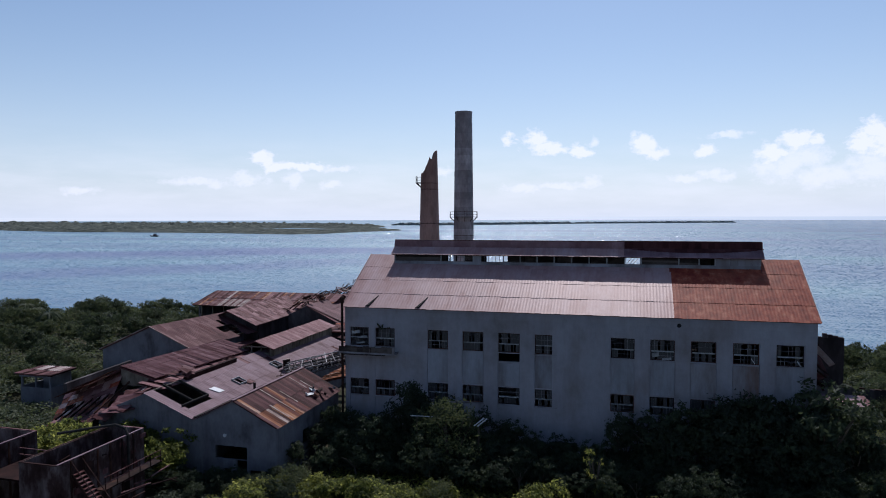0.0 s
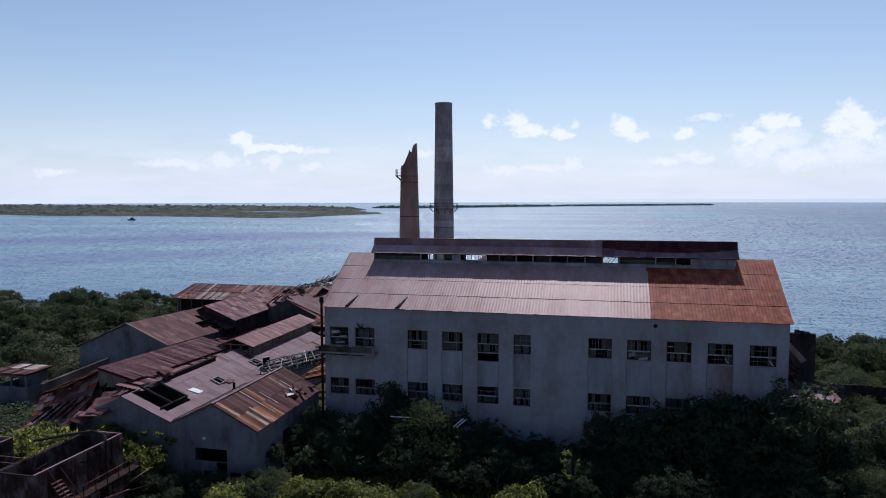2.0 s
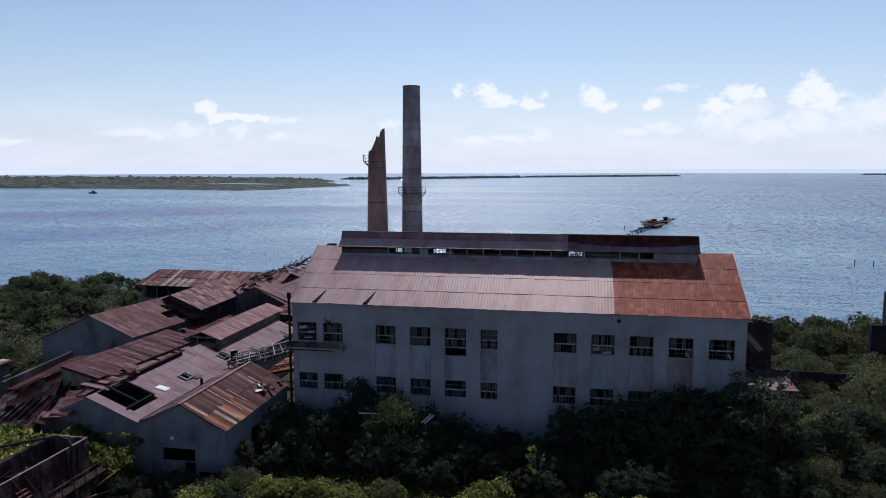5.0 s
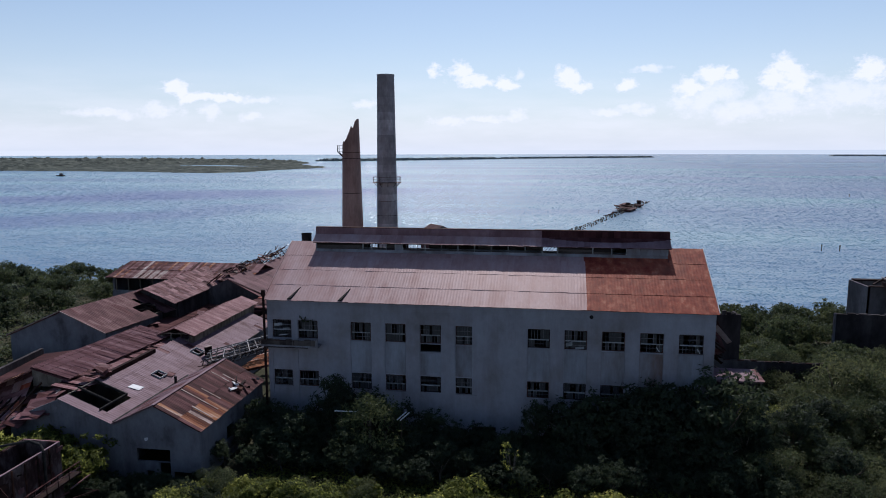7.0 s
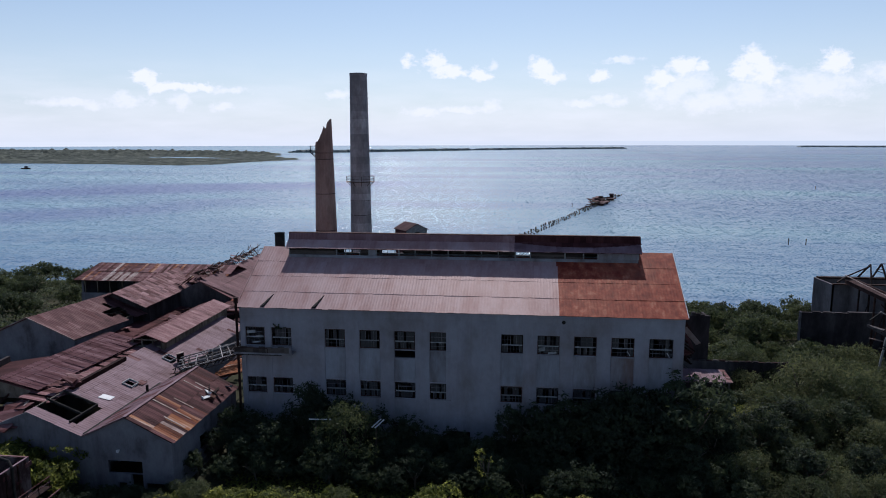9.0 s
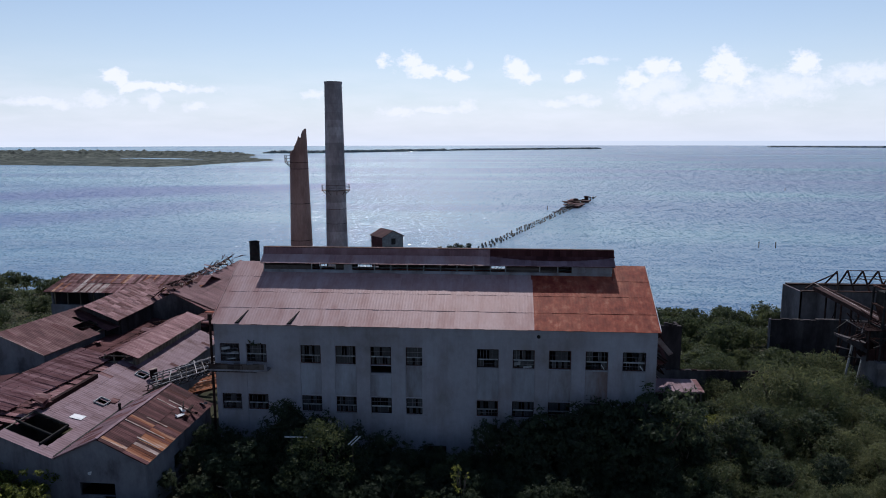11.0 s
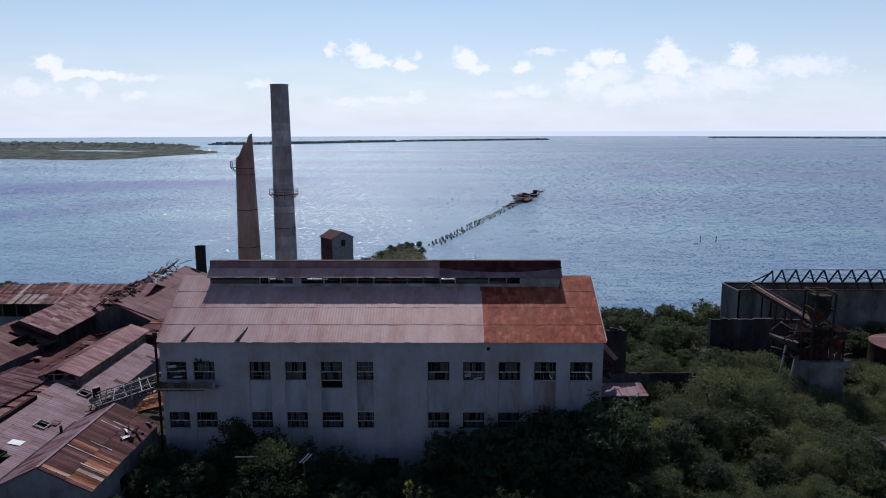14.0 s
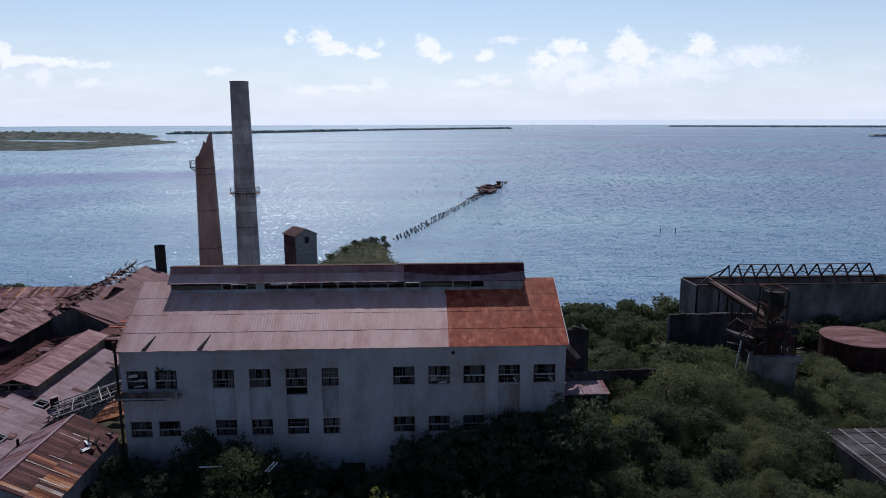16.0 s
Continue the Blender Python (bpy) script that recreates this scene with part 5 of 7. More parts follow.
# older sheds to the rear
rear = thing("rear_shed", (-33, 20, -2.4), "old gabled shed with dark rusted roof and a gaping hole", "building")
part("wall", gable_wall(-41.2, 3.1, -33.6, 6.4, -27.4, 3.8, 12.4, -3.0, [(-39.0, -34.0, -3.0, 0.4)]), WALL_SHED, rear, "grey-blue gable wall")
part("wall", Shape().box(-27.7, -27.4, 12.7, 26.0, -3.0, 3.7), WALL_SHED, rear)


def rear_hole(u, v):
    return (u - 0.72) ** 2 / 0.012 + (v - 0.68) ** 2 / 0.05 + 0.5 * noise.noise((u * 17, v * 11, 2.0)) < 1


ra = part("rafter_frame", Shape().beam((-33.5, 12.5, 6.3), (-31.2, 26, 6.4), 0.14, 0.14), TIMBER, rear)
for p, q in (((-27.4, 12.5, 3.7), (-26.2, 26, 4.2)), ((-30.5, 12.5, 5.05), (-28.6, 26, 5.3))):
    part("purlin", Shape().beam(p, q, 0.14, 0.14), TIMBER, rear)
sheet_field(ra, (-33.6, 12.2, 6.5), (2.3, 14.2, 0.1), (6.2, 0, -2.6), lambda c, r, g: TIN_OXBLOOD if g.random() < 0.93 else TIN_BROWN, 4, 0.65, 0.01, 28, 0.7, 0.6, rear_hole)
part("roof", slab((-33.6, 12.2, 6.47), (-31.3, 26.4, 6.5), (-40.5, 26.4, 3.0), (-41.6, 12.2, 3.0)), TIN_DARK, rear)
part("barge_board", Shape().beam((-33.6, 12.15, 6.55), (-27.3, 12.15, 3.85), 0.08, 0.14).beam((-33.6, 12.15, 6.55), (-41.6, 12.15, 3.1), 0.08, 0.14), WHITE_STRIP, rear)
part("floor", Shape().box(-41, -27.5, 13, 26, -2.9, -2.4), CONCRETE, rear)
_q = random.Random(53)
for k in range(34):
    # sheets and laths sunk into the hole
    a, d = _q.uniform(0, math.tau), _q.uniform(0.1, 1.1)
    x, y = -29.2 + 1.6 * d * math.cos(a), 22.6 + 2.2 * d * math.sin(a)
    a = pose(x, y, 3.6 + 1.0 * d + _q.uniform(-0.3, 0.3), _q.uniform(-35, 35), _q.uniform(-10, 50), _q.uniform(0, 180))
    if k % 3:
        c = [a @ Vector(p) for p in ((-0.9, -0.3, 0), (0.9, -0.3, 0), (0.9, 0.3, 0), (-0.9, 0.3, 0))]
        part("fallen_sheet", slab(*c, 0.03), (TIN_DARK, TIN_BROWN, TIN_MAROON)[k % 3], rear)
    else:
        part("fallen_lath", Shape().beam(a @ Vector((-1.3, 0, 0)), a @ Vector((1.3, 0, 0)), 0.08, 0.08), TIMBER, rear)

rb = thing("rear_shed", (-29, 33, -2.4), "higher rear shed with mottled brown roof and broken side", "building")
r2 = part("roof", slab((-29.6, 24.2, 7.1), (-29.6, 43.5, 7.3), (-24.8, 40.5, 5.25), (-24.8, 25.2, 5.05)), TIN_DARK, rb)
sheet_field(r2, (-29.6, 24.2, 7.15), (0, 19, 0.2), (4.9, 0, -2.05), lambda c, r, g: TIN_SLAT if g.random() < 0.5 else (TIN_BROWN if g.random() < 0.7 else TIN_MAUVE), 5, 0.65, 0.02, 29, 0.8, 0.8)
part("roof", slab((-29.6, 24.2, 7.1), (-29.6, 43.5, 7.3), (-36.0, 43.0, 4.4), (-36.0, 25.0, 4.4)), TIN_DARK, rb)
part("wall", Shape().box(-25.2, -24.95, 25.6, 41.0, -2.8, 5.0), CONCRETE, rb, "dark weathered side boarding")
part("wall", gable_wall(-35.6, 4.3, -29.6, 7.0, -25.0, 5.0, 42.6, -2.8), TIMBER, rb)
part("wall", gable_wall(-35.6, 4.3, -29.6, 7.0, -25.21, 5.0, 25.4, -2.8), CONCRETE, rb)

low = thing("sunken_shed", (-21, 26, -2.4), "low sunken shed with dark red tin roof", "building")
lr = part("roof", slab((-26.6, 14.0, 2.7), (-26.6, 40.0, 2.9), (-17.3, 40.0, 2.0), (-17.3, 10.0, 1.8)), TIN_DARK, low)
sheet_field(lr, (-26.6, 14.0, 2.75), (0, 26.0, 0.2), (9.3, 0, -0.9), lambda c, r, g: TIN_MAROON, 3, 0.8, 0.04, 30, 1.2, 1.2)
part("wall", Shape().box(-24.9, -17.3, 12.5, 12.75, -2.8, 1.6).box(-17.5, -17.3, 12.76, 35, -2.8, 1.7), WALL_SHED, low)

_q = random.Random(54)
for k in range(70):
    x, y = -19.3 + _q.gauss(0, 1.7), _q.uniform(16, 34)
    a = pose(x, y, 2.6 + _q.uniform(0, 0.9), _q.uniform(-30, 40), _q.uniform(-30, 30), _q.uniform(0, 180))
    if k % 4:
        c = [a @ Vector(p) for p in ((-0.9, -0.35, 0), (0.9, -0.35, 0), (0.9, 0.35, 0), (-0.9, 0.35, 0))]
        part("fallen_sheet", slab(*c, 0.03), (TIN_SLAT, TIN_BROWN, TIN_MAROON, TIN_PALE, TIN_DARK)[k % 5], low)
    else:
        part("fallen_beam", Shape().beam(a @ Vector((-1.5, 0, 0)), a @ Vector((1.5, 0, 0)), 0.11, 0.11), IRON, low)

tb = thing("cross_shed", (-34, 42, -2.6), "long rusty roofed shed standing crosswise near the water", "building")
tr = part("roof", slab((-44.8, 44.5, 7.6), (-19.5, 44.5, 7.6), (-20.5, 39.0, 5.7), (-46.0, 39.0, 5.7)), TIN_DARK, tb)
sheet_field(tr, (-44.9, 44.5, 7.65), (25.4, 0, 0), (-0.6, -5.6, -1.95), lambda c, r, g: WHITE_STRIP if (11 <= c <= 20 and r == 1 and c % 3) or c == 10 else (TIN_PATCH if g.random() < 0.25 else (TIN_SLAT if c > 22 and g.random() < 0.6 else TIN_BROWN)), 2, 0.45, 0.02, 31, 0.9, 0.9)
part("roof", slab((-44.8, 44.5, 7.58), (-19.5, 44.5, 7.58), (-19.5, 50.0, 5.7), (-44.8, 50.0, 5.7)), TIN_DARK, tb)
for w in ((-45.2, -37.0, 39.6, 39.85, 3.4), (-30.0, -20.8, 39.6, 39.85, 5.5), (-45.2, -44.9, 39.86, 49.5, 5.5)):
    part("wall", Shape().box(*w[:4], -3.0, w[4]), WALL_SHED, tb)
part("wall", Shape().box(-45.2, -20.8, 49.3, 49.6, -3.0, 5.6), WALL_SHED, tb)
for k in range(7):
    part("post", Shape().box(-44.5 + k * 2.2, -44.3 + k * 2.2, 39.6, 39.8, 3.4, 5.6), TIMBER, tb)

boil = thing("boiler_house", (-17, 46, -2.6), "big dark roofed boiler house with wrecked ridge trusses", "building")
b3 = part("roof", slab((-21.6, 34.4, 6.9), (-21.6, 62.5, 7.1), (-13.6, 62.5, 3.9), (-13.6, 33.0, 3.6)), TIN_DARK, boil)
sheet_field(b3, (-21.6, 34.4, 6.95), (0, 28, 0.2), (8.0, 0, -3.2), lambda c, r, g: TIN_MAUVE, 3, 0.8, 0.0, 32, 0.4, 0.4)
part("wall", gable_wall(-27.5, 4.0, -21.6, 6.8, -13.8, 3.6, 34.5, -2.8), CONCRETE, boil)
part("wall", Shape().box(-14.0, -13.8, 34.8, 62, -2.8, 3.5), WALL_SHED, boil)
sheet_field(b3, (-22.3, 35.2, 7.6), (0, 24, 0.3), (-3.4, 0, -1.7), lambda c, r, g: (TIN_DARK, TIN_BROWN, TIN_PATCH)[g.randrange(3)], 3, 0.8, 0.34, 33, 9.0, 11.0)
_q = random.Random(35)
for k in range(34):
    a = pose(-22.3 + _q.uniform(-1.2, 0.6), 35 + k * 0.75, 7.35 + _q.uniform(-0.3, 0.6), _q.uniform(-20, 20), _q.uniform(-35, 25), _q.uniform(-30, 30))
    c = [a @ Vector(p) for p in ((-0.9, -0.35, 0), (0.9, -0.35, 0), (0.9, 0.35, 0), (-0.9, 0.35, 0))]
    part('twisted_sheet', slab(*c, 0.03), (TIN_DARK, TIN_MAROON, WHITE_STRIP, TIN_BROWN)[k % 4], boil)
for k in range(12):
    y = 35.5 + 2.1 * k
    q = random.Random(70 + k)
    part("truss", Shape().beam((-21.6, y, 6.9), (-22.4, y + q.uniform(-0.3, 0.3), 8.1 + q.uniform(-0.2, 0.4)), 0.12, 0.12).beam((-22.4, y, 8.1), (-27.0, y, 4.6), 0.12, 0.12).beam((-22.4, y, 8.1), (-22.4, y + 2.1, 8.2 + q.uniform(-0.3, 0.3)), 0.1, 0.1).beam((-21.7, y, 7.0), (-22.4, y + 2.0, 8.1), 0.07, 0.07), IRON, boil)
for k in range(14):
    q = random.Random(90 + k)
    p = Vector((-22.2 + q.uniform(-0.8, 0.8), 50 + k * 0.95, 8.0 + q.uniform(-0.3, 0.5)))
    part("twisted_bar", Shape().beam(p, p + Vector((q.uniform(-1, 1), q.uniform(0.6, 2.2), q.uniform(-0.5, 0.9))), 0.09, 0.09), IRON, boil)

link_roof = thing("link_roof", (-10, 34, 0), "rusty lean-to roof between the sheds and the hall", "roof")
lk = part("roof", slab((-16.5, 28.0, 4.3), (-13.9, 46.0, 4.4), (-4.0, 46.0, 3.9), (-4.5, 25.5, 3.7)), TIN_DARK, link_roof)
sheet_field(lk, (-16.3, 27.0, 4.35), (1.5, 18.5, 0.1), (11.0, 0, -0.6), lambda c, r, g: (TIN_RUST, TIN_PATCH, TIN_BROWN, TIN_DARK, TIN_MAROON)[g.randrange(5)], 5, 0.8, 0.16, 34, 7.0, 5.0)
_q = random.Random(36)
for k in range(46):
    a = pose(-9.5 + _q.uniform(-5.5, 5.0), 24 + _q.uniform(-7.5, 18), 4.2 + _q.uniform(-0.4, 0.5), _q.uniform(-14, 14), _q.uniform(-16, 16), _q.uniform(-35, 35))
    c = [a @ Vector(p) for p in ((-1.2, -0.4, 0), (1.2, -0.4, 0), (1.2, 0.4, 0), (-1.2, 0.4, 0))]
    if a.translation.x > -10.5 or a.translation.y > 26:
        part('fallen_sheet', slab(*c, 0.03), (TIN_PATCH, TIN_MAROON, TIN_BROWN, TIN_DARK, TIN_PALE)[k % 5], link_roof)
part("post", Shape().box(-16.2, -16.0, 28.2, 28.4, -2.6, 4.2).box(-4.8, -4.6, 26.0, 26.2, -2.6, 3.6).box(-4.8, -4.6, 45.0, 45.2, -2.6, 3.7), TIMBER, link_roof)
part("wall", Shape().box(-13.9, -4.8, 24.4, 24.6, -2.6, 3.0), WALL_SHED, link_roof)

ln = thing("lean_to_roof", (-3, 6, GROUND), "orange rusted lean-to roof against the hall", "roof")
lnr = part("roof", slab((-0.35, 3.4, 4.0), (-0.35, 12.5, 4.0), (-5.2, 12.5, 2.7), (-5.2, 3.4, 2.7)), TIN_PATCH, ln)
sheet_field(lnr, (-0.35, 3.4, 4.05), (0, 9, 0), (-4.9, 0, -1.3), lambda c, r, g: RUST_BRIGHT, 1, 0.6, 0.0, 35, 0.8, 0.8)
part("post", Shape().box(-5.1, -4.9, 3.5, 3.7, GROUND - 0.5, 2.6).box(-5.1, -4.9, 12.2, 12.4, GROUND - 0.5, 2.6), TIMBER, ln)

# fallen lattice girder leaning between shed and hall
gd = thing("fallen_girder", (-5.5, 6, 3.4), "fallen rusted steel lattice girder lying on the roofs", "girder")
P, Q, WIDE, RISE = Vector((-8.6, 3.2, 3.1)), Vector((-0.7, 7.4, 4.9)), Vector((-1.3, 2.6, 0.5)), Vector((0.2, -0.3, 0.75))
for k in range(5):
    for up in (0, 1):
        a = WIDE * (k / 4) + RISE * up
        h = random.Random(500 + 2 * k + up)
        part("chord", Shape().beam(P + a + Vector((h.uniform(-0.5, 0.3), 0, 0)), Q + a + Vector((h.uniform(-1.2, 0.0), 0, h.uniform(-0.3, 0.1))), 0.11, 0.11), (GIRDER, PIPE_GREY)[up], gd)
for k in range(11):
    a = P.lerp(Q, (k + 0.3) / 11)
    h = random.Random(520 + k)
    part("cross_bar", Shape().beam(a + RISE * 1.06 + Vector((h.uniform(-0.3, 0.3), 0, 0)), a + RISE * 1.06 + WIDE * h.uniform(0.7, 1.05), 0.09, 0.09), (PIPE_GREY, GIRDER, PIPE_GREY)[k % 3], gd)
    part("cross_bar", Shape().beam(a, a + WIDE, 0.09, 0.09), GIRDER, gd)
    part("lattice", Shape().beam(a, a + RISE + (Q - P) * 0.06, 0.07, 0.07), GIRDER, gd)
    part("lattice", Shape().beam(a + WIDE, a + WIDE + RISE - (Q - P) * 0.06, 0.07, 0.07), GIRDER, gd)
_q = random.Random(61)
for k in range(60):
    p = P.lerp(Q, _q.random()) + Vector((_q.uniform(-1.2, 0.8), _q.uniform(-1.2, 2.2), _q.uniform(0, 1.0)))
    part("loose_bar", Shape().beam(p, p + Vector((_q.uniform(-1.6, 1.6), _q.uniform(-1.2, 1.2), _q.uniform(-0.6, 0.8))), 0.08, 0.08), (IRON, BLACK, GIRDER)[k % 3], gd)
dr = thing("rusted_drum", (-10.4, 6.9, 3.3), "dark open steel drum standing on a tin roof", "drum")
part("shell", Shape().tube((-10.4, 6.9, 3.05), (-10.45, 6.9, 4.4), 0.4, 0.42, 14, False), IRON, dr)
part("lid", Shape().tube((-10.45, 6.9, 4.4), (-10.46, 6.9, 4.46), 0.44, 0.44, 14), WHITE_STRIP, dr)


# ---- ruins beyond the hall ----
gal = thing("roofless_gallery", (96, 47, -2.4), "roofless concrete gallery with bare steel roof trusses", "ruin")
part("wall", Shape().box(75.8, 130, 50.0, 50.35, -3.2, 6.5), CONCRETE_PALE, gal, "stained concrete wall")
part("wall", Shape().box(76.4, 130, 45.0, 45.35, -3.2, 6.4), CONCRETE_PALE, gal)
part("wall", Shape().hexa([(75.8, 50.0, -3.2), (76.4, 45.0, -3.2), (76.7, 45.0, -3.2), (76.1, 50.0, -3.2), (75.8, 50.0, 6.5), (76.4, 45.0, 6.4), (76.7, 45.0, 6.4), (76.1, 50.0, 6.5)]), CONCRETE_PALE, gal, "pale end wall")
part("gutter", Shape().box(76.5, 130, 44.85, 45.45, 6.41, 6.55), IRON, gal)
part("wall_plate", Shape().box(76.2, 130, 49.35, 50.4, 6.51, 6.72), IRON, gal)
for k in range(16):
    x = 84.6 + 2.33 * k
    if k >= 11:
        part("truss", Shape().beam((x, 45.2, 6.5), (x + 0.4, 47.6, 7.3 - 0.1 * (k % 3)), 0.16, 0.16).beam((x + 0.4, 47.6, 7.3), (x + 1.2, 50.1, 6.7), 0.16, 0.16), IRON, gal)
        continue
    part("truss", Shape().beam((x, 45.2, 6.5), (x, 47.7, 9.35), 0.2, 0.2).beam((x, 47.7, 9.35), (x, 50.2, 6.6), 0.2, 0.2).beam((x, 46.4, 8.0), (x, 49.1, 8.0), 0.1, 0.1), IRON, gal)
    if k < 10:
        part("purlin", Shape().beam((x, 47.7, 9.355), (x + 2.33, 47.7, 9.355), 0.1, 0.1).beam((x, 46.5, 8.2), (x + 2.33, 46.5, 8.2), 0.07, 0.07).beam((x, 49.0, 8.2), (x + 2.33, 49.0, 8.2), 0.07, 0.07), IRON, gal)
part("truss", Shape().beam((82.2, 45.2, 6.5), (83.0, 47.7, 9.2), 0.2, 0.2).beam((83.0, 47.7, 9.2), (82.4, 50.2, 6.6), 0.2, 0.2), IRON, gal)
part("fallen_truss", Shape().beam((77.5, 46.0, 6.6), (80.0, 48.5, 7.1), 0.2, 0.2).beam((80.0, 48.5, 7.1), (83.0, 47.8, 8.9), 0.18, 0.18), IRON, gal)
for k in range(18):
    part("rafter_stub", Shape().beam((78 + 2.33 * k, 45.5, 6.3), (79.0 + 2.33 * k, 47.0, 5.4), 0.12, 0.12), WHITE_STRIP if k % 3 == 0 else IRON, gal)

nw = thing("ruined_wall", (73, 35, -2.4), "tall dark concrete wall of a gutted store", "ruin")
part("wall", Shape().box(68.0, 82.0, 35.0, 35.35, -3.0, 4.3), CONCRETE, nw)
part("pilaster", Shape().box(67.9, 68.15, 34.7, 35.0, -3.0, 4.5), WALL_SHED, nw)
part("cap_beam", Shape().box(74.5, 79.0, 34.9, 35.4, 4.31, 4.5), CONCRETE, nw)
for k in range(9):
    part("coping_stone", Shape().box(68.2 + 1.5 * k, 69.3 + 1.5 * k, 34.95, 35.38, 4.304, 4.33 + 0.05 * ((k * 7) % 4)), CONCRETE, nw)

tw = thing("conveyor_tower", (75, 18, -2), "rusted steel conveyor tower on a concrete block", "tower")
part("block", Shape().box(73.6, 77.9, 16.6, 20.5, -2.6, 3.4).box(73.2, 78.3, 16.2, 20.9, 3.4, 4.1), CONCRETE_PALE, tw, "cracked concrete machine base")
for x in (73.7, 76.1):
    for y in (17.0, 19.6):
        part("leg", Shape().beam((x, y, 4.1), (x + 0.1, y, 12.6), 0.2, 0.2), BLACK, tw)
for z in (6.2, 8.4, 10.6, 12.8):
    part("brace", Shape().beam((73.7, 17.0, z), (76.1, 17.0, z), 0.14, 0.16).beam((73.7, 19.6, z), (76.1, 19.6, z), 0.14, 0.16).beam((73.7, 17, z), (73.7, 19.6, z), 0.14, 0.16).beam((76.1, 17, z), (76.1, 19.6, z), 0.14, 0.16), IRON, tw)
    part("diagonal", Shape().beam((73.7, 17.0, z - 2.1), (76.1, 17.0, z), 0.09, 0.09).beam((76.1, 17.0, z - 2.1), (73.7, 17.0, z), 0.09, 0.09), IRON, tw)
part("hopper", Shape().hexa([(74.5, 17.8, 8.2), (75.3, 17.8, 8.2), (75.3, 18.8, 8.2), (74.5, 18.8, 8.2), (73.9, 17.2, 10.6), (75.9, 17.2, 10.6), (75.9, 19.4, 10.6), (73.9, 19.4, 10.6)]), IRON, tw, "dark rusted hopper box")
part("cabin_shell", Shape().box(73.85, 75.95, 17.15, 19.45, 4.12, 8.1).box(73.95, 75.85, 17.3, 19.3, 10.7, 12.3), BLACK, tw, "dark sheet-iron cabin")
for k in range(9):
    part("platform_bar", Shape().box(71.8, 78.2, 16.5 + 0.42 * k, 16.62 + 0.42 * k, 7.9, 8.0), IRON_RED, tw)
for k in range(6):
    part("cabin_panel", Shape().box(72.5 + 0.86 * k, 73.2 + 0.86 * k, 16.95, 17.05, 4.2, 5.6 + 0.5 * ((k * 7) % 3)), IRON_RED, tw)
for p, q in (((72.4, 17, 6.9), (77.7, 17, 6.9)), ((72.4, 20, 6.9), (77.7, 20, 6.9)), ((72.4, 17, 4.1), (72.4, 17, 7.9)), ((77.7, 17, 4.1), (77.7, 17, 7.9))):
    part("cabin_frame", Shape().beam(p, q, 0.16, 0.16), IRON, tw)
for k in range(64):
    q = random.Random(130 + k)
    p = Vector((71.4 + q.uniform(0, 6.4), 16.4 + q.uniform(0, 4), 3.6 + q.uniform(0, 5.2)))
    part("loose_bar", Shape().beam(p, p + Vector((q.uniform(-1.8, 1.8), q.uniform(-0.7, 0.7), q.uniform(-1.5, 1.2))), 0.11, 0.11), (IRON_RED, BLACK, IRON, IRON_RED, WHITE_STRIP, BLACK)[k % 6], tw)
for k in range(22):
    q = random.Random(230 + k)
    a = pose(72.6 + q.uniform(0, 5.4), 16.7 + q.uniform(0, 3.4), 4.0 + q.uniform(0, 3.6), q.uniform(20, 110), q.uniform(-40, 40), q.uniform(-40, 40))
    c = [a @ Vector(p) for p in ((-0.7, -0.5, 0), (0.7, -0.5, 0), (0.7, 0.5, 0), (-0.7, 0.5, 0))]
    part("torn_plate", slab(*c, 0.04), (IRON_RED, BLACK, TIN_MAROON)[k % 3], tw)
part("prop", Shape().beam((72.0, 21.5, -2.3), (73.0, 21.5, 5.6), 0.2, 0.2), SASH, tw, "leaning pale prop")
part("prop", Shape().beam((73.3, 21.2, -2.3), (74.3, 21.2, 5.0), 0.18, 0.18), SASH, tw)
part("prop", Shape().beam((74.0, 19.3, -2.3), (74.4, 19.3, 4.6), 0.2, 0.2), SASH, tw)
part("chute", Shape().hexa([(70.8, 20.5, 5.9), (73.6, 18.5, 4.3), (73.6, 20.5, 4.3), (70.8, 22.0, 5.9), (70.8, 20.5, 6.2), (73.6, 18.5, 5.6), (73.6, 20.5, 5.6), (70.8, 22.0, 6.2)]), CONCRETE, tw, "tilted grey chute plate")

cv = thing("conveyor_bridge", (77, 32, 4), "collapsed rusty conveyor bridge sloping to its tower", "conveyor")
P0, P1 = Vector((78.2, 44.8, 7.0)), Vector((75.2, 20.6, 8.0))
for off in (Vector((0, 0, 0)), Vector((1.5, 0.2, 0.1))):
    part("side_girder", Shape().beam(P0 + off, P1 + off, 0.16, 0.55), IRON_RED, cv)
for k in range(14):
    a = P0.lerp(P1, (k + 0.5) / 14)
    part("cross_beam", Shape().beam(a, a + Vector((1.5, 0.2, 0.1)), 0.12, 0.12), IRON, cv)
part("belt_tray", slab(P0 + Vector((0.3, 0, 0.1)), P1 + Vector((0.3, 0, 0.1)), P1 + Vector((1.2, 0, 0.2)), P0 + Vector((1.2, 0, 0.2)), 0.08), IRON_RED, cv)
part("hand_rail", Shape().beam(P0 + Vector((-0.2, 0, 1.0)), P1 + Vector((-0.2, 0, 0.6)), 0.08, 0.08), WHITE_STRIP, cv)
for k in range(3):
    a = P0.lerp(P1, (k + 1) / 4)
    part("trestle", Shape().beam((a.x, a.y, -2.8), a, 0.2, 0.2).beam((a.x + 1.5, a.y, -2.8), a + Vector((1.5, 0.2, 0)), 0.2, 0.2).beam((a.x, a.y, 0), a + Vector((1.5, 0, -2)), 0.1, 0.1), IRON, cv)

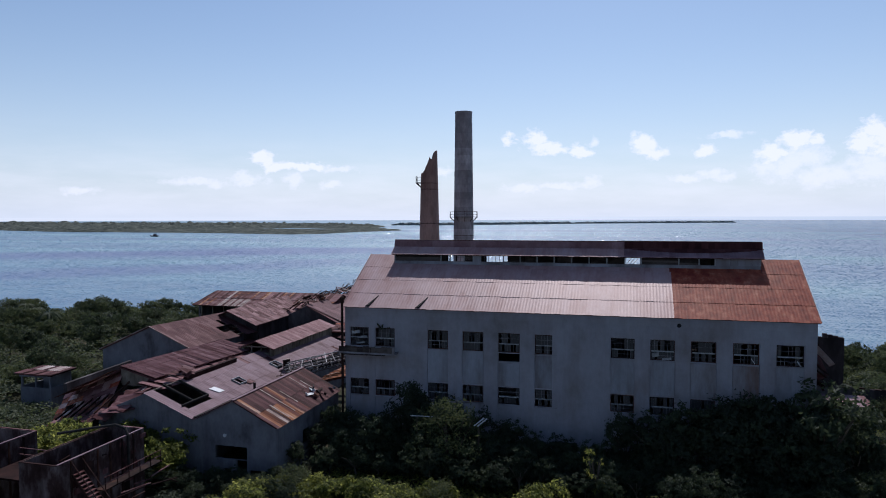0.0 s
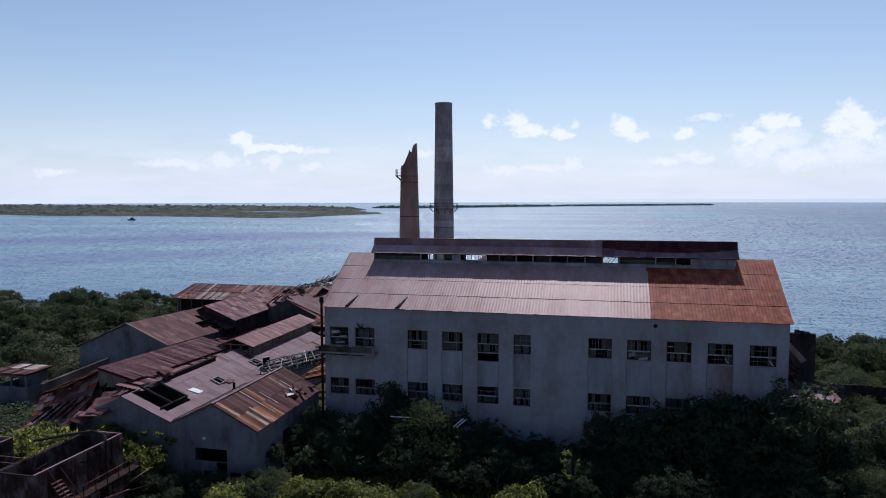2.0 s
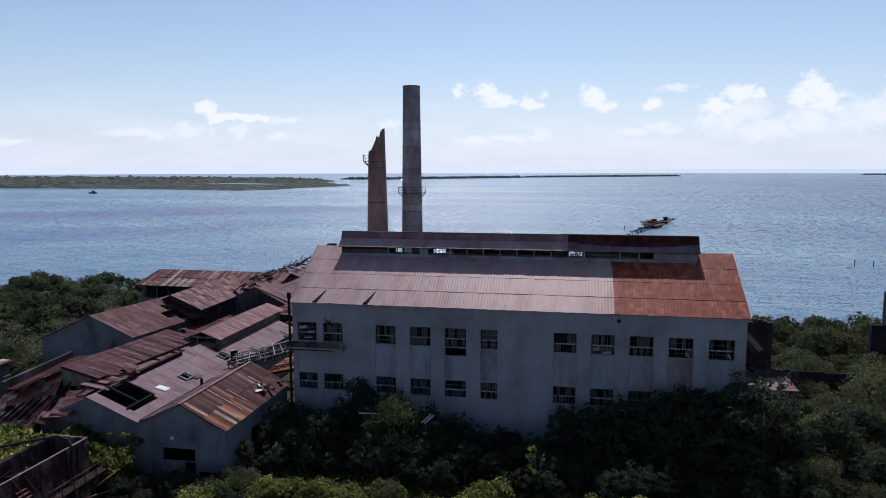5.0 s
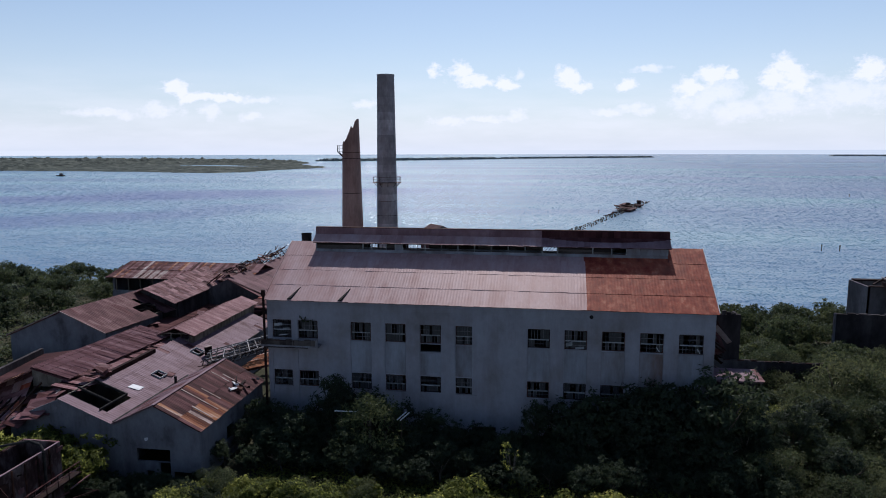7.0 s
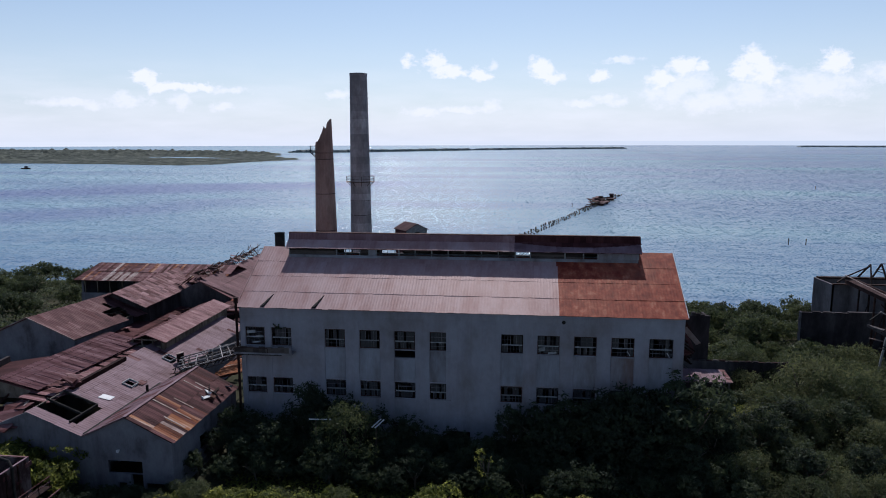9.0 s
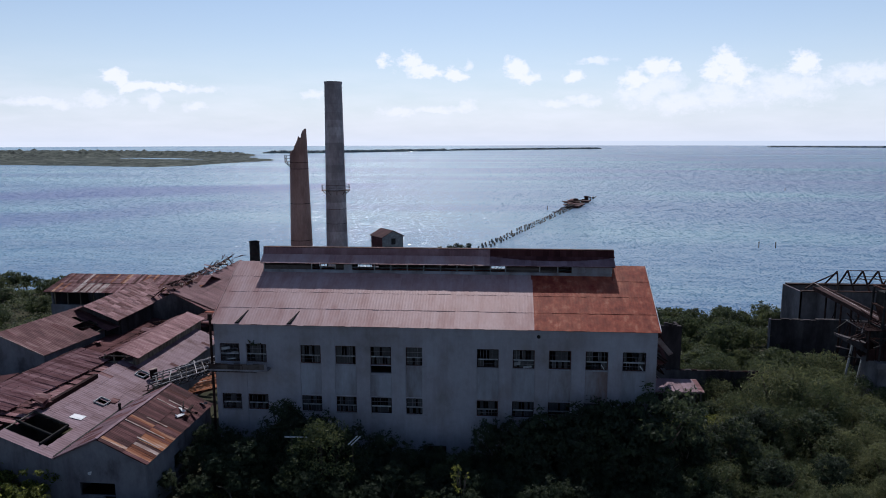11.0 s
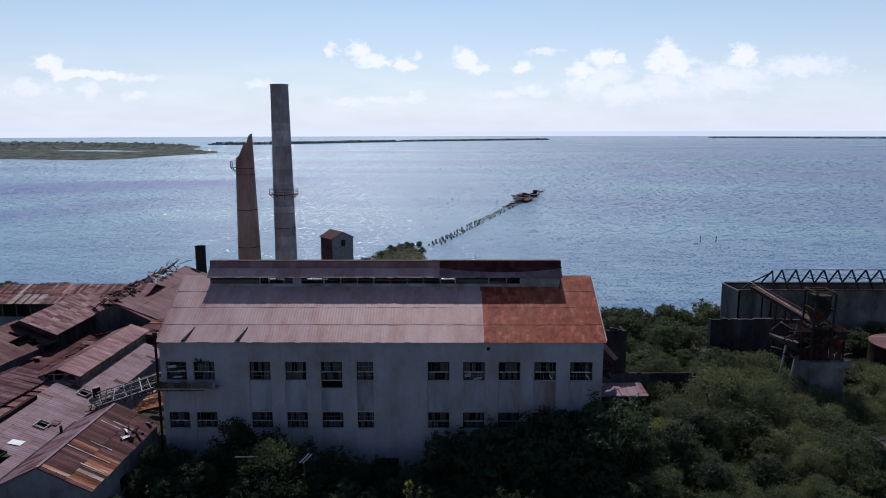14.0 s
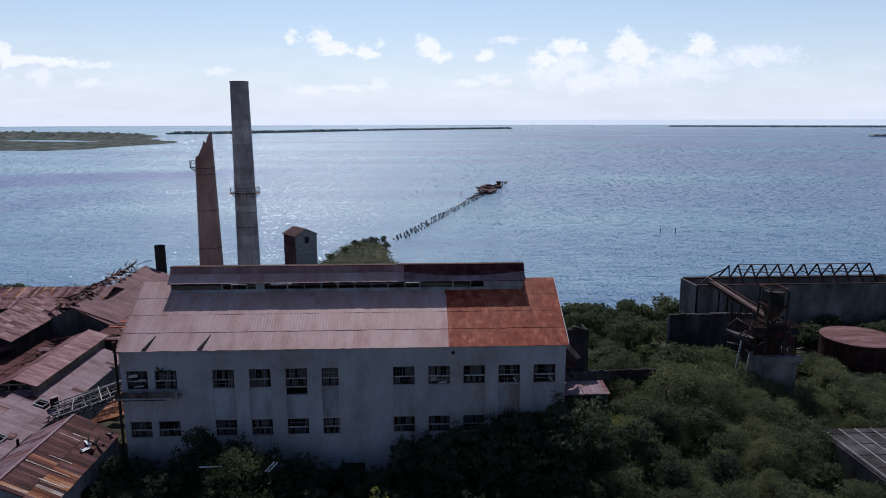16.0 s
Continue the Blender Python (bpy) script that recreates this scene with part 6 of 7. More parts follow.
tk = thing("storage_tank", (95.3, 30.2, -2.4), "squat rusted storage tank with shallow conical lid", "tank")
part("shell", Shape().tube((95.3, 30.2, -2.8), (95.3, 30.2, 2.0), 5.2, 5.2, 48, False), IRON_RED, tk)
_c = Shape()
for k in range(48):
    a, b = math.tau * k / 48, math.tau * (k + 1) / 48
    _c.face((95.3, 30.2, 2.4), (95.3 + 5.3 * math.cos(a), 30.2 + 5.3 * math.sin(a), 2.02), (95.3 + 5.3 * math.cos(b), 30.2 + 5.3 * math.sin(b), 2.02))
part("lid", _c, TIN_OXBLOOD, tk, "faded pinkish conical lid")
part("rim", Shape().tube((95.3, 30.2, 1.85), (95.3, 30.2, 2.01), 5.32, 5.32, 48, False), IRON, tk)
for z in (-0.6, 1.0):
    part("seam", Shape().tube((95.3, 30.2, z), (95.3, 30.2, z + 0.08), 5.23, 5.23, 48, False), IRON, tk)

fr = thing("low_shed", (78, -4, GROUND), "low shed with dark flat roof and pale battens", "building")
part("wall", Shape().box(72.2, 84.8, -11.4, 1.6, GROUND - 0.5, 1.0), CONCRETE, fr)
fd = part("roof", Shape().box(72.35, 85.2, -11.8, 2.0, 1.02, 1.15), CONCRETE, fr, "dark felted roof")
for k in range(8):
    part("batten", Shape().box(72.6 + 1.75 * k, 72.68 + 1.75 * k, -11.8, 2.0, 1.155, 1.22), SASH, fd)
for k in range(6):
    part("batten", Shape().box(72.35, 85.2, -11.0 + 2.4 * k, -10.9 + 2.4 * k, 1.155, 1.2), GIRDER, fd)

tn = thing("tin_roof_shed", (49.6, 11.5, GROUND), "small shed with bleached corrugated roof among bushes", "building")
part("wall", Shape().box(45.4, 51.6, 12.4, 12.7, GROUND - 0.5, 2.2), CONCRETE, tn)
for x in (45.3, 48.4, 51.4):
    part("post", Shape().box(x, x + 0.15, 10.4, 10.55, GROUND - 0.3, 2.0), TIMBER, tn)
tnr = part("roof", slab((45.0, 13.4, 2.5), (51.8, 13.4, 2.5), (51.6, 10.2, 2.15), (45.0, 10.2, 2.15)), TIN_PALE, tn)
sheet_field(tnr, (45.0, 13.4, 2.55), (6.7, 0, 0), (0, -3.2, -0.34), lambda c, r, g: TIN_PALE if g.random() < 0.75 else TIN_BROWN, 1, 0.5, 0.04, 41, 1.5, 1.0)

gw = thing("garden_wall", (56, 18, GROUND), "long low dark masonry wall overgrown by bushes", "wall")
part("wall", Shape().hexa([(44.6, 14.6, -2.8), (66.0, 19.6, -2.8), (66.0, 20.0, -2.8), (44.6, 15.0, -2.8), (44.6, 14.6, 3.2), (66.0, 19.6, 1.5), (66.0, 19.9, 1.5), (44.6, 14.9, 3.2)]), CONCRETE, gw)
for k in range(26):
    q = k / 26
    x, y, z = 44.7 + 21.2 * q, 14.65 + 4.95 * q, 3.2 - 1.7 * q
    h = 0.03 + 0.16 * ((k * 11) % 5) / 5
    part("coping_stone", Shape().hexa([(x, y, z - 0.2), (x + 0.7, y + 0.16, z - 0.2), (x + 0.7, y + 0.4, z - 0.2), (x, y + 0.24, z - 0.2), (x, y, z + h), (x + 0.7, y + 0.16, z + h * 0.6), (x + 0.7, y + 0.4, z + h * 0.6), (x, y + 0.24, z + h)]), (CONCRETE, IRON_RED)[k % 2], gw)

ax = thing("wrecked_annex", (46.5, 8, GROUND), "collapsed annex with hanging rusty sheets beside the hall", "ruin")
part("wall", Shape().box(48.1, 50.8, 17.0, 17.35, GROUND - 0.5, 7.9), CONCRETE, ax)
for k in range(5):
    part("coping_stone", Shape().box(48.15 + 0.53 * k, 48.6 + 0.53 * k, 17.02, 17.33, 7.904, 7.98 + 0.12 * ((k * 3) % 4)), CONCRETE, ax)
part("wall", Shape().box(50.5, 50.8, 17.36, 20.0, GROUND - 0.5, 7.7), CONCRETE, ax)
part("wall", Shape().box(44.3, 48.1, 17.0, 17.3, GROUND - 0.5, 5.2), CONCRETE, ax)
for k in range(26):
    q = random.Random(160 + k)
    a = pose(45.4 + q.uniform(-0.6, 2.6), 13.5 + q.uniform(-2.0, 3), 4.4 + q.uniform(-1.8, 3.2), q.uniform(-60, 30), q.uniform(20, 75), q.uniform(-40, 40))
    c = [a @ Vector(p) for p in ((-1.2, -0.35, 0), (1.2, -0.35, 0), (1.2, 0.35, 0.0), (-1.2, 0.35, 0))]
    part("hanging_sheet", slab(*c, 0.03), (TIN_BROWN, IRON_RED, TIN_DARK, TIN_BROWN, WHITE_STRIP)[k % 5], ax)
for k in range(5):
    part("beam", Shape().beam((44.1, 12 + k * 0.9, 7.9 - k * 0.4), (48.4, 13.5 + k * 0.7, 4.6 - 0.5 * k), 0.14, 0.16), IRON, ax)

# ---- tower by the shore ----
ht = thing("sheet_tower", (2.6, 91.5, -3.2), "tall sheet-metal tower with gabled rusty roof", "tower")
INVERSE[ht] = Matrix()
W = 2.75
for k in range(4):
    a = math.radians(90 * k)
    ca, sa = round(math.cos(a)), round(math.sin(a))
    s = Shape()
    for j in range(5):
        z0, z1 = j * 2.3, (j + 1) * 2.3 - 0.05
        pts = [(-W, W), (W, W), (W, W - 0.08), (-W, W - 0.08)]
        rot = [(x * ca - y * sa, x * sa + y * ca) for x, y in pts]
        s.hexa([(x, y, z0) for x, y in rot] + [(x, y, z1) for x, y in rot])
    part("wall", s, (IRON_RED, TIN_MAROON, SASH, SASH)[k], ht, "patched metal cladding")
part("roof", slab((0, -W - 0.3, 12.9), (0, W + 0.3, 12.9), (W + 0.3, W + 0.3, 11.4), (W + 0.3, -W - 0.3, 11.4)), TIN_DARK, ht)
part("roof", slab((0, -W - 0.3, 12.9), (0, W + 0.3, 12.9), (-W - 0.3, W + 0.3, 11.4), (-W - 0.3, -W - 0.3, 11.4)), TIN_DARK, ht)
part("gable", Shape().hexa([(-W, -W, 11.45), (W, -W, 11.45), (W, -W + 0.1, 11.45), (-W, -W + 0.1, 11.45), (-0.1, -W, 12.7), (0.1, -W, 12.7), (0.1, -W + 0.1, 12.7), (-0.1, -W + 0.1, 12.7)]), SASH, ht)
# dark insides of the hatches are painted as thin black plates
part("hatch", Shape().box(W - 0.02, W + 0.03, -0.7, 0.6, 9.2, 10.7).box(-0.4, 0.7, -W - 0.03, -W + 0.02, 9.6, 11.0), BLACK, ht, "hatch opening shown as a black plate")
ht.matrix_basis = pose(2.6, 91.5, -3.2, 0, 0, 38)

# ---- ruined pier ----
pier = thing("ruined_pier", (54, 255, SEA), "ruined pier of bare timber piles with a wrecked deck", "pier")
pa, pb = Vector((24.0, 151.5, SEA)), Vector((86.0, 354.0, SEA))
dirv = (pb - pa).normalized()
nrm = Vector((dirv.y, -dirv.x, 0))
pile_mesh = {}
for h in (0.45, 0.7, 0.95):
    pile_mesh[h] = Shape().tube((0, 0, -2.0), (0, 0, h), 0.34, 0.27, 7).mesh("timber_post", TIMBER)
_q = random.Random(77)
BENTS = 62
for k in range(BENTS):
    for side in (-1.7, -0.2, 1.5):
        if _q.random() < (0.1 if k < 50 else 0.3):
            continue
        p = pa.lerp(pb, k / (BENTS - 1)) + nrm * (side + _q.uniform(-0.2, 0.2)) + dirv * _q.uniform(-0.3, 0.3)
        ob = part("timber_post", pile_mesh[_q.choice((0.45, 0.7, 0.95))], TIMBER, pier)
        ob.matrix_basis = pose(p.x, p.y, p.z, _q.uniform(-6, 6), _q.uniform(-6, 6), 0)
# two decks that still lie level, towards the landward side
for t0, t1, w0, w1, up in ((0.66, 0.70, 0.6, 4.2, 0.6), (0.70, 0.73, 0.2, 4.8, 0.7), (0.80, 0.84, 0.2, 4.2, 0.8)):
    p, r = pa.lerp(pb, t0), pa.lerp(pb, t1)
    c = [v + Vector((0, 0, up)) for v in (p + nrm * w0, p + nrm * w1, r + nrm * w1, r + nrm * w0)]
    deck = part("deck", Shape().hexa(c + [v + Vector((0, 0, 0.55)) for v in c]), TIN_DARK, pier, "level rusty deck section")
    part("fascia", Shape().beam(c[0] - dirv * 0.1 - Vector((0, 0, 0.1)), c[1] - dirv * 0.1 - Vector((0, 0, 0.1)), 0.2, 0.5), IRON, deck)
# heap of fallen deck sheets and beams
for k in range(18):
    p = pa.lerp(pb, _q.uniform(0.66, 0.79)) + nrm * _q.uniform(-4.6, 0.6) + Vector((0, 0, _q.uniform(0.6, 2.4)))
    m = pose(p.x, p.y, p.z, _q.uniform(-25, 25), _q.uniform(-28, 28), _q.uniform(0, 180))
    w, d = _q.uniform(0.9, 2.0), _q.uniform(1.0, 2.8)
    c = [m @ Vector(v) for v in ((-w, -d, 0), (w, -d, 0), (w, d, 0), (-w, d, 0), (-w, -d, 0.2), (w, -d, 0.2), (w, d, 0.2), (-w, d, 0.2))]
    part("deck_sheet", Shape().hexa(c), (IRON, TIN_BROWN, IRON_RED, TIN_DARK)[k % 4], pier, "collapsed rusty deck section")
for k in range(14):
    p = pa.lerp(pb, 0.5 + 0.027 * k) + Vector((0, 0, 1.3))
    part("deck_beam", Shape().beam(p - nrm * _q.uniform(0.5, 2.6), p + nrm * _q.uniform(0.5, 2.2) + Vector((0, 0, _q.uniform(-0.4, 0.8))), 0.3, 0.3), IRON, pier)
for t0, w0 in ((0.745, -0.6), (0.835, 1.6)):
    p = pa.lerp(pb, t0) + nrm * w0
    part("winch", Shape().box(p.x - 0.9, p.x + 0.9, p.y - 0.8, p.y + 0.8, p.z + 1.3, p.z + 3.2).tube((p.x - 1.2, p.y, p.z + 3.1), (p.x + 1.2, p.y, p.z + 3.1), 0.5, 0.5, 10), IRON, pier, "rusted winch on the wrecked deck")
for x, y in ((111.9, 158.4), (117, 158.1), (224, 419), (52.8, 275.7)):
    mk = thing("channel_marker", (x, y, SEA), "thin timber marker post standing in the sea", "post", "marker posts")
    part("post", Shape().tube((x, y, SEA - 2), (x, y, SEA + 2.0), 0.16, 0.13, 8), TIMBER, mk)
    part("band", Shape().tube((x, y, SEA + 1.5), (x, y, SEA + 1.7), 0.18, 0.18, 8), IRON, mk)

# ---- iron vats in front ----
def vat(x0, x1, y0, y1, top, base, label):
    v = thing("iron_vat", ((x0 + x1) / 2, (y0 + y1) / 2, base), label, "vat")
    t = 0.18
    part("side", Shape().box(x0, x0 + t, y0 + t, y1 - t, base, top), VAT_IRON, v)
    part("side", Shape().box(x1 - t, x1, y0 + t, y1 - t, base, top), VAT_IRON, v)
    part("side", Shape().box(x0, x1, y0, y0 + t, base, top), VAT_IRON, v)
    part("side", Shape().box(x0, x1, y1 - t, y1, base, top), VAT_IRON, v)
    part("floor", Shape().box(x0 + t, x1 - t, y0 + t, y1 - t, top - 2.6, top - 2.4), IRON, v)
    part("rim", Shape().box(x0 - 0.02, x1 + 0.02, y0 - 0.02, y0 + 0.12, top + 0.003, top + 0.05), IRON_RED, v)
    part("rim", Shape().box(x0 - 0.02, x1 + 0.02, y1 - 0.12, y1 + 0.02, top + 0.003, top + 0.05), TIN_BROWN, v)
    part("rim", Shape().box(x0 - 0.02, x0 + 0.12, y0 + 0.12, y1 - 0.12, top + 0.003, top + 0.05), IRON_RED, v)
    part("rim", Shape().box(x1 - 0.14, x1 + 0.02, y0 + 0.12, y1 - 0.12, top + 0.003, top + 0.05), TIN_PALE, v, "bleached worn rim")
    n = int((y1 - y0) / 1.2)
    for k in range(1, n):
        y = y0 + (y1 - y0) * k / n
        part("stiffener", Shape().box(x1 + 0.003, x1 + 0.1, y - 0.06, y + 0.06, base, top - 0.05), IRON, v)
    q = random.Random(int(x0 * 10))
    for k in range(14):
        p = Vector((q.uniform(x0 + 0.4, x1 - 0.4), q.uniform(y0 + 0.5, y1 - 0.5), top - q.uniform(0.6, 2.0)))
        part("fallen_bar", Shape().beam(p, p + Vector((q.uniform(-1, 1), q.uniform(-1.6, 1.6), q.uniform(-0.4, 0.7))), 0.09, 0.09), (IRON, IRON_RED, VAT_IRON)[k % 3], v)
    for k in range(6):
        y, z = q.uniform(y0 + 0.5, y1 - 1.4), q.uniform(base + 1.5, top - 1.2)
        part("patch_plate", Shape().box(x1 + 0.004, x1 + 0.04, y, y + q.uniform(0.5, 1.1), z, z + q.uniform(0.5, 1.1)), (TIN_MAROON, VAT_IRON, IRON)[k % 3], v)
    return v


v1 = vat(-13.0, -9.8, -27.2, -18.4, 4.0, GROUND - 0.2, "long open rusted iron vat with worn rim")
part("walkway", Shape().box(-9.6, -8.7, -24.0, -17.6, 1.1, 1.18), IRON, v1)
for k in range(6):
    part("rail_post", Shape().beam((-8.72, -23.9 + 1.22 * k, 1.18), (-8.72, -23.9 + 1.22 * k, 2.1), 0.05, 0.05), IRON_RED, v1)
for z in (1.65, 2.1):
    part("rail", Shape().beam((-8.72, -24.0, z), (-8.72, -17.7, z), 0.05, 0.05), TIN_BROWN, v1)
for k in range(13):
    part("stair_tread", Shape().box(-9.7 + 0.2 * k, -9.47 + 0.2 * k, -25.9, -25.0, 2.9 - 0.235 * k, 2.95 - 0.235 * k), TIN_BROWN, v1)
for y in (-25.93, -24.97):
    part("stringer", Shape().beam((-9.7, y, 2.95), (-7.1, y, -0.1), 0.06, 0.2), IRON_RED, v1)
    part("stair_rail", Shape().beam((-9.7, y, 3.85), (-7.1, y, 0.8), 0.05, 0.05), IRON_RED, v1)
_bend = [(-15.2, -21.6, 4.1), (-12.6, -20.4, 4.45), (-11.2, -19.9, 4.62), (-10.2, -20.0, 4.45), (-9.7, -20.3, 4.0), (-9.62, -20.4, 1.6)]
_pipe = Shape()
for p, q in zip(_bend, _bend[1:]):
    _pipe.tube(p, q, 0.11, 0.11, 8)
part("pipe", _pipe, BLACK, v1)
_q = random.Random(62)
for k in range(26):
    # flaked patches and stays on the long side
    y, z = _q.uniform(-26.5, -18.8), _q.uniform(0.2, 3.4)
    part("rust_scab", Shape().box(-9.797, -9.77 + 0.02 * _q.random(), y, y + _q.uniform(0.2, 0.7), z, z + _q.uniform(0.1, 0.5)), (IRON_RED, TIN_MAROON, TIN_BROWN)[k % 3], v1)
for k in range(7):
    p = Vector((-8.6 + _q.uniform(-0.3, 0.8), -24 + k * 1.0, 0.4 + _q.uniform(-0.6, 0.5)))
    part("fallen_bar", Shape().beam(p, p + Vector((_q.uniform(-0.6, 1.6), _q.uniform(0.5, 2.4), _q.uniform(-0.8, 0.6))), 0.08, 0.08), (IRON_RED, TIN_BROWN)[k % 2], v1)
v2 = vat(-30.0, -17.6, -33.0, -21.2, 4.0, GROUND - 0.2, "wide open rusted iron vat")
part("platform", Shape().box(-17.4, -13.2, -26.2, -23.0, 2.1, 2.25), IRON_RED, v2, "rusted access platform")
for p, q in (((-17.3, -23.1), (-13.3, -23.1)), ((-13.3, -26.1), (-13.3, -23.1))):
    for z in (2.8, 3.3):
        part("rail", Shape().beam((*p, z), (*q, z), 0.05, 0.05), TIN_BROWN, v2)
part("leg", Shape().box(-17.3, -17.1, -23.3, -23.1, GROUND, 2.1).box(-13.5, -13.3, -23.3, -23.1, GROUND, 2.1).box(-13.5, -13.3, -26.1, -25.9, GROUND, 2.1).box(-17.3, -17.1, -26.1, -25.9, GROUND, 2.1), IRON, v2)

# small hut on the shore side
lh = thing("derelict_hut", (-42, 3.4, GROUND), "small derelict white hut with patched roof", "hut")
for a, b in (((-44.0, 1.8), (-43.8, 5.2)), ((-39.6, 1.8), (-39.4, 5.2))):
    part("wall", Shape().box(a[0], b[0], a[1], b[1], GROUND - 0.5, 0.4), WALL_SHED, lh)
part("wall", Shape().box(-43.8, -39.6, 1.8, 2.0, GROUND - 0.5, 0.3), WALL_SHED, lh)
part("wall", Shape().box(-43.8, -39.6, 5.0, 5.2, GROUND - 0.5, 1.8), WALL_SHED, lh)
for x in (-43.9, -41.8, -39.7):
    part("post", Shape().box(x, x + 0.2, 1.82, 2.0, 0.3, 1.85), WALL_SHED, lh)
part("fascia", Shape().box(-44.1, -39.3, 1.7, 1.85, 1.6, 1.95), WALL_SHED, lh)
hr = part("roof", slab((-44.6, 5.5, 2.1), (-39.0, 5.5, 2.1), (-39.0, 1.5, 1.95), (-44.6, 1.5, 1.95)), TIN_DARK, lh)
sheet_field(hr, (-44.6, 5.5, 2.14), (5.6, 0, 0), (0, -4.0, -0.15), lambda c, r, g: WHITE_STRIP if r == 0 and c in (2, 3, 5, 6, 7) else TIN_DARK, 2, 0.62, 0.05, 43, 1.5, 1.0)

bt = thing("moored_boat", (-565, 690, SEA), "small dark boat lying far out on the bay", "boat")
part("hull", Shape().hexa([(-568, 689, SEA - 0.3), (-560, 689, SEA - 0.3), (-560, 692, SEA - 0.3), (-568, 692, SEA - 0.3), (-569.5, 688.6, SEA + 1.3), (-559, 688.6, SEA + 1.3), (-559, 692.4, SEA + 1.3), (-569.5, 692.4, SEA + 1.3)]), IRON, bt)
part("cabin", Shape().box(-565, -561.5, 689.3, 691.7, SEA + 1.3, SEA + 3.6), WALL_SHED, bt)


# ---- vegetation ----
def crown_shape(rng, rx, ry, rz, clumps, leaves, size, droop=0.15):
    """A crown of many small leaf clumps on an uneven body with gaps, centred at the origin."""
    s = Shape()
    lobes = [(rng.uniform(-0.5, 0.5) * rx, rng.uniform(-0.5, 0.5) * ry, rng.uniform(-0.25, 0.45) * rz, rng.uniform(0.4, 0.62)) for _ in range(6)]
    for _ in range(clumps):
        lx, ly, lz, lr = rng.choice(lobes)
        d = Vector((rng.gauss(0, 1), rng.gauss(0, 1), rng.gauss(0.25, 0.9))).normalized()
        k = rng.uniform(0.72, 1.05)
        c = Vector((lx + d.x * rx * lr * k, ly + d.y * ry * lr * k, lz + d.z * rz * lr * k))
        spread = size * rng.uniform(1.3, 2.6)
        for _ in range(leaves):
            p = c + Vector((rng.gauss(0, 1), rng.gauss(0, 1), rng.gauss(0, 0.7))) * spread * 0.55
            n = (d + Vector((rng.gauss(0, 0.8), rng.gauss(0, 0.8), rng.gauss(0.15, 0.6)))).normalized()
            t = n.orthogonal().normalized()
            t = (Matrix.Rotation(rng.uniform(0, 6.28), 3, n) @ t)
            u = n.cross(t)
            a = size * rng.uniform(0.6, 1.25)
            q = len(s.v)
            s.v += [tuple(p - t * a), tuple(p + u * a * 0.42 - Vector((0, 0, droop * a))), tuple(p + t * a), tuple(p - u * a * 0.42 - Vector((0, 0, droop * a)))]
            s.f.append((q, q + 1, q + 2, q + 3))
    return s


def tree_proto(name, seed, rx, ry, rz, trunk, clumps, leaves, size, mat, label, category="tree", group=""):
    """Trunk with limbs and a leaf crown; base at the origin."""
    rng = random.Random(seed)
    t = thing(name, (0, 0, 0), label, category, group)
    r = 0.05 * (rz + trunk) * 0.5 + 0.05
    wood = Shape()
    top = Vector((rng.uniform(-0.3, 0.3), rng.uniform(-0.3, 0.3), trunk))
    wood.tube((0, 0, -0.4), top, r, r * 0.65, 8)
    for k in range(6):
        a = math.tau * k / 6 + rng.uniform(-0.4, 0.4)
        q = rng.uniform(0.45, 0.75)
        mid = top + Vector((math.cos(a) * rx * q * 0.5, math.sin(a) * ry * q * 0.5, rz * rng.uniform(0.25, 0.5)))
        end = mid + Vector((math.cos(a) * rx * q * 0.4, math.sin(a) * ry * q * 0.4, rz * rng.uniform(0.2, 0.45)))
        start = top * rng.uniform(0.75, 0.98)
        wood.tube(start, mid, r * 0.5, r * 0.3, 5).tube(mid, end, r * 0.3, r * 0.1, 5)
    part("trunk", wood, BARK, t)
    cr = crown_shape(rng, rx, ry, rz, clumps, leaves, size)
    cr.v = [(x, y, z + trunk + rz * 0.45) for x, y, z in cr.v]
    part("crown", cr, mat, t)
    return t


def feather_shape(rng, r, height, pads, leaves, size):
    """Flat plumes of fine leaflets on several levels, with dark gaps between them."""
    s = Shape()
    for k in range(pads):
        q = (k + rng.random()) / pads
        a, rad = rng.uniform(0, math.tau), r * (1.0 - 0.75 * q ** 1.6) * rng.uniform(0.35, 1.0)
        c = Vector((math.cos(a) * rad, math.sin(a) * rad, height * (0.12 + 0.88 * q) - 0.12 * rad))
        w, th, out = r * rng.uniform(0.2, 0.38), r * rng.uniform(0.05, 0.1), Vector((math.cos(a), math.sin(a), 0.25))
        for _ in range(leaves):
            t0, u0, rr = rng.uniform(0, math.tau), rng.gauss(0, 1), math.sqrt(rng.random())
            o = Vector((math.cos(t0) * w * rr, math.sin(t0) * w * rr, u0 * th - 0.35 * w * rr * rr))
            p = c + o + out * w * 0.3
            n = (Vector((o.x, o.y, 0)) * (0.6 / w) + Vector((rng.gauss(0, 0.7), rng.gauss(0, 0.7), 0.5 + rng.gauss(0, 0.5)))).normalized()
            t = Matrix.Rotation(rng.uniform(0, 6.28), 3, n) @ n.orthogonal().normalized()
            u, b = n.cross(t), size * rng.uniform(0.6, 1.3)
            i = len(s.v)
            s.v += [tuple(p - t * b), tuple(p + u * b * 0.26), tuple(p + t * b), tuple(p - u * b * 0.26)]
            s.f.append((i, i + 1, i + 2, i + 3))
    return s


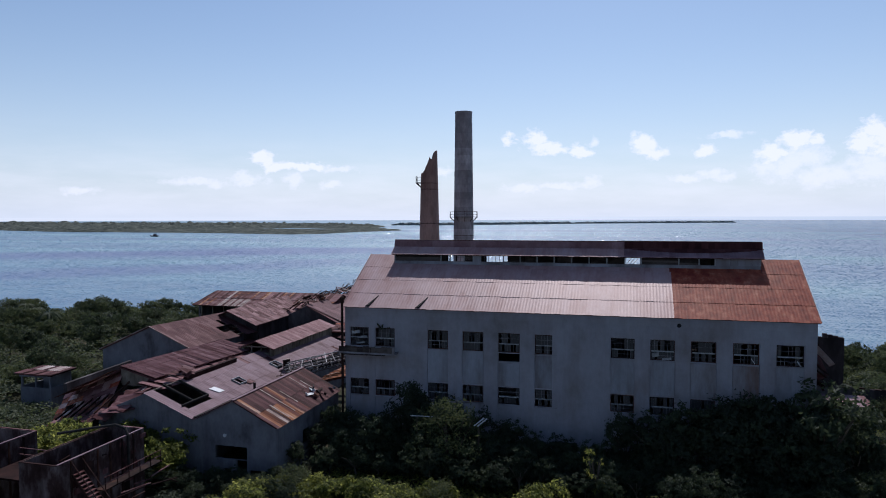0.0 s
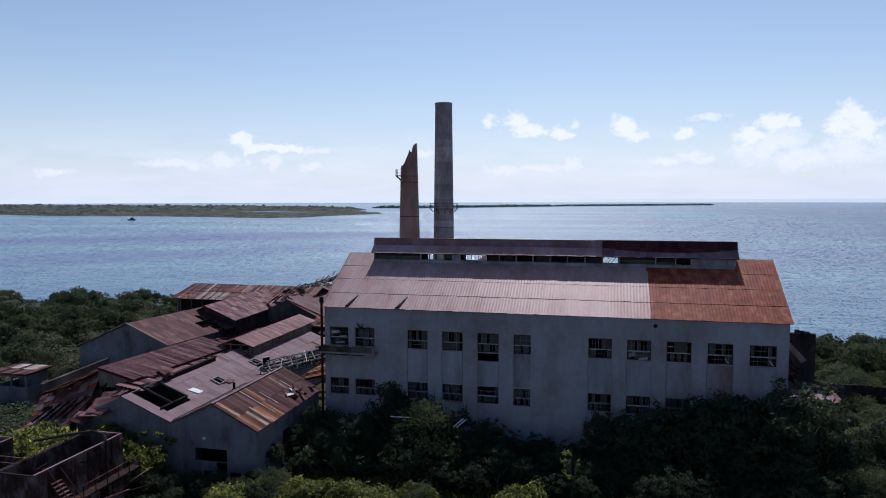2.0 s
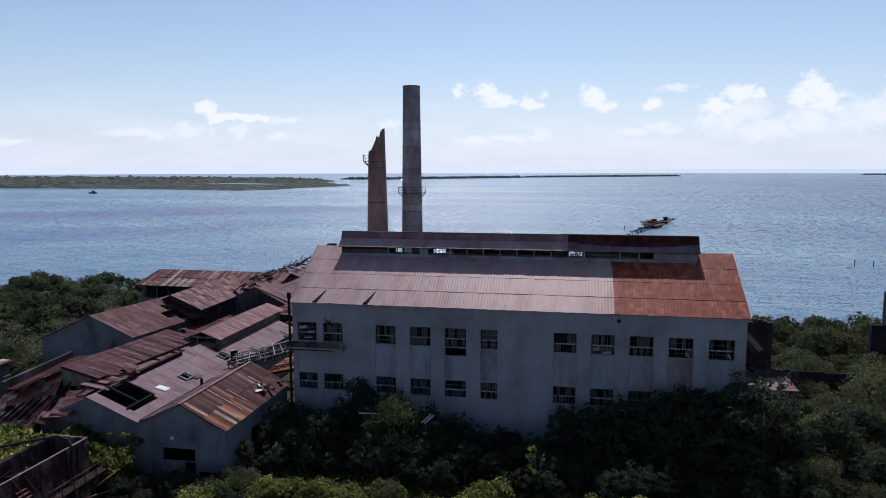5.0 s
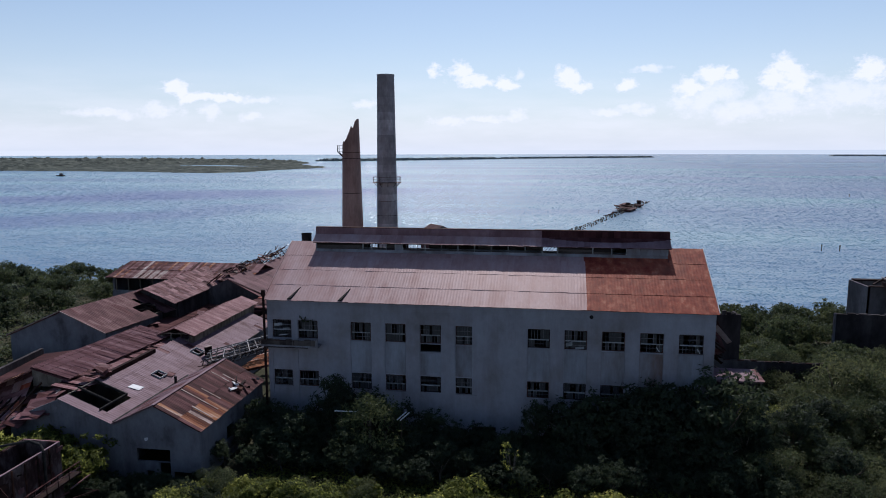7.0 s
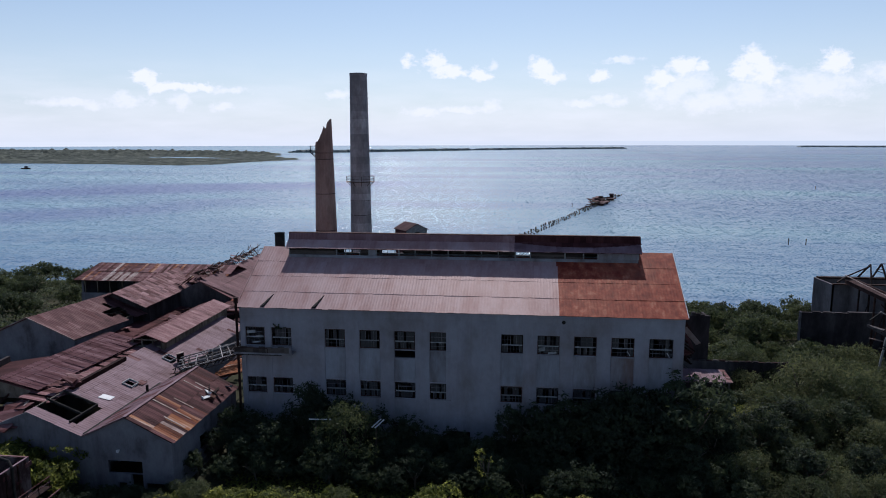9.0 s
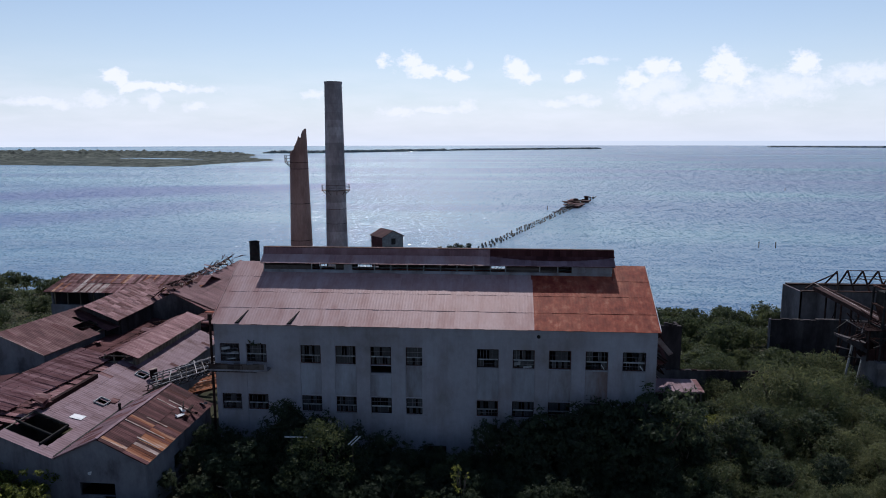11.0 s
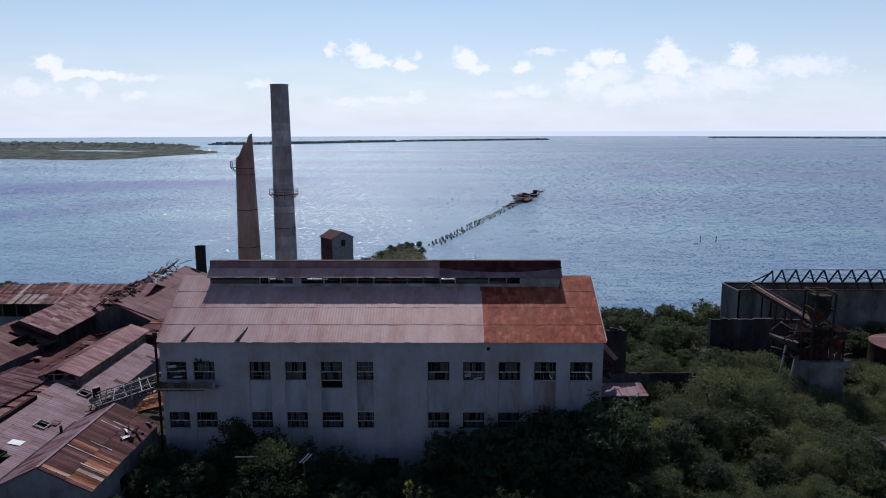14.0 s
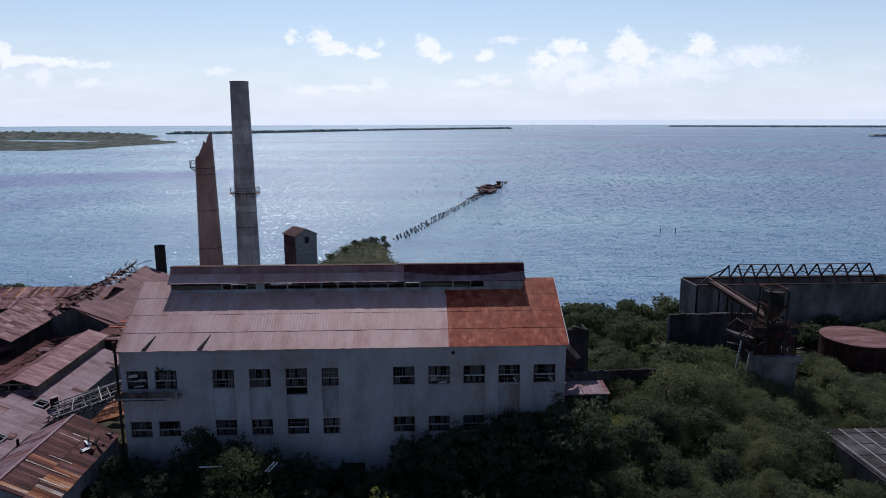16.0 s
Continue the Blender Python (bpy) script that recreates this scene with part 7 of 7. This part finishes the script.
def feather_proto(seed, r, height, pads, leaves, size, mat, label):
    """Feathery shrub tree: several thin stems and layered plumes; base at the origin."""
    rng = random.Random(seed)
    t = thing("feather_tree", (0, 0, 0), label, "tree", "feathery trees")
    wood = Shape()
    for k in range(5):
        a, q = math.tau * k / 5 + rng.uniform(-0.4, 0.4), rng.uniform(0.25, 0.6)
        mid = Vector((math.cos(a) * r * q * 0.5, math.sin(a) * r * q * 0.5, height * 0.5))
        wood.tube((0.1 * math.cos(a), 0.1 * math.sin(a), -0.4), mid, 0.09, 0.06, 6).tube(mid, mid + Vector((math.cos(a) * r * q * 0.5, math.sin(a) * r * q * 0.5, height * 0.3)), 0.06, 0.025, 5)
    part("trunk", wood, BARK, t)
    part("crown", feather_shape(rng, r, height, pads, leaves, size), mat, t)
    return t


def mound_proto(seed, r, height, lobes, leaves, size, mat):
    """Bush smothered in creepers: rounded lumps, each a close skin of small leaves, with hanging runners."""
    rng = random.Random(seed)
    t = thing("creeper_bush", (0, 0, 0), "sunlit bush smothered in yellow-green creepers", "bush", "creeper bushes")
    s, wood = Shape(), Shape()
    for k in range(lobes):
        a, q = math.tau * k / lobes + rng.uniform(-0.3, 0.3), rng.uniform(0.1, 0.75)
        c = Vector((math.cos(a) * r * q, math.sin(a) * r * q, height * rng.uniform(0.3, 0.75)))
        w = r * rng.uniform(0.28, 0.46)
        wood.tube((c.x * 0.2, c.y * 0.2, -0.3), c, 0.07, 0.04, 5)
        for _ in range(leaves):
            d = Vector((rng.gauss(0, 1), rng.gauss(0, 1), rng.gauss(0.3, 0.9))).normalized()
            k2 = rng.uniform(0.8, 1.12) + 0.34 * noise.noise(d * 2.6 + Vector((seed, k, 0))) + (0.35 * rng.random() if rng.random() < 0.06 else 0.0)
            p = c + Vector((d.x * w, d.y * w, d.z * w * 1.05)) * k2
            if d.z < -0.2:
                p.z -= rng.random() * 0.9
            n = (d + Vector((rng.gauss(0, 0.45), rng.gauss(0, 0.45), rng.gauss(0.1, 0.4)))).normalized()
            e = Matrix.Rotation(rng.uniform(0, 6.28), 3, n) @ n.orthogonal().normalized()
            u, b = n.cross(e), size * rng.uniform(0.6, 1.3)
            i = len(s.v)
            s.v += [tuple(p - e * b), tuple(p + u * b * 0.6), tuple(p + e * b), tuple(p - u * b * 0.6)]
            s.f.append((i, i + 1, i + 2, i + 3))
    part("stems", wood, BARK, t)
    part("leaves", s, mat, t)
    return t


def plant(protos, spots, seed, used):
    rng = random.Random(seed)
    for x, y, sc in spots:
        k = rng.randrange(len(protos))
        m = pose(x, y, land(x, y) - 0.1, rng.uniform(-4, 4), rng.uniform(-4, 4), rng.uniform(0, 360))
        ob = protos[k]
        if k in used:
            ob = copy_thing(ob, m)
        used.add(k)
        ob.matrix_basis = m @ Matrix.Diagonal((sc * rng.uniform(0.9, 1.12), sc * rng.uniform(0.9, 1.12), sc * rng.uniform(0.88, 1.1), 1))


def scatter(seed, n, x0, x1, y0, y1, s0, s1, avoid=(), near=1.6):
    rng = random.Random(seed)
    out = []
    for _ in range(n * 12):
        if len(out) >= n:
            break
        x, y = rng.uniform(x0, x1), rng.uniform(y0, y1)
        if y > shore(x) - 2 or any(a - 1 < x < b + 1 and c - 1 < y < d + 1 for a, b, c, d in avoid):
            continue
        if any((x - p) ** 2 + (y - q) ** 2 < near ** 2 for p, q, _ in out):
            continue
        out.append((x, y, rng.uniform(s0, s1)))
    return out


BUILT = [(-31.8, 0.5, -12.6, 12), (-46, 0.5, 12, 51), (-1, 45, -0.5, 17), (-46, -13, 0, 6), (67, 83, 34, 44), (75, 131, 44, 51), (73, 79, 16, 21), (86.5, 101, 22, 36), (72, 86, -12, 2.5), (46.8, 52.6, 9, 14), (-31, -8, -34, -17.5), (-4, 7, 87, 96), (-30, -11, 33, 66), (43.9, 50, 5, 17), (-6, -0.3, 56, 63), (75, 81, 19, 46)]

broad = [tree_proto("tree", 200 + k, 3.2, 3.0, 2.4, 1.9, 115, 26, 0.19, LEAF, "leafy green shore tree with an uneven crown", "tree", "shore trees") for k in range(4)]
light = [tree_proto("acacia_bush", 220 + k, 2.6, 2.6, 1.5, 0.9, 120, 38, 0.12, LEAF_SUN_YELLOW, "sunlit feathery yellow-green bush", "bush", "sunlit bushes") for k in range(4)]
dark = [tree_proto("shade_tree", 240 + k, 2.8, 2.6, 2.6, 2.2, 115, 26, 0.17, LEAF_SHADE_DARK, "dense tree with leaves darkened as if in the hall's shade", "tree", "shade trees") for k in range(3)]

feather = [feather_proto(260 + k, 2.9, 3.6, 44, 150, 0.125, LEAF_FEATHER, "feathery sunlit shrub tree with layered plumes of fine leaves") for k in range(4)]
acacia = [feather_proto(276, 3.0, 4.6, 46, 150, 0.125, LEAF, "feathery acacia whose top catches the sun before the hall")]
sprig = [feather_proto(278, 1.3, 5.0, 11, 26, 0.16, LEAF_SUN_YELLOW, "sparse young tree with a few sunlit leaves")]
spire = [feather_proto(270 + k, 1.7, 5.2, 46, 80, 0.15, LEAF_SHADE_DARK, "spiky shrub tree with leaves darkened for the hall's shade") for k in range(2)]
mound = [mound_proto(280 + k, 1.9, 1.9, 9, 420, 0.105, LEAF_SUN_YELLOW) for k in range(4)]

ub, ul, ud, uf, um, us = set(), set(), set(), set(), set(), set()
# shore belt to the west and the east
plant(broad, scatter(1, 130, -150, -46, 22, 84, 0.6, 1.2, BUILT, 3.0), 11, ub)
plant(broad, scatter(2, 26, -75, -47, -12, 24, 0.55, 0.95, BUILT, 3.2), 12, ub)
plant(broad, scatter(3, 95, 44, 110, 24, 66, 0.6, 1.05, BUILT, 3.0), 13, ub)
plant(feather, scatter(4, 62, 46, 86, -12, 24, 0.7, 1.3, BUILT, 3.0), 14, uf)
plant(broad, scatter(9, 14, 46, 84, -9, 26, 0.5, 0.8, BUILT, 5.0), 22, ub)
plant(mound, scatter(5, 46, -2, 50, -22, -13.2, 0.7, 1.25, BUILT, 2.3), 15, um)
plant(feather, scatter(12, 14, 0, 50, -21, -12, 0.4, 0.7, BUILT, 4.0), 24, uf)
plant(light, scatter(6, 16, -30, -10, -18, -12.8, 0.8, 1.3, BUILT, 1.7), 16, ul)
plant(acacia, [(13.0, -6.5, 1.38)], 28, set())
plant(sprig, [(25.8, -10.0, 1.0)], 29, set())
plant(spire, [(7.8, -3.4, 1.42), (9.0, -3.0, 1.15), (6.2, -4.2, 0.9), (21.5, -4.0, 0.45), (30.0, -3.4, 0.7), (44.4, -3.8, 0.9)], 25, us)
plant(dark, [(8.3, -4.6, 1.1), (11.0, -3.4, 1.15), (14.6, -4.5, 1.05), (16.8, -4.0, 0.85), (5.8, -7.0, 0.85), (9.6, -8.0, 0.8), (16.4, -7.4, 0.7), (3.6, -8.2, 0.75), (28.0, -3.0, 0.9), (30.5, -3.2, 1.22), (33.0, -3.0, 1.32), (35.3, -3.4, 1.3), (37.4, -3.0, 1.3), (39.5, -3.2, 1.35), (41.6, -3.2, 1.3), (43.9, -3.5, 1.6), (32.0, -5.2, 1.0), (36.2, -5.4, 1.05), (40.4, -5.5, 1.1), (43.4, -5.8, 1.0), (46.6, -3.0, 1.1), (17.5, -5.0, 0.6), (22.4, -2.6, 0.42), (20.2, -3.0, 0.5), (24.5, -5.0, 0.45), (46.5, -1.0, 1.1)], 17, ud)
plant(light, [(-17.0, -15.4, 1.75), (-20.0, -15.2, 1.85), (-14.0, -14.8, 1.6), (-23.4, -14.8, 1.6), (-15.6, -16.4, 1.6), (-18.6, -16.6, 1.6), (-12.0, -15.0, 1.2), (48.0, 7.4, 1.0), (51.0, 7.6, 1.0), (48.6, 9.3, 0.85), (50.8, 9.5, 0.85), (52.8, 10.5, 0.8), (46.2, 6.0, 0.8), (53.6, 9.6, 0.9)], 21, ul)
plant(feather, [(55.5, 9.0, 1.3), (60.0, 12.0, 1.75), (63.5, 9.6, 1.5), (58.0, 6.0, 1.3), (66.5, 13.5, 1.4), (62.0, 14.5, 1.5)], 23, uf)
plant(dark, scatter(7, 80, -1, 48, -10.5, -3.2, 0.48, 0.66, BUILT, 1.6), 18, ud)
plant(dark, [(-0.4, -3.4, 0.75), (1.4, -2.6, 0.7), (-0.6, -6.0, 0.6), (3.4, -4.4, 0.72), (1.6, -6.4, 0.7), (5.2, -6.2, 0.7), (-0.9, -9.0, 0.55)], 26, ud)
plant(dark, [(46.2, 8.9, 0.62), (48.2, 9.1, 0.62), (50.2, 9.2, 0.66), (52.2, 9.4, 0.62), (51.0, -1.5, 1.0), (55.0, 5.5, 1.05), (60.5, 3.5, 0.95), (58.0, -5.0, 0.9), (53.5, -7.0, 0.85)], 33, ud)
plant(feather, [(47.4, 8.8, 0.62), (49.4, 8.2, 0.7), (51.4, 8.8, 0.66), (53.0, 9.8, 0.7), (46.4, 4.0, 0.75)], 27, uf)
plant(dark, scatter(8, 16, -11, 3, -18.5, -13, 0.3, 0.5, BUILT, 1.6), 19, ud)
plant(broad, [(7, 110, 0.4), (10, 122, 0.42), (13, 130, 0.4)], 20, ub)
plant(dark, [(19.5, 140, 0.5), (21.0, 136, 0.42), (16, 136, 0.5), (17.5, 139, 0.45), (14, 138, 0.42), (21.0, 132, 0.38), (11.5, 134, 0.42)], 34, ud)
plant(broad, [(-43, 9.0, 0.6), (-40.5, 8.0, 0.62), (-38, 9.4, 0.6), (-35.5, 8.8, 0.55), (-46, 10, 0.7), (-33.6, 10.2, 0.45), (-48, 14, 0.8)], 31, ub)
plant(feather, [(70.4, 14.6, 0.7), (72.6, 14.2, 0.6), (79.6, 15.6, 0.7), (80.6, 18.4, 0.75), (70.6, 24.0, 0.6), (74.2, 31.5, 0.55), (84.0, 26.0, 0.8), (84.5, 31.0, 0.7)], 32, uf)


def palm(x, y, h, seed):
    rng = random.Random(seed)
    p = thing("palm_tree", (0, 0, 0), "slender palm with drooping fronds above the scrub", "palm", "palms")
    part("trunk", Shape().tube((0, 0, -0.3), (0.3, 0.1, h), 0.22, 0.14, 8), BARK, p)
    for k in range(14):
        a, up = math.tau * k / 14 + rng.uniform(-0.2, 0.2), rng.uniform(0.2, 1.0)
        fr = Shape()
        last = Vector((0.3, 0.1, h))
        for j in range(7):
            q = (j + 1) / 7
            tip = Vector((0.3 + math.cos(a) * 2.6 * q, 0.1 + math.sin(a) * 2.6 * q, h + up * 1.6 * q - 2.4 * q * q))
            side = Vector((-math.sin(a), math.cos(a), 0))
            for sg in (-1, 1):
                fr.face(last, tip, tip + side * sg * 0.55 * (1.1 - q) - Vector((0, 0, 0.3)), last + side * sg * 0.55 * (1.2 - q) - Vector((0, 0, 0.22)))
            last = tip
        part("frond", fr, LEAF, p)
    p.matrix_basis = pose(x, y, land(x, y), 0, 0, rng.uniform(0, 360))


for k, (x, y, h) in enumerate(((-78, 40, 5.0), (-88, 46, 4.6), (-70, 46, 4.4), (-96, 52, 5.0))):
    palm(x, y, h, 300 + k)

# low scrub over the open ground, and the closed canopy of the shore thicket
def thicket(name, areas, leaf, mat, label, seed):
    """areas: x0, x1, y0, y1, clumps, lowest and highest canopy."""
    rng = random.Random(seed)
    s = Shape()
    for x0, x1, y0, y1, n, h0, h1 in areas:
        for _ in range(n):
            x, y = rng.uniform(x0, x1), rng.uniform(y0, y1)
            if any(a < x < b and c < y < d for a, b, c, d in BUILT) or y > shore(x) - 1:
                continue
            k = 0.5 + 0.5 * noise.noise((x * 0.22, y * 0.22, seed)) + 0.25 * noise.noise((x * 0.7, y * 0.7, seed))
            h = h0 + (h1 - h0) * max(0.0, min(1.0, k))
            top = land(x, y) + h * (1.0 - 0.35 * rng.random() ** 2)
            lean = Vector((noise.noise((x * 0.5, y * 0.5, 1.0)), noise.noise((x * 0.5, y * 0.5, 5.0)), 0))
            for _ in range(9):
                p = Vector((x + rng.gauss(0, 0.5), y + rng.gauss(0, 0.5), top - abs(rng.gauss(0, 0.28)) * h * 0.6))
                n_ = (lean + Vector((rng.gauss(0, 0.6), rng.gauss(0, 0.6), 1))).normalized()
                t = Matrix.Rotation(rng.uniform(0, 6.28), 3, n_) @ n_.orthogonal().normalized()
                u = n_.cross(t)
                a = leaf * rng.uniform(0.6, 1.4)
                q = len(s.v)
                s.v += [tuple(p - t * a), tuple(p + u * a * 0.5), tuple(p + t * a), tuple(p - u * a * 0.5)]
                s.f.append((q, q + 1, q + 2, q + 3))
    return single(name, s, mat, label, "vegetation", "stuff")


thicket("shore_thicket", ((-150, -44, 16, 86, 9000, 1.2, 3.6), (-75, -32, -14, 12, 4500, 0.5, 2.0), (-75, -46, 12, 20, 900, 0.5, 2.2), (44, 112, 22, 66, 6500, 0.8, 3.2), (84, 100, 2, 24, 1500, 0.6, 2.4), (3, 26, 98, 146, 900, 0.1, 0.5)), 0.21, LEAF, "closed dark green canopy of the shore thicket", 401)
thicket("scrub", ((44, 86, -12, 26, 3000, 0.2, 1.2), (62, 76, -22, 2, 800, 0.2, 1.0)), 0.15, LEAF_FEATHER, "sunlit tangled yellow-green scrub", 402)
thicket("scrub", ((3, 50, -22, -9.5, 3500, 0.3, 1.1), (-32, -12, -18, -12.5, 800, 0.4, 1.6)), 0.15, LEAF_SUN_YELLOW, "low tangled scrub in front of the hall", 403)
thicket("scrub", ((-3, 48, -9.5, -0.4, 3600, 0.3, 2.0), (-12, 3, -21, -12.5, 1600, 0.3, 0.9)), 0.17, LEAF_SHADE_DARK, "scrub with leaves darkened for the hall's shade", 404)

# pergola among the bushes
bf = thing("collapsed_pergola", (12.5, -6.5, GROUND), "collapsed pale timber pergola half hidden in bushes", "pergola")
for x in (9.7, 12.4, 15.4):
    part("post", Shape().beam((x, -6.6, GROUND - 0.2), (x + 0.1, -6.6, 3.05), 0.12, 0.12), TIMBER, bf)
part("beam", Shape().beam((9.2, -6.8, 3.15), (11.3, -6.8, 3.2), 0.1, 0.07), WHITE_TIN, bf)
part("beam", Shape().beam((15.2, -7.2, 2.8), (15.9, -6.4, 3.3), 0.1, 0.07), WHITE_TIN, bf)
part("beam", Shape().beam((15.5, -7.3, 2.8), (16.2, -6.5, 3.3), 0.1, 0.07), WHITE_TIN, bf)

# sprig growing out of the wall above a window
sp = thing("wall_fern", (4.0, -0.05, 9.7), "small plant rooted in the wall above a window", "plant")
_q = random.Random(88)
_s, _l = Shape(), Shape()
for k in range(9):
    d = Vector((_q.uniform(-0.9, 0.9), _q.uniform(-0.6, -0.1), _q.uniform(0.1, 0.6)))
    _s.beam((4.0, 0.0, 9.68), Vector((4.0, 0.0, 9.68)) + d, 0.02, 0.02)
    for j in range(7):
        p = Vector((4.0, 0.0, 9.68)) + d * (0.4 + 0.1 * j)
        u, v = Vector((_q.uniform(-1, 1), _q.uniform(-1, 1), _q.uniform(-1, 1))).normalized() * 0.13, Vector((_q.uniform(-1, 1), _q.uniform(-1, 1), _q.uniform(-1, 1))).normalized() * 0.08
        _l.face(p - u, p - v, p + u, p + v)
part("stems", _s, BARK, sp)
part("leaves", _l, LEAF_SHADE_DARK, sp)
